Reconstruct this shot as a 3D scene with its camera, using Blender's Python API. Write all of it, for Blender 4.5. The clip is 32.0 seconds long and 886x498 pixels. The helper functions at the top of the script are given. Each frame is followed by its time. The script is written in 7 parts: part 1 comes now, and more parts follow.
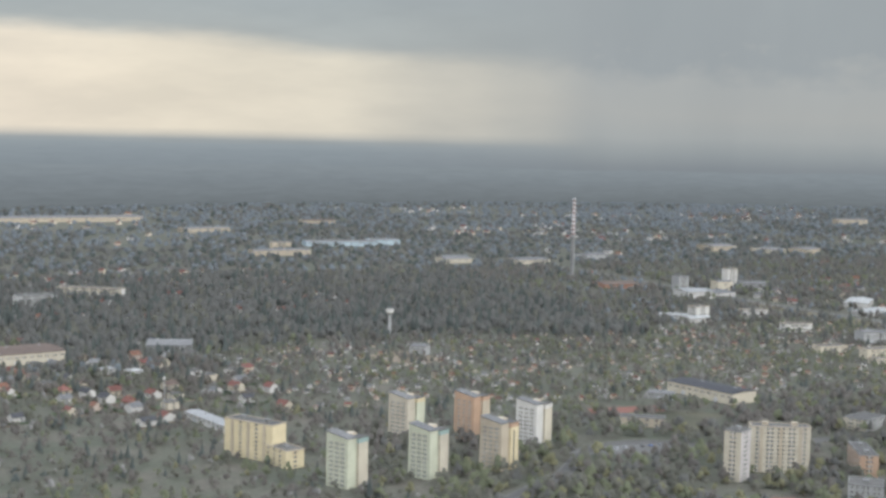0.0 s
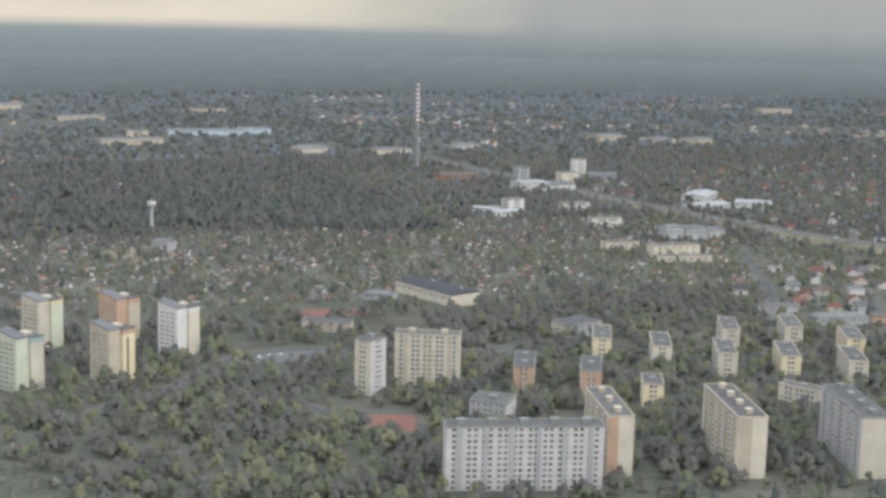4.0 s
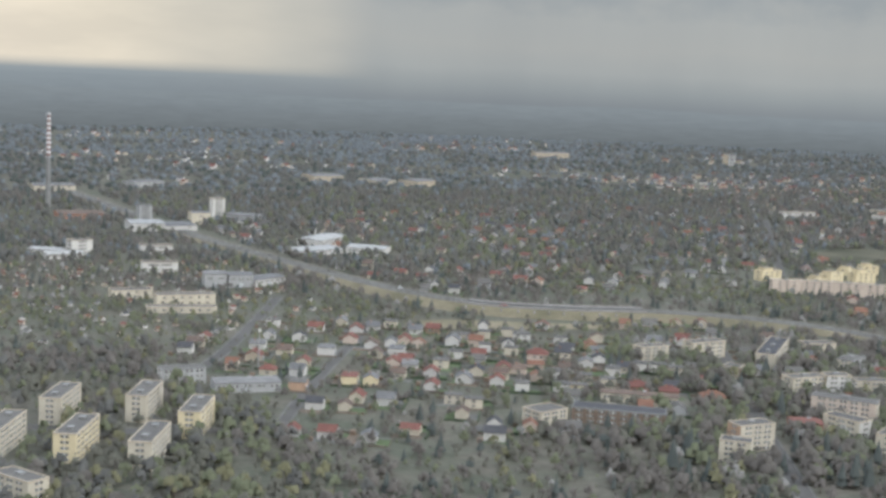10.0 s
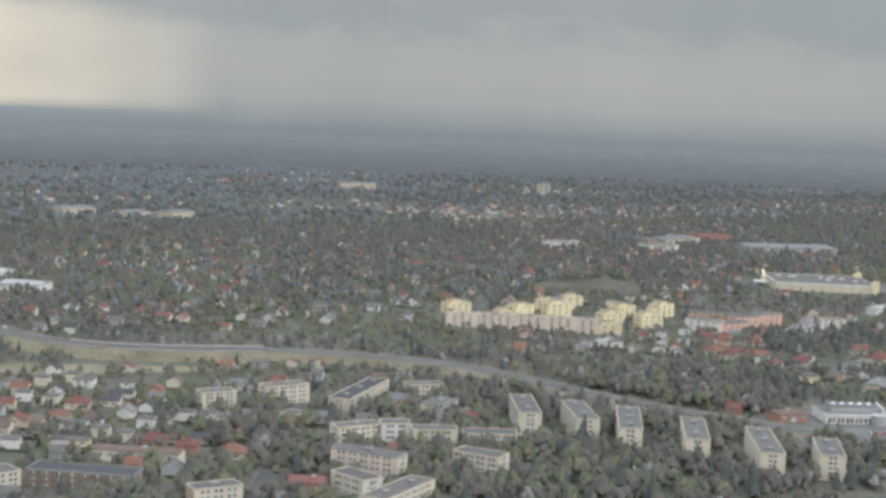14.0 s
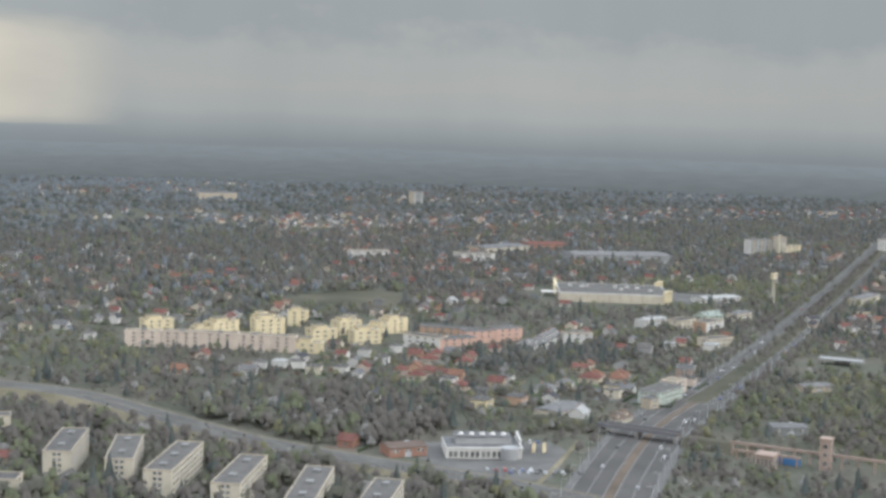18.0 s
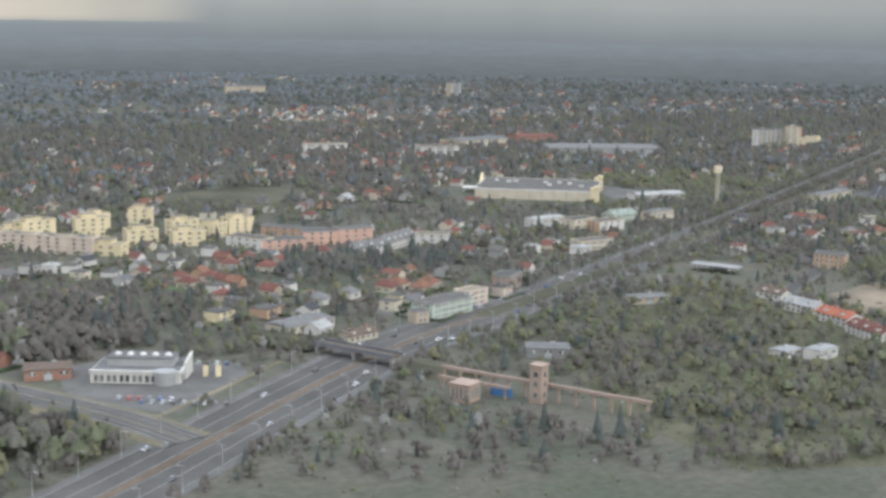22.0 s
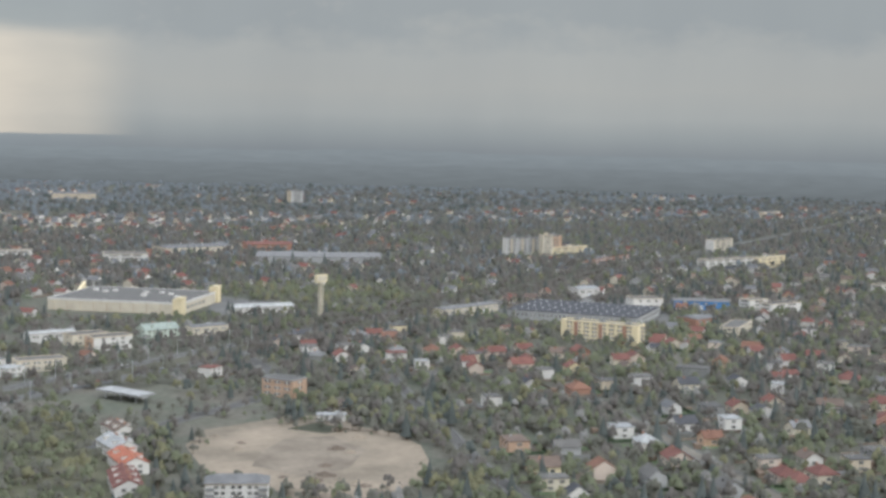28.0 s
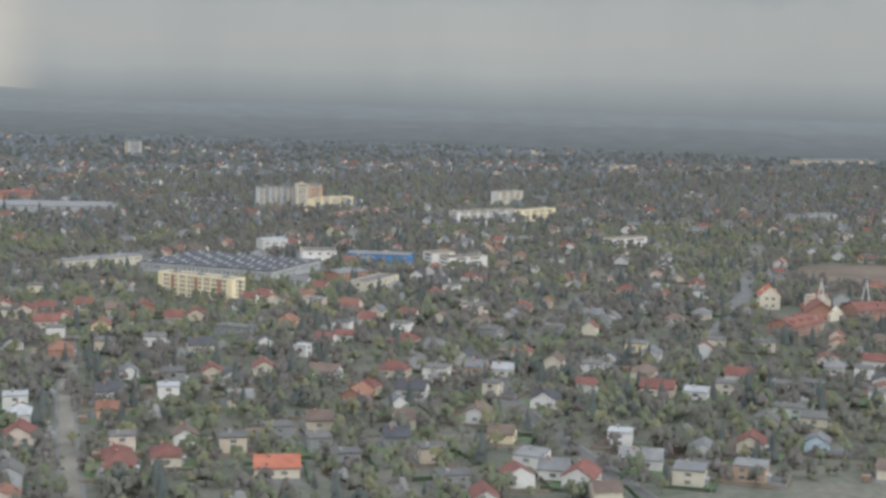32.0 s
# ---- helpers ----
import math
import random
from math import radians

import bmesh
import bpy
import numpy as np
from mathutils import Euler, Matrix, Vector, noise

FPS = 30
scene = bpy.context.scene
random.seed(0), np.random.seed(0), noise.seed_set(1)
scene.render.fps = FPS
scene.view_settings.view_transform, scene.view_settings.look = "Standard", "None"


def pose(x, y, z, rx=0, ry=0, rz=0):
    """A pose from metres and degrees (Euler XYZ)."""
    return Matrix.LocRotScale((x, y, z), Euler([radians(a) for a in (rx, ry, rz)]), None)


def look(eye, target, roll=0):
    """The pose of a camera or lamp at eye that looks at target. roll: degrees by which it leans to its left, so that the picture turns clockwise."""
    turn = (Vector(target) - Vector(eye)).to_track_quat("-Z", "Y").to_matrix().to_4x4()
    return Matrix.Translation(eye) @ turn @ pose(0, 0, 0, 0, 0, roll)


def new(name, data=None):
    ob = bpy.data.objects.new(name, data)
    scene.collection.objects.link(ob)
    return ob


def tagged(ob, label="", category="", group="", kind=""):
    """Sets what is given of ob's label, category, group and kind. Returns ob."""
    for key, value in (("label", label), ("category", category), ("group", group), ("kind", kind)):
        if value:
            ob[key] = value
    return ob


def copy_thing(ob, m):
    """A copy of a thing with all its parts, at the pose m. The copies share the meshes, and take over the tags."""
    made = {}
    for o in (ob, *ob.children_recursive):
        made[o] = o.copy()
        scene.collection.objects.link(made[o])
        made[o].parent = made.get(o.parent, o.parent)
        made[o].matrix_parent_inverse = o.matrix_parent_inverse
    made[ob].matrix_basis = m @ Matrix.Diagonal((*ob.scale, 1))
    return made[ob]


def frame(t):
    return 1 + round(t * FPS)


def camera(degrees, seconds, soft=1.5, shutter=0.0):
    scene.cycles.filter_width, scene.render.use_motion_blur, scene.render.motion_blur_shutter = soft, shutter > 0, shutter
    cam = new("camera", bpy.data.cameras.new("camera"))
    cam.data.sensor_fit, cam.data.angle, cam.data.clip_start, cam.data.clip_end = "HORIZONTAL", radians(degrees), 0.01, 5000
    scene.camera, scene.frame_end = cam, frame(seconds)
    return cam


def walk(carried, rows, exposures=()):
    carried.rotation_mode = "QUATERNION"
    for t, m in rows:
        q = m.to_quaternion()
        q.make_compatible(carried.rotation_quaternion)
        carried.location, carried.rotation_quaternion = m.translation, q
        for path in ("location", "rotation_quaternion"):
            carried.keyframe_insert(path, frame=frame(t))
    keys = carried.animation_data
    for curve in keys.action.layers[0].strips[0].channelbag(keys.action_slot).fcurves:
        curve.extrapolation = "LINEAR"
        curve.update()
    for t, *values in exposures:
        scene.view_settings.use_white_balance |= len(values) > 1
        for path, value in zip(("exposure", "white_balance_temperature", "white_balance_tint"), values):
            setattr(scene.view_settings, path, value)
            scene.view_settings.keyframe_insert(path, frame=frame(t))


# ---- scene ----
PATH = [
    (0.0, 33.0, 15.5, 231.5, -25.63, -5.17, 1.37),
    (0.5, 65.9, 14.6, 230.7, -24.12, -6.00, 1.38),
    (1.0, 99.0, 13.6, 229.9, -23.64, -5.90, 1.16),
    (1.5, 132.1, 12.7, 229.1, -23.44, -5.85, 1.21),
    (2.0, 165.2, 11.9, 228.2, -23.43, -5.75, 0.71),
    (2.5, 198.5, 11.0, 227.3, -23.55, -6.91, 0.98),
    (3.0, 231.8, 10.2, 226.4, -23.83, -7.53, 1.74),
    (3.5, 265.1, 9.5, 225.5, -24.34, -8.42, 1.88),
    (4.0, 298.5, 8.7, 224.5, -25.17, -9.42, 1.45),
    (4.5, 332.0, 8.0, 223.6, -26.63, -7.66, 1.50),
    (6.5, 466.6, 5.5, 219.5, -28.83, -6.25, 1.63),
    (7.0, 500.4, 4.9, 218.5, -29.17, -6.26, 2.33),
    (7.5, 534.3, 4.4, 217.4, -29.41, -6.06, 2.55),
    (8.0, 568.2, 3.9, 216.3, -29.50, -5.73, 2.93),
    (8.5, 602.2, 3.4, 215.2, -29.39, -6.46, 2.97),
    (9.0, 636.3, 3.0, 214.0, -28.99, -7.17, 2.62),
    (9.5, 670.4, 2.6, 212.9, -28.33, -7.35, 2.54),
    (10.0, 704.6, 2.2, 211.7, -27.81, -7.53, 2.65),
    (10.5, 738.9, 1.8, 210.5, -27.26, -8.01, 2.34),
    (11.0, 773.2, 1.5, 209.3, -27.01, -8.21, 2.51),
    (11.5, 807.6, 1.2, 208.1, -27.41, -8.04, 2.92),
    (12.0, 842.1, 1.0, 206.8, -28.69, -7.69, 3.37),
    (12.5, 876.6, 0.7, 205.5, -29.71, -7.52, 2.80),
    (13.0, 911.2, 0.5, 204.2, -30.38, -6.98, 3.50),
    (13.5, 945.8, 0.4, 202.9, -30.56, -6.62, 3.46),
    (14.0, 980.5, 0.2, 201.6, -30.85, -5.99, 2.34),
    (14.5, 1015.3, 0.1, 200.2, -31.63, -5.55, 1.92),
    (15.0, 1050.1, 0.1, 198.9, -32.41, -4.62, 1.26),
    (15.5, 1085.0, 0.0, 197.5, -32.92, -3.90, 1.15),
    (17.5, 1225.3, 0.1, 191.7, -31.65, -4.80, 1.74),
    (18.0, 1260.5, 0.2, 190.3, -31.33, -5.42, 1.83),
    (18.5, 1295.8, 0.4, 188.8, -30.78, -7.17, 1.16),
    (19.0, 1331.2, 0.5, 187.2, -30.61, -6.11, 1.17),
    (19.5, 1366.6, 0.7, 185.7, -30.55, -7.71, -0.62),
    (20.0, 1402.1, 1.0, 184.1, -30.07, -8.06, 0.18),
    (20.5, 1437.6, 1.2, 182.5, -29.43, -8.39, 0.66),
    (21.0, 1473.2, 1.5, 180.9, -28.10, -8.78, 1.39),
    (21.5, 1508.9, 1.8, 179.3, -26.20, -8.60, 1.88),
    (22.0, 1544.6, 2.2, 177.7, -24.92, -9.57, 0.90),
    (22.5, 1580.4, 2.6, 176.0, -23.72, -10.03, -0.10),
    (23.0, 1616.3, 3.0, 174.3, -23.31, -9.47, 0.94),
    (23.5, 1652.2, 3.4, 172.6, -23.09, -9.29, 1.47),
    (24.0, 1688.2, 3.9, 170.9, -23.20, -9.15, 1.52),
    (24.5, 1724.3, 4.4, 169.2, -23.34, -8.57, 0.92),
    (25.0, 1760.4, 4.9, 167.4, -23.39, -7.58, 1.16),
    (25.5, 1796.6, 5.5, 165.7, -23.12, -6.45, 1.19),
    (27.5, 1942.0, 8.0, 158.4, -22.58, -4.51, 1.06),
    (28.0, 1978.5, 8.7, 156.5, -22.61, -5.02, 1.02),
    (28.5, 2015.1, 9.5, 154.6, -22.74, -5.50, 1.16),
    (29.0, 2051.8, 10.2, 152.7, -22.44, -5.22, 1.00),
    (29.5, 2088.5, 11.0, 150.8, -22.19, -4.49, 1.59),
    (30.0, 2125.2, 11.9, 148.8, -21.37, -4.18, 0.68),
    (30.5, 2162.1, 12.7, 146.8, -21.34, -3.48, 0.94),
    (31.0, 2199.0, 13.6, 144.9, -21.69, -3.75, 0.69),
    (31.5, 2235.9, 14.6, 142.8, -22.07, -5.17, 1.02),
    (32.0, 2273.0, 15.5, 140.8, -22.60, -6.55, 1.41),
]


def heading(x, y, z, yaw, pitch, roll):
    """The pose of the camera from its place and its yaw, pitch and roll in degrees; yaw 0 looks along +y."""
    a, b = radians(yaw), radians(pitch)
    way = Vector((-math.sin(a) * math.cos(b), math.cos(a) * math.cos(b), math.sin(b)))
    eye = Vector((x, y, z))
    return look(eye, eye + way * 1000, roll)


SCALE = 0.534        # the plan below is in metres; the model is built smaller, to keep within the camera's speed
cam = camera(33.61, 32.0, soft=3.3)
walk(cam, [(t, heading(x * SCALE, y * SCALE, z * SCALE, *turn)) for t, x, y, z, *turn in PATH], exposures=[(0.0, 0.02, 6030, 10), (32.0, 0.02, 6030, 10)])

# ---- light ----
SUN_EL, SUN_AZ = radians(33), radians(132)     # azimuth from +y towards +x


def node(tree, kind, **values):
    n = tree.nodes.new(kind)
    for key, value in values.items():
        n.inputs[key.replace("_", " ")].default_value = value
    return n


def ramp(tree, source, stops, mode="LINEAR"):
    r = tree.nodes.new("ShaderNodeValToRGB")
    r.color_ramp.interpolation = mode
    while len(r.color_ramp.elements) < len(stops):
        r.color_ramp.elements.new(0.5)
    for e, (p, c) in zip(r.color_ramp.elements, stops):
        e.position, e.color = p, (*c, 1) if len(c) == 3 else c
    tree.links.new(source, r.inputs[0])
    return r.outputs[0]


def math_node(tree, op, a, b=None):
    n = tree.nodes.new("ShaderNodeMath")
    n.operation = op
    for i, v in enumerate((a, b)):
        if v is None:
            continue
        if isinstance(v, (int, float)):
            n.inputs[i].default_value = v
        else:
            tree.links.new(v, n.inputs[i])
    return n.outputs[0]


def mix(tree, fac, a, b, blend="MIX"):
    n = tree.nodes.new("ShaderNodeMix")
    n.data_type, n.blend_type = "RGBA", blend
    for sock, v in ((n.inputs[0], fac), (n.inputs[6], a), (n.inputs[7], b)):
        if isinstance(v, (int, float)):
            sock.default_value = v
        elif isinstance(v, tuple):
            sock.default_value = (*v, 1)
        else:
            tree.links.new(v, sock)
    return n.outputs[2]


def build_world():
    world = bpy.data.worlds.new("overcast_sky")
    scene.world = world
    world.use_nodes = True
    t = world.node_tree
    t.nodes.clear()
    sky = t.nodes.new("ShaderNodeTexSky")
    sky.sky_type, sky.sun_disc, sky.sun_elevation, sky.sun_rotation = "NISHITA", False, SUN_EL, SUN_AZ
    co = t.nodes.new("ShaderNodeTexCoord").outputs["Generated"]
    sep = t.nodes.new("ShaderNodeSeparateXYZ")
    t.links.new(co, sep.inputs[0])
    up, east, north = sep.outputs[2], sep.outputs[0], sep.outputs[1]
    az = math_node(t, "DIVIDE", east, math_node(t, "MAXIMUM", north, 0.05))
    stretch = t.nodes.new("ShaderNodeMapping")
    stretch.inputs["Scale"].default_value = (3.2, 3.2, 13)
    t.links.new(co, stretch.inputs[0])
    puff = node(t, "ShaderNodeTexNoise", Scale=1.0, Detail=6.0, Roughness=0.55)
    t.links.new(stretch.outputs[0], puff.inputs["Vector"])
    wob = math_node(t, "MULTIPLY", math_node(t, "SUBTRACT", puff.outputs[0], 0.5), 0.05)
    high = math_node(t, "ADD", up, wob)
    # overcast deck: hazy at the horizon, grey bases, bright overhead
    level = math_node(t, "ADD", math_node(t, "MULTIPLY", high, 0.5), 0.508)     # the haze ends a little below eye level
    deck = ramp(t, level, [(0.0, (0.10, 0.11, 0.10)), (0.46, (0.155, 0.17, 0.18)), (0.489, (0.27, 0.295, 0.30)), (0.499, (0.32, 0.34, 0.335)),
                           (0.506, (0.41, 0.40, 0.365)), (0.53, (0.42, 0.42, 0.385)), (0.548, (0.36, 0.378, 0.365)), (0.58, (0.38, 0.40, 0.385)), (0.63, (0.95, 1.0, 1.06)), (0.70, (1.5, 1.6, 1.74)), (1.0, (2.5, 2.68, 2.92))])
    soft = node(t, "ShaderNodeTexNoise", Scale=2.4, Detail=5.0, Roughness=0.6)
    t.links.new(stretch.outputs[0], soft.inputs["Vector"])
    deck = mix(t, 0.22, deck, ramp(t, soft.outputs[0], [(0.3, (0.62, 0.62, 0.62)), (0.7, (1.35, 1.34, 1.3))]), "MULTIPLY")
    # bright opening under the cloud, towards the north
    low = ramp(t, math_node(t, "ADD", up, 0.5), [(0.4825, (0, 0, 0)), (0.4855, (1, 1, 1))])
    top = ramp(t, math_node(t, "ADD", high, math_node(t, "MULTIPLY", az, 0.025)), [(0.052, (1, 1, 1)), (0.064, (0, 0, 0))])
    side = ramp(t, math_node(t, "ADD", az, math_node(t, "MULTIPLY", wob, 0.3)), [(0.60, (1, 1, 1)), (0.80, (0.0, 0.0, 0.0))])
    gap = math_node(t, "MULTIPLY", math_node(t, "MULTIPLY", low, top), side)
    glow = ramp(t, az, [(0.0, (0.90, 0.76, 0.59)), (0.25, (0.80, 0.70, 0.54)), (0.42, (0.70, 0.63, 0.50)), (0.6, (0.62, 0.57, 0.465))])
    glow = mix(t, 0.30, glow, ramp(t, soft.outputs[0], [(0.35, (0.66, 0.66, 0.68)), (0.65, (1.15, 1.12, 1.08))]), "MULTIPLY")
    cloud = mix(t, gap, deck, glow)
    # unseen fill added behind the flight: cloud brightened on the sun's side
    thin = ramp(t, math_node(t, "ADD", math_node(t, "MULTIPLY", north, -0.5), 0.5), [(0.45, (0, 0, 0)), (0.85, (0.95, 0.93, 0.88))], "EASE")
    cloud = mix(t, 1.0, cloud, thin, "ADD")
    blue = mix(t, 0.008, cloud, sky.outputs[0], "ADD")
    bg = t.nodes.new("ShaderNodeBackground")
    t.links.new(blue, bg.inputs[0])
    bg.inputs[1].default_value = 1.0
    out = t.nodes.new("ShaderNodeOutputWorld")
    t.links.new(bg.outputs[0], out.inputs[0])


build_world()
sun = new("sun", bpy.data.lights.new("sun", "SUN"))
sun.data.energy, sun.data.angle, sun.data.color = 1.25, radians(14), (1.0, 0.91, 0.77)
sun.matrix_world = look(Vector((math.sin(SUN_AZ) * math.cos(SUN_EL), math.cos(SUN_AZ) * math.cos(SUN_EL), math.sin(SUN_EL))) * 900, (0, 0, 0))

# ---- materials ----


def material(name, colour, rough=0.85, grain=3.0, stain=0.08, vary=0.18, bump=0.0, per_object=0.0, per_island=0.0, second=None, metal=0.0, spec=0.08):
    """A weathered surface: colour broken up by fine grain and by large stains, in metres."""
    m = bpy.data.materials.new(name)
    m.use_nodes = True
    t = m.node_tree
    b = t.nodes["Principled BSDF"]
    b.inputs["Roughness"].default_value, b.inputs["Metallic"].default_value = rough, metal
    b.inputs["Specular IOR Level"].default_value = spec
    pos = t.nodes.new("ShaderNodeNewGeometry").outputs["Position"]
    fine = node(t, "ShaderNodeTexNoise", Scale=grain / SCALE, Detail=4.0, Roughness=0.6)
    broad = node(t, "ShaderNodeTexNoise", Scale=stain / SCALE, Detail=5.0, Roughness=0.6)
    for n in (fine, broad):
        t.links.new(pos, n.inputs["Vector"])
    c = ramp(t, broad.outputs[0], [(0.32, tuple(k * (1 - vary) for k in colour)), (0.68, tuple(min(k * (1 + vary), 0.92) for k in (second or colour)))])
    c = mix(t, 0.5, c, ramp(t, fine.outputs[0], [(0.3, (1 - vary,) * 3), (0.7, (1 + vary,) * 3)]), "MULTIPLY")
    if per_object:
        r = t.nodes.new("ShaderNodeObjectInfo").outputs["Random"]
        c = mix(t, 1.0, c, ramp(t, r, [(0.0, (1 - per_object,) * 3), (1.0, (1 + per_object, 1 + per_object * 0.9, 1 + per_object * 0.6))]), "MULTIPLY")
    if per_island:
        r = t.nodes.new("ShaderNodeNewGeometry").outputs["Random Per Island"]
        c = mix(t, 1.0, c, ramp(t, r, [(0.0, (1 - per_island, 1 - per_island, 1 - per_island)), (1.0, (1 + per_island,) * 3)]), "MULTIPLY")
    t.links.new(c, b.inputs["Base Color"])
    if bump:
        n = node(t, "ShaderNodeBump", Strength=bump, Distance=0.4)
        t.links.new(fine.outputs[0], n.inputs["Height"])
        t.links.new(n.outputs[0], b.inputs["Normal"])
    return m


WALL = {k: material("render_" + k, c, 0.9, 1.2, 0.12, 0.10, per_object=0.07) for k, c in {
    "white": (0.44, 0.425, 0.395), "cream": (0.41, 0.37, 0.295), "yellow": (0.51, 0.435, 0.285), "orange": (0.34, 0.235, 0.165), "pale_pink": (0.37, 0.345, 0.33), "sage": (0.38, 0.385, 0.30), "teal": (0.22, 0.29, 0.27), "pale_grey": (0.27, 0.27, 0.265),
    "grey": (0.175, 0.175, 0.17), "pink": (0.43, 0.36, 0.30), "pale_green": (0.34, 0.38, 0.325), "brick": (0.257, 0.148, 0.109), "red": (0.328, 0.086, 0.062),
    "pale_blue": (0.328, 0.390, 0.421), "blue": (0.07, 0.165, 0.33), "beige": (0.351, 0.304, 0.234), "dark": (0.125, 0.125, 0.133), "brown": (0.150, 0.112, 0.085), "ruin": (0.26, 0.20, 0.165), "rose": (0.41, 0.27, 0.215)}.items()}
ROOF = {k: material("roof_" + k, c, 0.8, 1.5, 0.2, 0.18, per_object=0.14) for k, c in {
    "red": (0.115, 0.055, 0.046), "brown": (0.095, 0.072, 0.060), "dark": (0.048, 0.048, 0.052), "grey": (0.115, 0.113, 0.113), "orange": (0.140, 0.076, 0.054),
    "white": (0.225, 0.225, 0.22), "felt": (0.082, 0.078, 0.074), "sand": (0.17, 0.15, 0.115), "vivid": (0.24, 0.092, 0.06), "blue": (0.062, 0.172, 0.374), "pale_green": (0.20, 0.225, 0.20), "cream": (0.390, 0.359, 0.281)}.items()}
GLASS = material("window_glass", (0.105, 0.107, 0.108), 0.2, 1.0, 0.3, 0.3, per_object=0.5, spec=0.5)
FRAME = material("window_frame_white", (0.36, 0.35, 0.325), 0.6)
CONCRETE = material("concrete", (0.23, 0.22, 0.205), 0.9, 1.5, 0.1, 0.16)
ASPHALT = material("asphalt", (0.072, 0.068, 0.063), 0.9, 0.8, 0.03, 0.2)
PAVING = material("paving", (0.098, 0.094, 0.088), 0.9, 0.9, 0.05, 0.22)
TRACK = material("gravel_verge", (0.112, 0.100, 0.082), 0.95, 0.6, 0.04, 0.25)
PAINT = material("road_paint", (0.22, 0.22, 0.21), 0.7)
STEEL = material("galvanised_steel", (0.42, 0.43, 0.44), 0.45, metal=0.6)
GRASS = material("meadow", (0.052, 0.055, 0.038), 0.95, 0.3, 0.012, 0.3, 0.4, second=(0.072, 0.066, 0.048))
DRY = material("dry_grass", (0.118, 0.108, 0.070), 0.95, 0.3, 0.02, 0.25, 0.4, second=(0.135, 0.116, 0.080))
SAND = material("bare_sand", (0.140, 0.118, 0.090), 0.95, 0.25, 0.02, 0.24, 0.4, second=(0.170, 0.138, 0.104))
PACKED = material("packed_sand", (0.140, 0.116, 0.09), 0.95, 0.3, 0.05, 0.25, 0.4)
SOIL = material("ploughed_soil", (0.095, 0.075, 0.058), 0.95, 0.3, 0.02, 0.3, 0.4)
COURT = material("red_clay_court", (0.14, 0.07, 0.055), 0.9, 0.5, 0.05, 0.15)
BARK = material("bark", (0.11, 0.09, 0.07), 0.95, 4.0, 0.5, 0.3)
STRIPE_RED = material("faded_red_paint", (0.20, 0.125, 0.115), 0.85)
STRIPE_WHITE = material("white_paint", (0.52, 0.51, 0.49), 0.8)


def ground_material():
    m = bpy.data.materials.new("town_ground")
    m.use_nodes = True
    t = m.node_tree
    b = t.nodes["Principled BSDF"]
    b.inputs["Roughness"].default_value, b.inputs["Specular IOR Level"].default_value = 0.95, 0.1
    pos = t.nodes.new("ShaderNodeNewGeometry").outputs["Position"]
    ns = [node(t, "ShaderNodeTexNoise", Scale=s / SCALE, Detail=6.0, Roughness=0.62) for s in (0.004, 0.03, 0.22)]
    cells = node(t, "ShaderNodeTexVoronoi", Scale=0.028 / SCALE)
    for n in (*ns, cells):
        t.links.new(pos, n.inputs["Vector"])
    c = ramp(t, ns[1].outputs[0], [(0.30, (0.066, 0.070, 0.053)), (0.45, (0.076, 0.077, 0.059)), (0.56, (0.088, 0.082, 0.067)), (0.70, (0.106, 0.093, 0.078))])
    c = mix(t, 0.35, c, ramp(t, cells.outputs["Color"], [(0.2, (0.056, 0.063, 0.047)), (0.8, (0.092, 0.082, 0.068))]))
    c = mix(t, 0.6, c, ramp(t, ns[0].outputs[0], [(0.35, (0.75, 0.78, 0.72)), (0.65, (1.15, 1.12, 1.1))]), "MULTIPLY")
    c = mix(t, 0.6, c, ramp(t, ns[2].outputs[0], [(0.3, (0.6, 0.6, 0.6)), (0.7, (1.4, 1.4, 1.4))]), "MULTIPLY")
    t.links.new(c, b.inputs["Base Color"])
    return m


def leaf_material(name, colour):
    """Budding foliage: matt, a little light coming through, mottled, every bough a shade of its own."""
    m = bpy.data.materials.new(name)
    m.use_nodes = True
    t = m.node_tree
    t.nodes.clear()
    geo = t.nodes.new("ShaderNodeNewGeometry")
    broad = node(t, "ShaderNodeTexNoise", Scale=0.06 / SCALE, Detail=4.0, Roughness=0.6)
    twigs = node(t, "ShaderNodeTexNoise", Scale=0.75 / SCALE, Detail=3.0, Roughness=0.7)
    for n in (broad, twigs):
        t.links.new(geo.outputs["Position"], n.inputs["Vector"])
    c = ramp(t, broad.outputs[0], [(0.3, tuple(k * 0.84 for k in colour)), (0.7, tuple(k * 1.16 for k in colour))])
    c = mix(t, 1.0, c, ramp(t, twigs.outputs[0], [(0.32, (0.87, 0.87, 0.88)), (0.68, (1.13, 1.13, 1.11))]), "MULTIPLY")
    c = mix(t, 1.0, c, ramp(t, geo.outputs["Random Per Island"], [(0.0, (0.92, 0.92, 0.92)), (1.0, (1.08, 1.08, 1.08))]), "MULTIPLY")
    a, b = t.nodes.new("ShaderNodeBsdfDiffuse"), t.nodes.new("ShaderNodeBsdfTranslucent")
    both = t.nodes.new("ShaderNodeMixShader")
    both.inputs[0].default_value = 0.22
    out = t.nodes.new("ShaderNodeOutputMaterial")
    for n in (a, b):
        t.links.new(c, n.inputs[0])
    t.links.new(a.outputs[0], both.inputs[1])
    t.links.new(b.outputs[0], both.inputs[2])
    t.links.new(both.outputs[0], out.inputs[0])
    return m


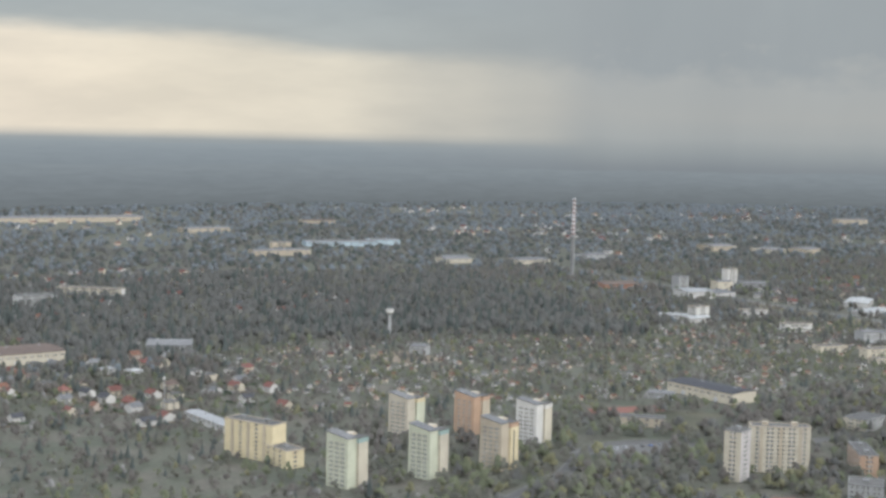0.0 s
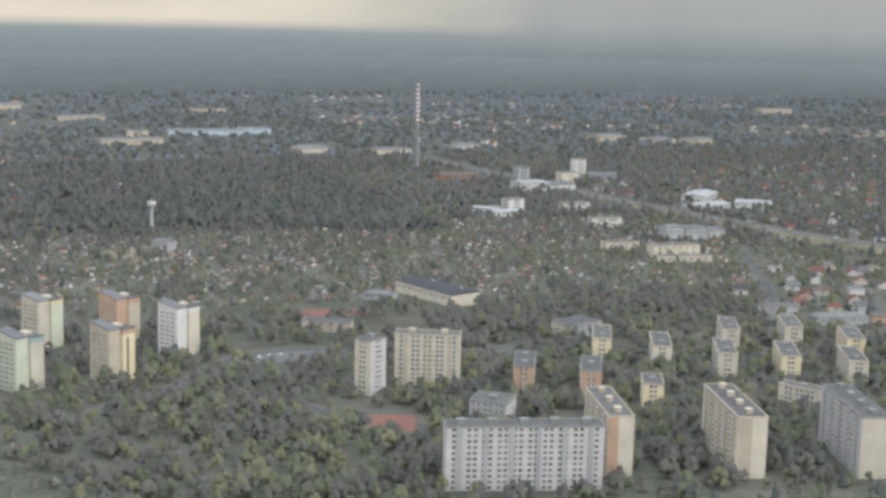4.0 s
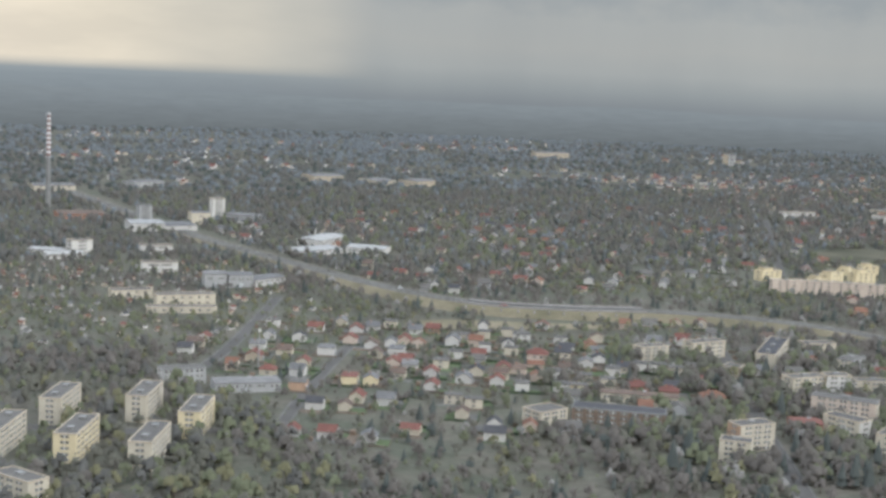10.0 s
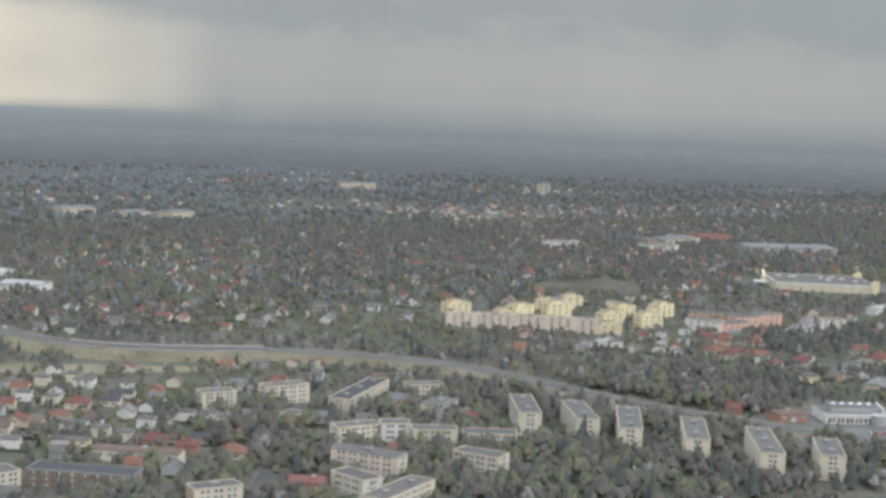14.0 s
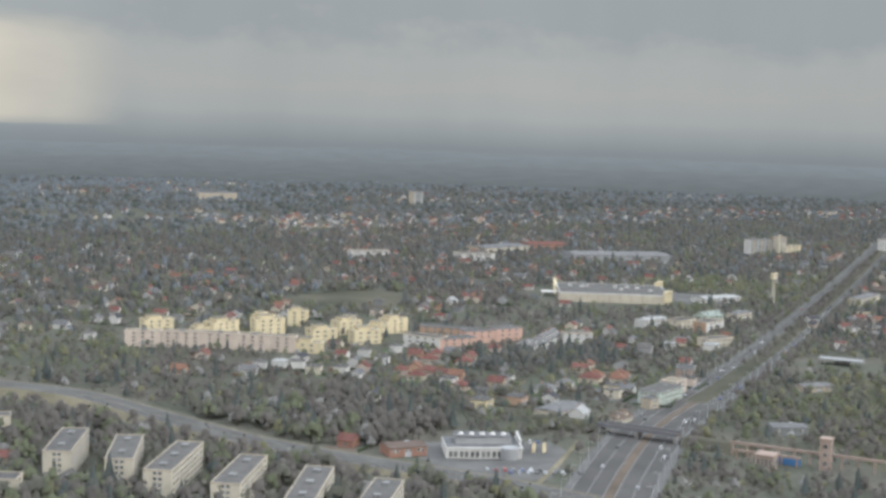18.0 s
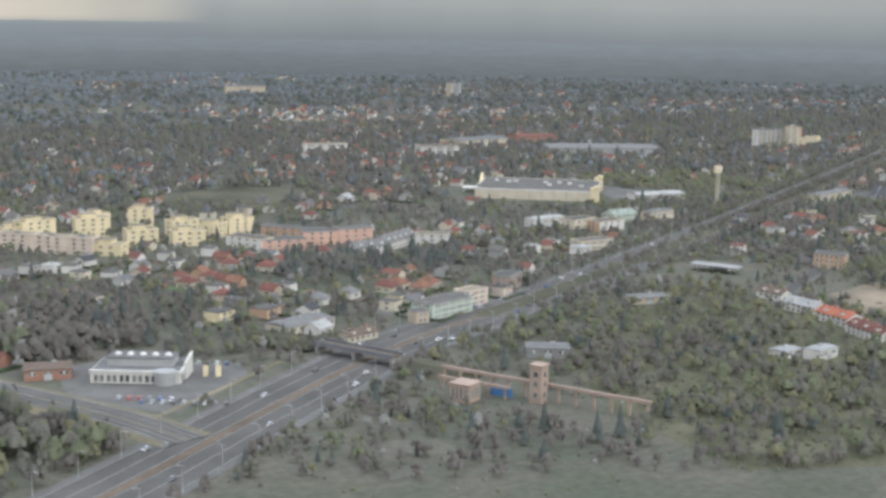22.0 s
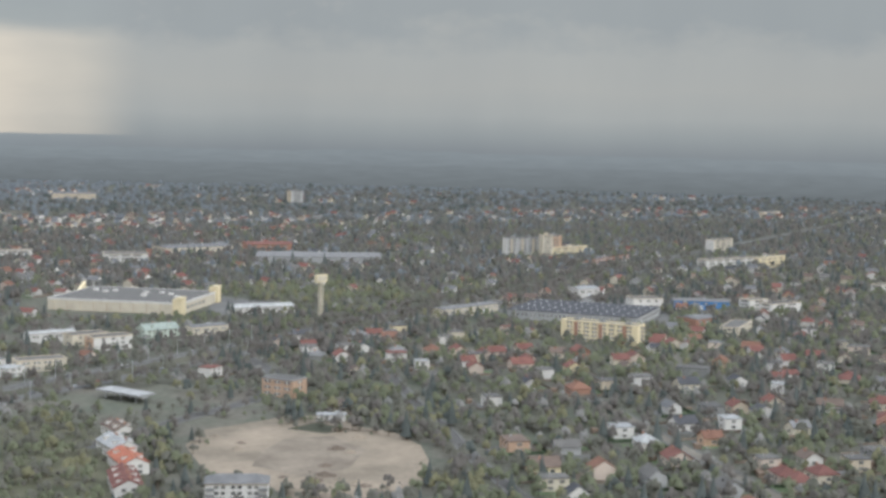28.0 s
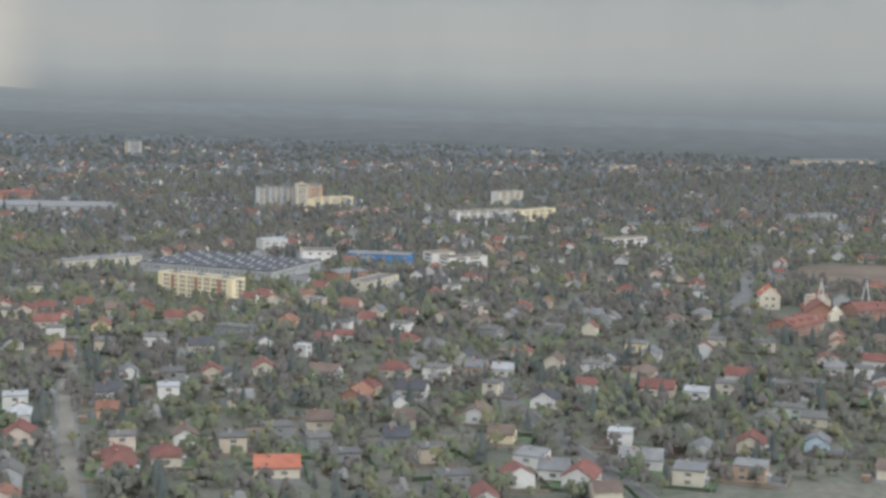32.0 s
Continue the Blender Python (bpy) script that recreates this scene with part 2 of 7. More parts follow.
# the last, grey-blue leaf colour has distance haze put into it
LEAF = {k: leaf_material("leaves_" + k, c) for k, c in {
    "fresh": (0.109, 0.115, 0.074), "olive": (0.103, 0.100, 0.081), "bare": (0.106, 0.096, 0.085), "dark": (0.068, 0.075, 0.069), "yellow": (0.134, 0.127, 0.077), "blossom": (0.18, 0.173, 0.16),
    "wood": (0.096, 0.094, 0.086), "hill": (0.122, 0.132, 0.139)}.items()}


# ---- mesh helpers ----


def mesh_of(name, verts, faces, mats, index=None, smooth=False):
    me = bpy.data.meshes.new(name)
    me.from_pydata([tuple(v) for v in verts], [], faces)
    for m in mats if isinstance(mats, (list, tuple)) else [mats]:
        me.materials.append(m)
    if index is not None:
        me.polygons.foreach_set("material_index", index)
    if smooth:
        me.polygons.foreach_set("use_smooth", [True] * len(me.polygons))
    me.update()
    return me


class Solid:
    """Collects boxes, prisms and posts into one mesh."""

    def __init__(self):
        self.v, self.f, self.i = [], [], []

    def add(self, verts, faces, mat=0):
        n = len(self.v)
        self.v += verts
        self.f += [tuple(k + n for k in f) for f in faces]
        self.i += [mat] * len(faces)
        return self

    def box(self, x0, y0, z0, x1, y1, z1, mat=0):
        return self.add([(x0, y0, z0), (x1, y0, z0), (x1, y1, z0), (x0, y1, z0), (x0, y0, z1), (x1, y0, z1), (x1, y1, z1), (x0, y1, z1)],
                        [(3, 2, 1, 0), (4, 5, 6, 7), (0, 1, 5, 4), (1, 2, 6, 5), (2, 3, 7, 6), (3, 0, 4, 7)], mat)

    def prism(self, outline, axis0, axis1, mat=0):
        """An outline in the y-z plane, drawn out along x."""
        n = len(outline)
        return self.add([(axis0, y, z) for y, z in outline] + [(axis1, y, z) for y, z in outline],
                        [tuple(range(n))[::-1], tuple(range(n, 2 * n))] + [(k, (k + 1) % n, n + (k + 1) % n, n + k) for k in range(n)], mat)

    def cone(self, x, y, z0, z1, r0, r1, sides=8, mat=0, lean=(0, 0)):
        ring = [(math.cos(a), math.sin(a)) for a in (2 * math.pi * k / sides for k in range(sides))]
        n = sides
        return self.add([(x + c * r0, y + s * r0, z0) for c, s in ring] + [(x + lean[0] + c * r1, y + lean[1] + s * r1, z1) for c, s in ring],
                        [(k, (k + 1) % n, n + (k + 1) % n, n + k) for k in range(n)] + [tuple(range(n, 2 * n)), tuple(range(n))[::-1]], mat)

    def mesh(self, name, mats):
        return mesh_of(name, self.v, self.f, mats, self.i)


def child(name, me, parent, at=None, label=""):
    ob = new(name, me)
    ob.parent = parent
    if at is not None:
        ob.matrix_basis = at
    return tagged(ob, label)


def thing(name, x, y, rot, label, category, group="", kind="", z=0.0):
    ob = new(name)
    ob.matrix_basis = pose(x, y, z, 0, 0, rot)
    ob.empty_display_size = 0.5
    return tagged(ob, label, category, group, kind)


TAKEN = []          # circles kept free of trees and of scattered houses


def keep(x, y, rot, length, depth, margin=3.0):
    c, s = math.cos(radians(rot)), math.sin(radians(rot))
    n = max(1, int(length / max(depth, 4)))
    for k in range(n):
        d = (k + 0.5) / n * length - length / 2
        TAKEN.append((x + c * d, y + s * d, math.hypot(length / n, depth) / 2 + margin))


WINDOW = {}


def window_mesh(w, h):
    key = (round(w, 1), round(h, 1))
    if key not in WINDOW:
        s = Solid()
        t = 0.10
        s.box(-w / 2, -0.05, -h / 2, w / 2, 0.03, h / 2, 0)
        s.box(-w / 2 - t, -0.10, -h / 2 - t, w / 2 + t, 0.0, -h / 2, 1)
        s.box(-w / 2 - t, -0.10, h / 2, w / 2 + t, 0.0, h / 2 + t, 1)
        s.box(-w / 2 - t, -0.10, -h / 2, -w / 2, 0.0, h / 2, 1)
        s.box(w / 2, -0.10, -h / 2, w / 2 + t, 0.0, h / 2, 1)
        if 2.6 < w < 5.5:       # a wide opening has a broad pier between its two casements
            s.box(-w * 0.13, -0.10, -h / 2, w * 0.13, 0.0, h / 2, 1)
        WINDOW[key] = s.mesh("window", [GLASS, FRAME])
    return WINDOW[key]


def facade(parent, L, D, storeys, H, bay, w, h, rot, long_faces=True, ends=True, base=0.0):
    """Windows on the faces that look towards the flight line."""
    floor = (H - base) / storeys
    for turn, span, off, on in ((0, L, D / 2, long_faces), (180, L, D / 2, long_faces), (90, D, L / 2, ends), (270, D, L / 2, ends)):
        a = radians(rot + turn)
        if not on or 0.42 * math.sin(a) - 0.9 * math.cos(a) > 0.12:
            continue
        n = max(1, int((span - 1.2) / bay))
        q = Matrix.Rotation(radians(turn), 4, "Z")
        for i in range(n):
            for k in range(storeys):
                child("window", window_mesh(w, h), parent, q @ pose((i - (n - 1) / 2) * bay, -off, base + (k + 0.55) * floor))


COLOUR_WORDS = {"cream": "cream", "white": "white", "yellow": "pale yellow", "orange": "orange", "pale_grey": "pale grey", "grey": "grey", "pink": "dull pink", "pale_green": "pale green",
                "brick": "brick-red", "red": "red", "pale_blue": "pale blue", "blue": "bright blue", "beige": "beige", "dark": "dark grey", "brown": "brown", "ruin": "dull pink", "rose": "salmon pink", "pale_pink": "pinkish white", "sage": "pale sage", "teal": "dull teal", "felt": "black felt", "vivid": "bright orange-red"}


def slab(x, y, rot, L, D, H, wall, end, storeys):
    """A block of flats or offices: body, roof, parapet, roof huts, windows."""
    tall = storeys >= 8
    name = "apartment_tower" if tall and L < 26 else "apartment_block" if storeys >= 3 else "low_building"
    hue = COLOUR_WORDS[wall] + ("" if wall == end else " and " + COLOUR_WORDS[end])
    root = thing(name, x, y, rot, f"{storeys}-storey {hue} rendered block, flat felt roof", "building", "blocks of flats" if storeys >= 3 else "")
    s = Solid()
    if wall == "dark" or end == "dark":
        end_mat = WALL[wall]
    else:
        end_mat = WALL[end] if end in WALL else WALL[wall]
    s.box(-L / 2, -D / 2, 0, L / 2, D / 2, H)
    s.i = [0, 0, 0, 1, 0, 1]
    body = child("body", s.mesh("body", [WALL[wall], end_mat]), root)
    r = Solid()
    r.box(-L / 2 + 0.3, -D / 2 + 0.3, H - 0.02, L / 2 - 0.3, D / 2 - 0.3, H + 0.12)
    top = child("roof", r.mesh("roof", ROOF["dark"] if end == "dark" else ROOF["sand"] if wall in ("yellow", "pink") and x > 1600 else ROOF["felt"]), root, label="flat dark felt roof")
    p = Solid()
    p.box(-L / 2 - 0.15, -D / 2 - 0.15, H - 0.3, L / 2 + 0.15, -D / 2 + 0.3, H + 0.5).box(-L / 2 - 0.15, D / 2 - 0.3, H - 0.3, L / 2 + 0.15, D / 2 + 0.15, H + 0.5)
    p.box(-L / 2 - 0.15, -D / 2 + 0.3, H - 0.3, -L / 2 + 0.3, D / 2 - 0.3, H + 0.5).box(L / 2 - 0.3, -D / 2 + 0.3, H - 0.3, L / 2 + 0.15, D / 2 - 0.3, H + 0.5)
    child("parapet", p.mesh("parapet", WALL[wall] if wall in ("yellow", "pink") and x > 1600 else WALL["beige" if wall in ("white", "cream", "yellow") else "grey"]), root)
    if storeys >= 4:
        n = max(1, int(L / (15 if tall else 20)))
        for k in range(n):
            u = (k + 0.5) / n * L - L / 2
            h = Solid().box(-1.9, -1.5, 0, 1.9, 1.5, 2.2 if tall else 1.1).box(-2.1, -1.7, 2.2 if tall else 1.1, 2.1, 1.7, 2.4 if tall else 1.3)
            child("roof_hut", h.mesh("roof_hut", WALL["beige"] if tall and wall == "cream" else WALL["grey"]), top, pose(u, 0, H + 0.1))
    far = math.hypot(x - 1150, y) > 1900 or y > 930
    bay, w, h = (6.6, 4.2, 1.35) if not tall else (7.2, 4.6, 1.35)
    if far:
        bay, w = (7.0, 2.3) if y < 1250 and x < 2700 else (12.0, 9.0) if y < 1900 else (20.0, 15.0)
    facade(body, L, D, storeys, H, bay, w, h, rot, ends=(L < 26 or storeys < 8) and D > 9 and y < 1500)
    if tall and L > 30:
        n = int(L / 12)
        for k in range(n):
            u = (k + 0.5) / n * L - L / 2
            strip = Solid().box(-1.1, -D / 2 - 0.5, 0, 1.1, -D / 2 + 0.01, H - 0.6)
            child("stair_bay", strip.mesh("stair_bay", WALL["pale_grey" if wall == "pale_pink" else "beige"]), root, pose(u, 0, 0))
            strip = Solid().box(-1.1, D / 2 - 0.01, 0, 1.1, D / 2 + 0.5, H - 0.6)
            child("stair_bay", strip.mesh("stair_bay", WALL["pale_grey" if wall == "pale_pink" else "beige"]), root, pose(u, 0, 0))
    if wall == "yellow" and 1600 < x < 2000:        # set-back top storey
        child("top_storey", Solid().box(-L * 0.32, -D * 0.3, H + 0.1, L * 0.12, D * 0.42, H + 2.9).mesh("top_storey", WALL["yellow"]), root)
        child("top_roof", Solid().box(-L * 0.32 - 0.3, -D * 0.3 - 0.3, H + 2.9, L * 0.12 + 0.3, D * 0.42 + 0.3, H + 3.2).mesh("top_roof", ROOF["sand"]), root)
    if wall == "yellow" and y < 1000 and x > 2400:      # brick-red stair strips and end balconies
        for u in (-L * 0.30, L * 0.02, L * 0.33):
            child("stair_strip", Solid().box(-1.4, -D / 2 - 0.25, 0.3, 1.4, -D / 2 + 0.01, H - 0.4).mesh("stair_strip", WALL["brick"]), root, pose(u, 0, 0), "brick-red stair strip")
        for k in range(1, storeys):
            child("balcony", Solid().box(0, -1.6, 0, 1.2, 1.6, 1.1).mesh("balcony", WALL["grey"]), root, pose(L / 2, 2.5, k * H / storeys + 0.2))
    keep(x, y, rot, L, D, 1.5)
    return root


def tower(x, y, left, right, cap, H=32.0, rot=29):
    """A point block of eleven storeys: a windowed half under a sloping roof, a lower plain half with a coloured cap."""
    root = thing("apartment_tower", x, y, rot, f"eleven-storey tower, {COLOUR_WORDS[left]} and {COLOUR_WORDS[right]} halves, {COLOUR_WORDS[cap]} cap", "building", "blocks of flats")
    front = child("front_half", Solid().prism([(-9, 0), (8, 0), (8, H + 2.6), (-9, H - 0.6)][::-1], -9, 0).mesh("front_half", WALL[left]), root)
    child("front_roof", Solid().prism([(-9.3, H - 0.6), (8.3, H + 2.65), (8.3, H + 3.1), (-9.3, H - 0.1)][::-1], -9.3, 0.3).mesh("front_roof", ROOF["grey"]), root)
    child("rear_half", Solid().box(0, -10.5, 0, 9.5, 7, H - 4).mesh("rear_half", WALL[right]), root)
    child("cap", Solid().box(-0.1, -10.6, H - 4, 9.6, 7.1, H - 1).mesh("cap", WALL[cap]), root, label=COLOUR_WORDS[cap] + " top storey")
    child("rear_roof", Solid().box(-0.3, -10.8, H - 1, 9.8, 7.3, H - 0.6).mesh("rear_roof", ROOF["felt"]), root)
    if right == "yellow":
        child("slit_window", Solid().box(3.2, -10.62, 3, 4.6, -10.4, H - 6).mesh("slit_window", GLASS), root, label="tall dark stair window")
    child("lift_hut", Solid().box(2, -3, H - 0.6, 7, 3, H + 0.8).mesh("lift_hut", WALL["beige"]), root)
    q = Matrix.Rotation(radians(270), 4, "Z")
    for k in range(10):
        for u in (-4.6, 0.0, 4.6):
            child("window", window_mesh(2.8, 1.3), front, q @ pose(u + 0.5, -9, 2.2 + k * 2.85))
    keep(x, y, rot, 20, 18, 1.5)


def hall(x, y, rot, L, D, H, wall, roof):
    """A hall or shed with a shallow roof, a door band and a window band."""
    root = thing("industrial_hall", x, y, rot, f"low {COLOUR_WORDS[wall]} hall with a shallow {COLOUR_WORDS[roof]} roof", "hall")
    s = Solid().box(-L / 2, -D / 2, 0, L / 2, D / 2, H)
    body = child("body", s.mesh("body", WALL[wall]), root)
    rise = min(1.6, D * 0.06)
    r = Solid().prism([(-D / 2 - 0.4, H), (0, H + rise), (D / 2 + 0.4, H), (D / 2 + 0.4, H + 0.3), (0, H + rise + 0.3), (-D / 2 - 0.4, H + 0.3)], -L / 2 - 0.4, L / 2 + 0.4)
    top = child("roof", r.mesh("roof", ROOF[roof]), root)
    far = y > 1500
    for side, turn in ((-1, 0), (1, 180)):
        if 0.42 * math.sin(radians(rot + turn)) - 0.9 * math.cos(radians(rot + turn)) > 0.12:
            continue
        q = Matrix.Rotation(radians(turn), 4, "Z")
        n = max(1, int(L / (16 if far else 7)))
        for k in range(n):
            u = (k + 0.5) / n * L - L / 2
            child("window", window_mesh(min(4.0, L / n * 0.6), 1.4), body, q @ pose(u, -D / 2, H * 0.68))
    n = max(1, int(L / 25)) if not far else 0
    for k in range(n):
        u = (k + 0.5) / n * L - L / 2
        d = Solid().box(-1.8, -D / 2 - 0.06, 0, 1.8, -D / 2 + 0.05, min(3.6, H * 0.6))
        child("loading_door", d.mesh("loading_door", STEEL), root, Matrix.Rotation(radians(180 if -math.cos(radians(rot)) > 0.3 else 0), 4, "Z") @ pose(u, 0, 0))
        v = Solid().box(-1.2, -0.9, 0, 1.2, 0.9, 1.1)
        child("roof_vent", v.mesh("roof_vent", WALL["pale_grey"]), top, pose(u + 3, D * 0.2, H + rise * 0.5))
    keep(x, y, rot, L, D, 4)
    return root

# ---- the ground and the roads ----


def ground():
    g = Solid()
    n, x0, y0, step = 28, -6000.0, -5000.0, 600.0
    verts = [(x0 + i * step, y0 + j * step, 0.0) for j in range(n + 1) for i in range(n + 1)]
    faces = [(j * (n + 1) + i, j * (n + 1) + i + 1, (j + 1) * (n + 1) + i + 1, (j + 1) * (n + 1) + i) for j in range(n) for i in range(n)]
    ob = new("ground", mesh_of("ground", verts, faces, ground_material()))
    return tagged(ob, "flat town ground of grass, soil and gardens in early spring", "ground", kind="structure")


ground()


def curve_points(points, step=12.0):
    """A smooth line through the given plan points."""
    p = [np.array(q, float) for q in points]
    p = [2 * p[0] - p[1], *p, 2 * p[-1] - p[-2]]
    out = []
    for a, b, c, d in zip(p, p[1:], p[2:], p[3:]):
        n = max(2, int(np.linalg.norm((c - b)[:2]) / step))
        for k in range(n):
            t = k / n
            out.append(0.5 * (2 * b + (c - a) * t + (2 * a - 5 * b + 4 * c - d) * t * t + (3 * b - a - 3 * c + d) * t ** 3))
    out.append(p[-2])
    return out


def ribbon(line, offset, width, z, mat, name, parent=None, thick=0.12, label=""):
    """A strip of road along a line, with a thickness."""
    v, f = [], []
    for k, p in enumerate(line):
        d = line[min(k + 1, len(line) - 1)] - line[max(k - 1, 0)]
        d = d / np.linalg.norm(d[:2])
        side = np.array((d[1], -d[0]))
        a, b = p[:2] + side * (offset - width / 2), p[:2] + side * (offset + width / 2)
        top = z + (p[2] if len(p) > 2 else 0.0)
        v += [(*a, top), (*b, top), (*b, top - thick), (*a, top - thick)]
    for k in range(len(line) - 1):
        i, j = 4 * k, 4 * k + 4
        f += [(i, i + 1, j + 1, j), (i + 1, i + 2, j + 2, j + 1), (i + 3, i, j, j + 3)]
    me = mesh_of(name, v, [q[::-1] for q in f], mat)
    if parent is None:
        return new(name, me)
    return child(name, me, parent, label=label)


def keep_line(line, half):
    for p in line:
        TAKEN.append((p[0], p[1], half))


def patch(name, points, mat, label, z=0.06, kind="structure", category="ground"):
    v = [(*p, z) for p in points] + [(*p, z - 0.3) for p in points]
    n = len(points)
    area = sum(points[k][0] * points[(k + 1) % n][1] - points[(k + 1) % n][0] * points[k][1] for k in range(n))
    top = tuple(range(n)) if area > 0 else tuple(range(n))[::-1]
    f = [top] + [(k, n + k, n + (k + 1) % n, (k + 1) % n) for k in range(n)]
    return tagged(new(name, mesh_of(name, v, f, mat)), label, category, kind=kind)


EXPRESS = curve_points([(1190, 2050, 0.5), (1205, 1700, 1), (1216, 1510, 2), (1232, 1350, 4), (1262, 1170, 5), (1300, 1070, 6), (1360, 1026, 6), (1425, 1000, 6), (1490, 960, 5), (1540, 905, 4), (1566, 830, 3), (1588, 752, 3), (1622, 690, 2), (1672, 612, 1), (1694, 566, 0.2)])
AVENUE = curve_points([(1560, 430), (1660, 522), (1763, 622), (1850, 698), (1960, 772), (2090, 864), (2260, 990), (2400, 1098), (2640, 1282), (2900, 1485), (3250, 1757), (3900, 2255), (4700, 2865)], 25)


AVENUE_SHIFT = 4.0


def expressway():
    root = thing("road", 0, 0, 0, "two-lane expressway curving on a low grassy embankment", "road", kind="structure")
    bank_v, bank_f = [], []
    for k, p in enumerate(EXPRESS):
        d = EXPRESS[min(k + 1, len(EXPRESS) - 1)] - EXPRESS[max(k - 1, 0)]
        d = d / np.linalg.norm(d[:2])
        s = np.array((d[1], -d[0]))
        for o, z in ((-13 - p[2] * 1.6, 0.02), (-12, p[2] + 0.1), (12, p[2] + 0.1), (13 + p[2] * 1.6, 0.02)):
            bank_v.append((*(p[:2] + s * o), z))
    for k in range(len(EXPRESS) - 1):
        i, j = 4 * k, 4 * k + 4
        bank_f += [(i + c, j + c, j + c + 1, i + c + 1) for c in range(3)]
    bank = [q[::-1] for q in bank_f]
    child("embankment", mesh_of("embankment", bank_v, bank, DRY), root, label="grassy embankment")
    ribbon(EXPRESS, -4.6, 8.0, 0.25, ASPHALT, "carriageway", root)
    ribbon(EXPRESS, 4.6, 8.0, 0.25, ASPHALT, "carriageway", root)
    ribbon(EXPRESS, 9.6, 1.8, 0.22, TRACK, "verge", root)
    ribbon(EXPRESS, -9.6, 1.8, 0.22, TRACK, "verge", root)
    for o in (-8.2, -4.6, -1.0, 1.0, 4.6, 8.2):
        ribbon(EXPRESS, o, 0.25, 0.30, PAINT, "lane_line", root)
    keep_line(EXPRESS, 24)


def avenue():
    root = thing("road", 0, 0, 0, "wide dual carriageway avenue with a tree-lined median", "road", kind="structure")
    near, far = AVENUE[:18], AVENUE[17:]
    for line, offset, width, median in ((near, 11.5, 18.0, 4.5), (far, 12.0, 9.0, 14.8)):
        for side in (-1, 1):
            ribbon(line, side * offset, width, 0.12, ASPHALT, "carriageway", root)
            ribbon(line, side * (22.5 if line is near else 18.6), 4.0, 0.16, PAVING, "sidewalk", root)
            for k in ((-width / 2 + 0.4), 0.0, width / 2 - 0.4):
                ribbon(line, side * offset + k, 0.25, 0.17, PAINT, "lane_line", root)
        ribbon(line, 0, median, 0.16, SOIL if line is near else GRASS, "median", root)
    keep_line(AVENUE[:18], 27)
    keep_line(AVENUE[18:], 20)


expressway()
avenue()

# ---- kinds of buildings and fixtures ----


def house(x, y, rot, kind, wall, roof, w, d):
    """A family house: g gabled, h hipped, c flat-roofed cube."""
    shape = {"g": "gabled", "h": "hipped", "c": "flat-roofed"}[kind]
    root = thing("house", x, y, rot, f"{COLOUR_WORDS[wall]} rendered {shape} house, {COLOUR_WORDS[roof]} roof, in a garden", "house", "family houses")
    h = 5.6 if kind == "c" else 4.0
    rise = 0.30 * d
    s = Solid()
    if kind == "g":
        s.prism([(-d / 2, 0), (d / 2, 0), (d / 2, h), (0, h + rise), (-d / 2, h)][::-1], -w / 2, w / 2)
    else:
        s.box(-w / 2, -d / 2, 0, w / 2, d / 2, h)
    body = child("body", s.mesh("body", WALL[wall]), root)
    r = Solid()
    o = 0.55
    if kind == "g":
        k = o * rise / (d / 2)
        r.prism([(-d / 2 - o, h - k), (0, h + rise), (d / 2 + o, h - k), (d / 2 + o, h - k + 0.28), (0, h + rise + 0.3), (-d / 2 - o, h - k + 0.28)][::-1], -w / 2 - o, w / 2 + o)
    elif kind == "h":
        a, b, q = w / 2 + o, d / 2 + o, max(w / 2 - d / 2, 0.4)
        r.add([(-a, -b, h), (a, -b, h), (a, b, h), (-a, b, h), (-q, 0, h + rise + 0.2), (q, 0, h + rise + 0.2), (-a, -b, h - 0.2), (a, -b, h - 0.2), (a, b, h - 0.2), (-a, b, h - 0.2)],
              [(0, 1, 5, 4), (1, 2, 5), (2, 3, 4, 5), (3, 0, 4), (6, 7, 1, 0), (7, 8, 2, 1), (8, 9, 3, 2), (9, 6, 0, 3), (9, 8, 7, 6)])
    else:
        r.box(-w / 2 - 0.25, -d / 2 - 0.25, h, w / 2 + 0.25, d / 2 + 0.25, h + 0.35)
        r.box(-w / 2 + 0.4, -d / 2 + 0.4, h + 0.3, w / 2 - 0.4, d / 2 - 0.4, h + 0.42)
    cover = child("roof", r.mesh("roof", ROOF[roof]), root)
    top = h + (rise * 0.75 if kind != "c" else 0.3)
    c = Solid().box(-0.4, -0.4, 0, 0.4, 0.4, 1.5).box(-0.5, -0.5, 1.5, 0.5, 0.5, 1.65)
    child("chimney", c.mesh("chimney", WALL["brick"] if kind != "c" else CONCRETE), cover, pose(w * 0.18, d * 0.12, top - 0.2))
    facade(body, w, d, 2 if kind == "c" else 1, h if kind == "c" else 3.6, 5.0, 2.2, 1.3, rot, ends=y < 680)
    if w > 11.5:
        p = Solid().box(-1.3, -1.4, 0, 1.3, 0, 2.6).box(-1.6, -1.8, 2.6, 1.6, 0.0, 2.8)
        child("porch", p.mesh("porch", WALL["pale_grey"]), root, pose(-w * 0.2, -d / 2, 0))
    keep(x, y, rot, w, d, 2.5)
    return root


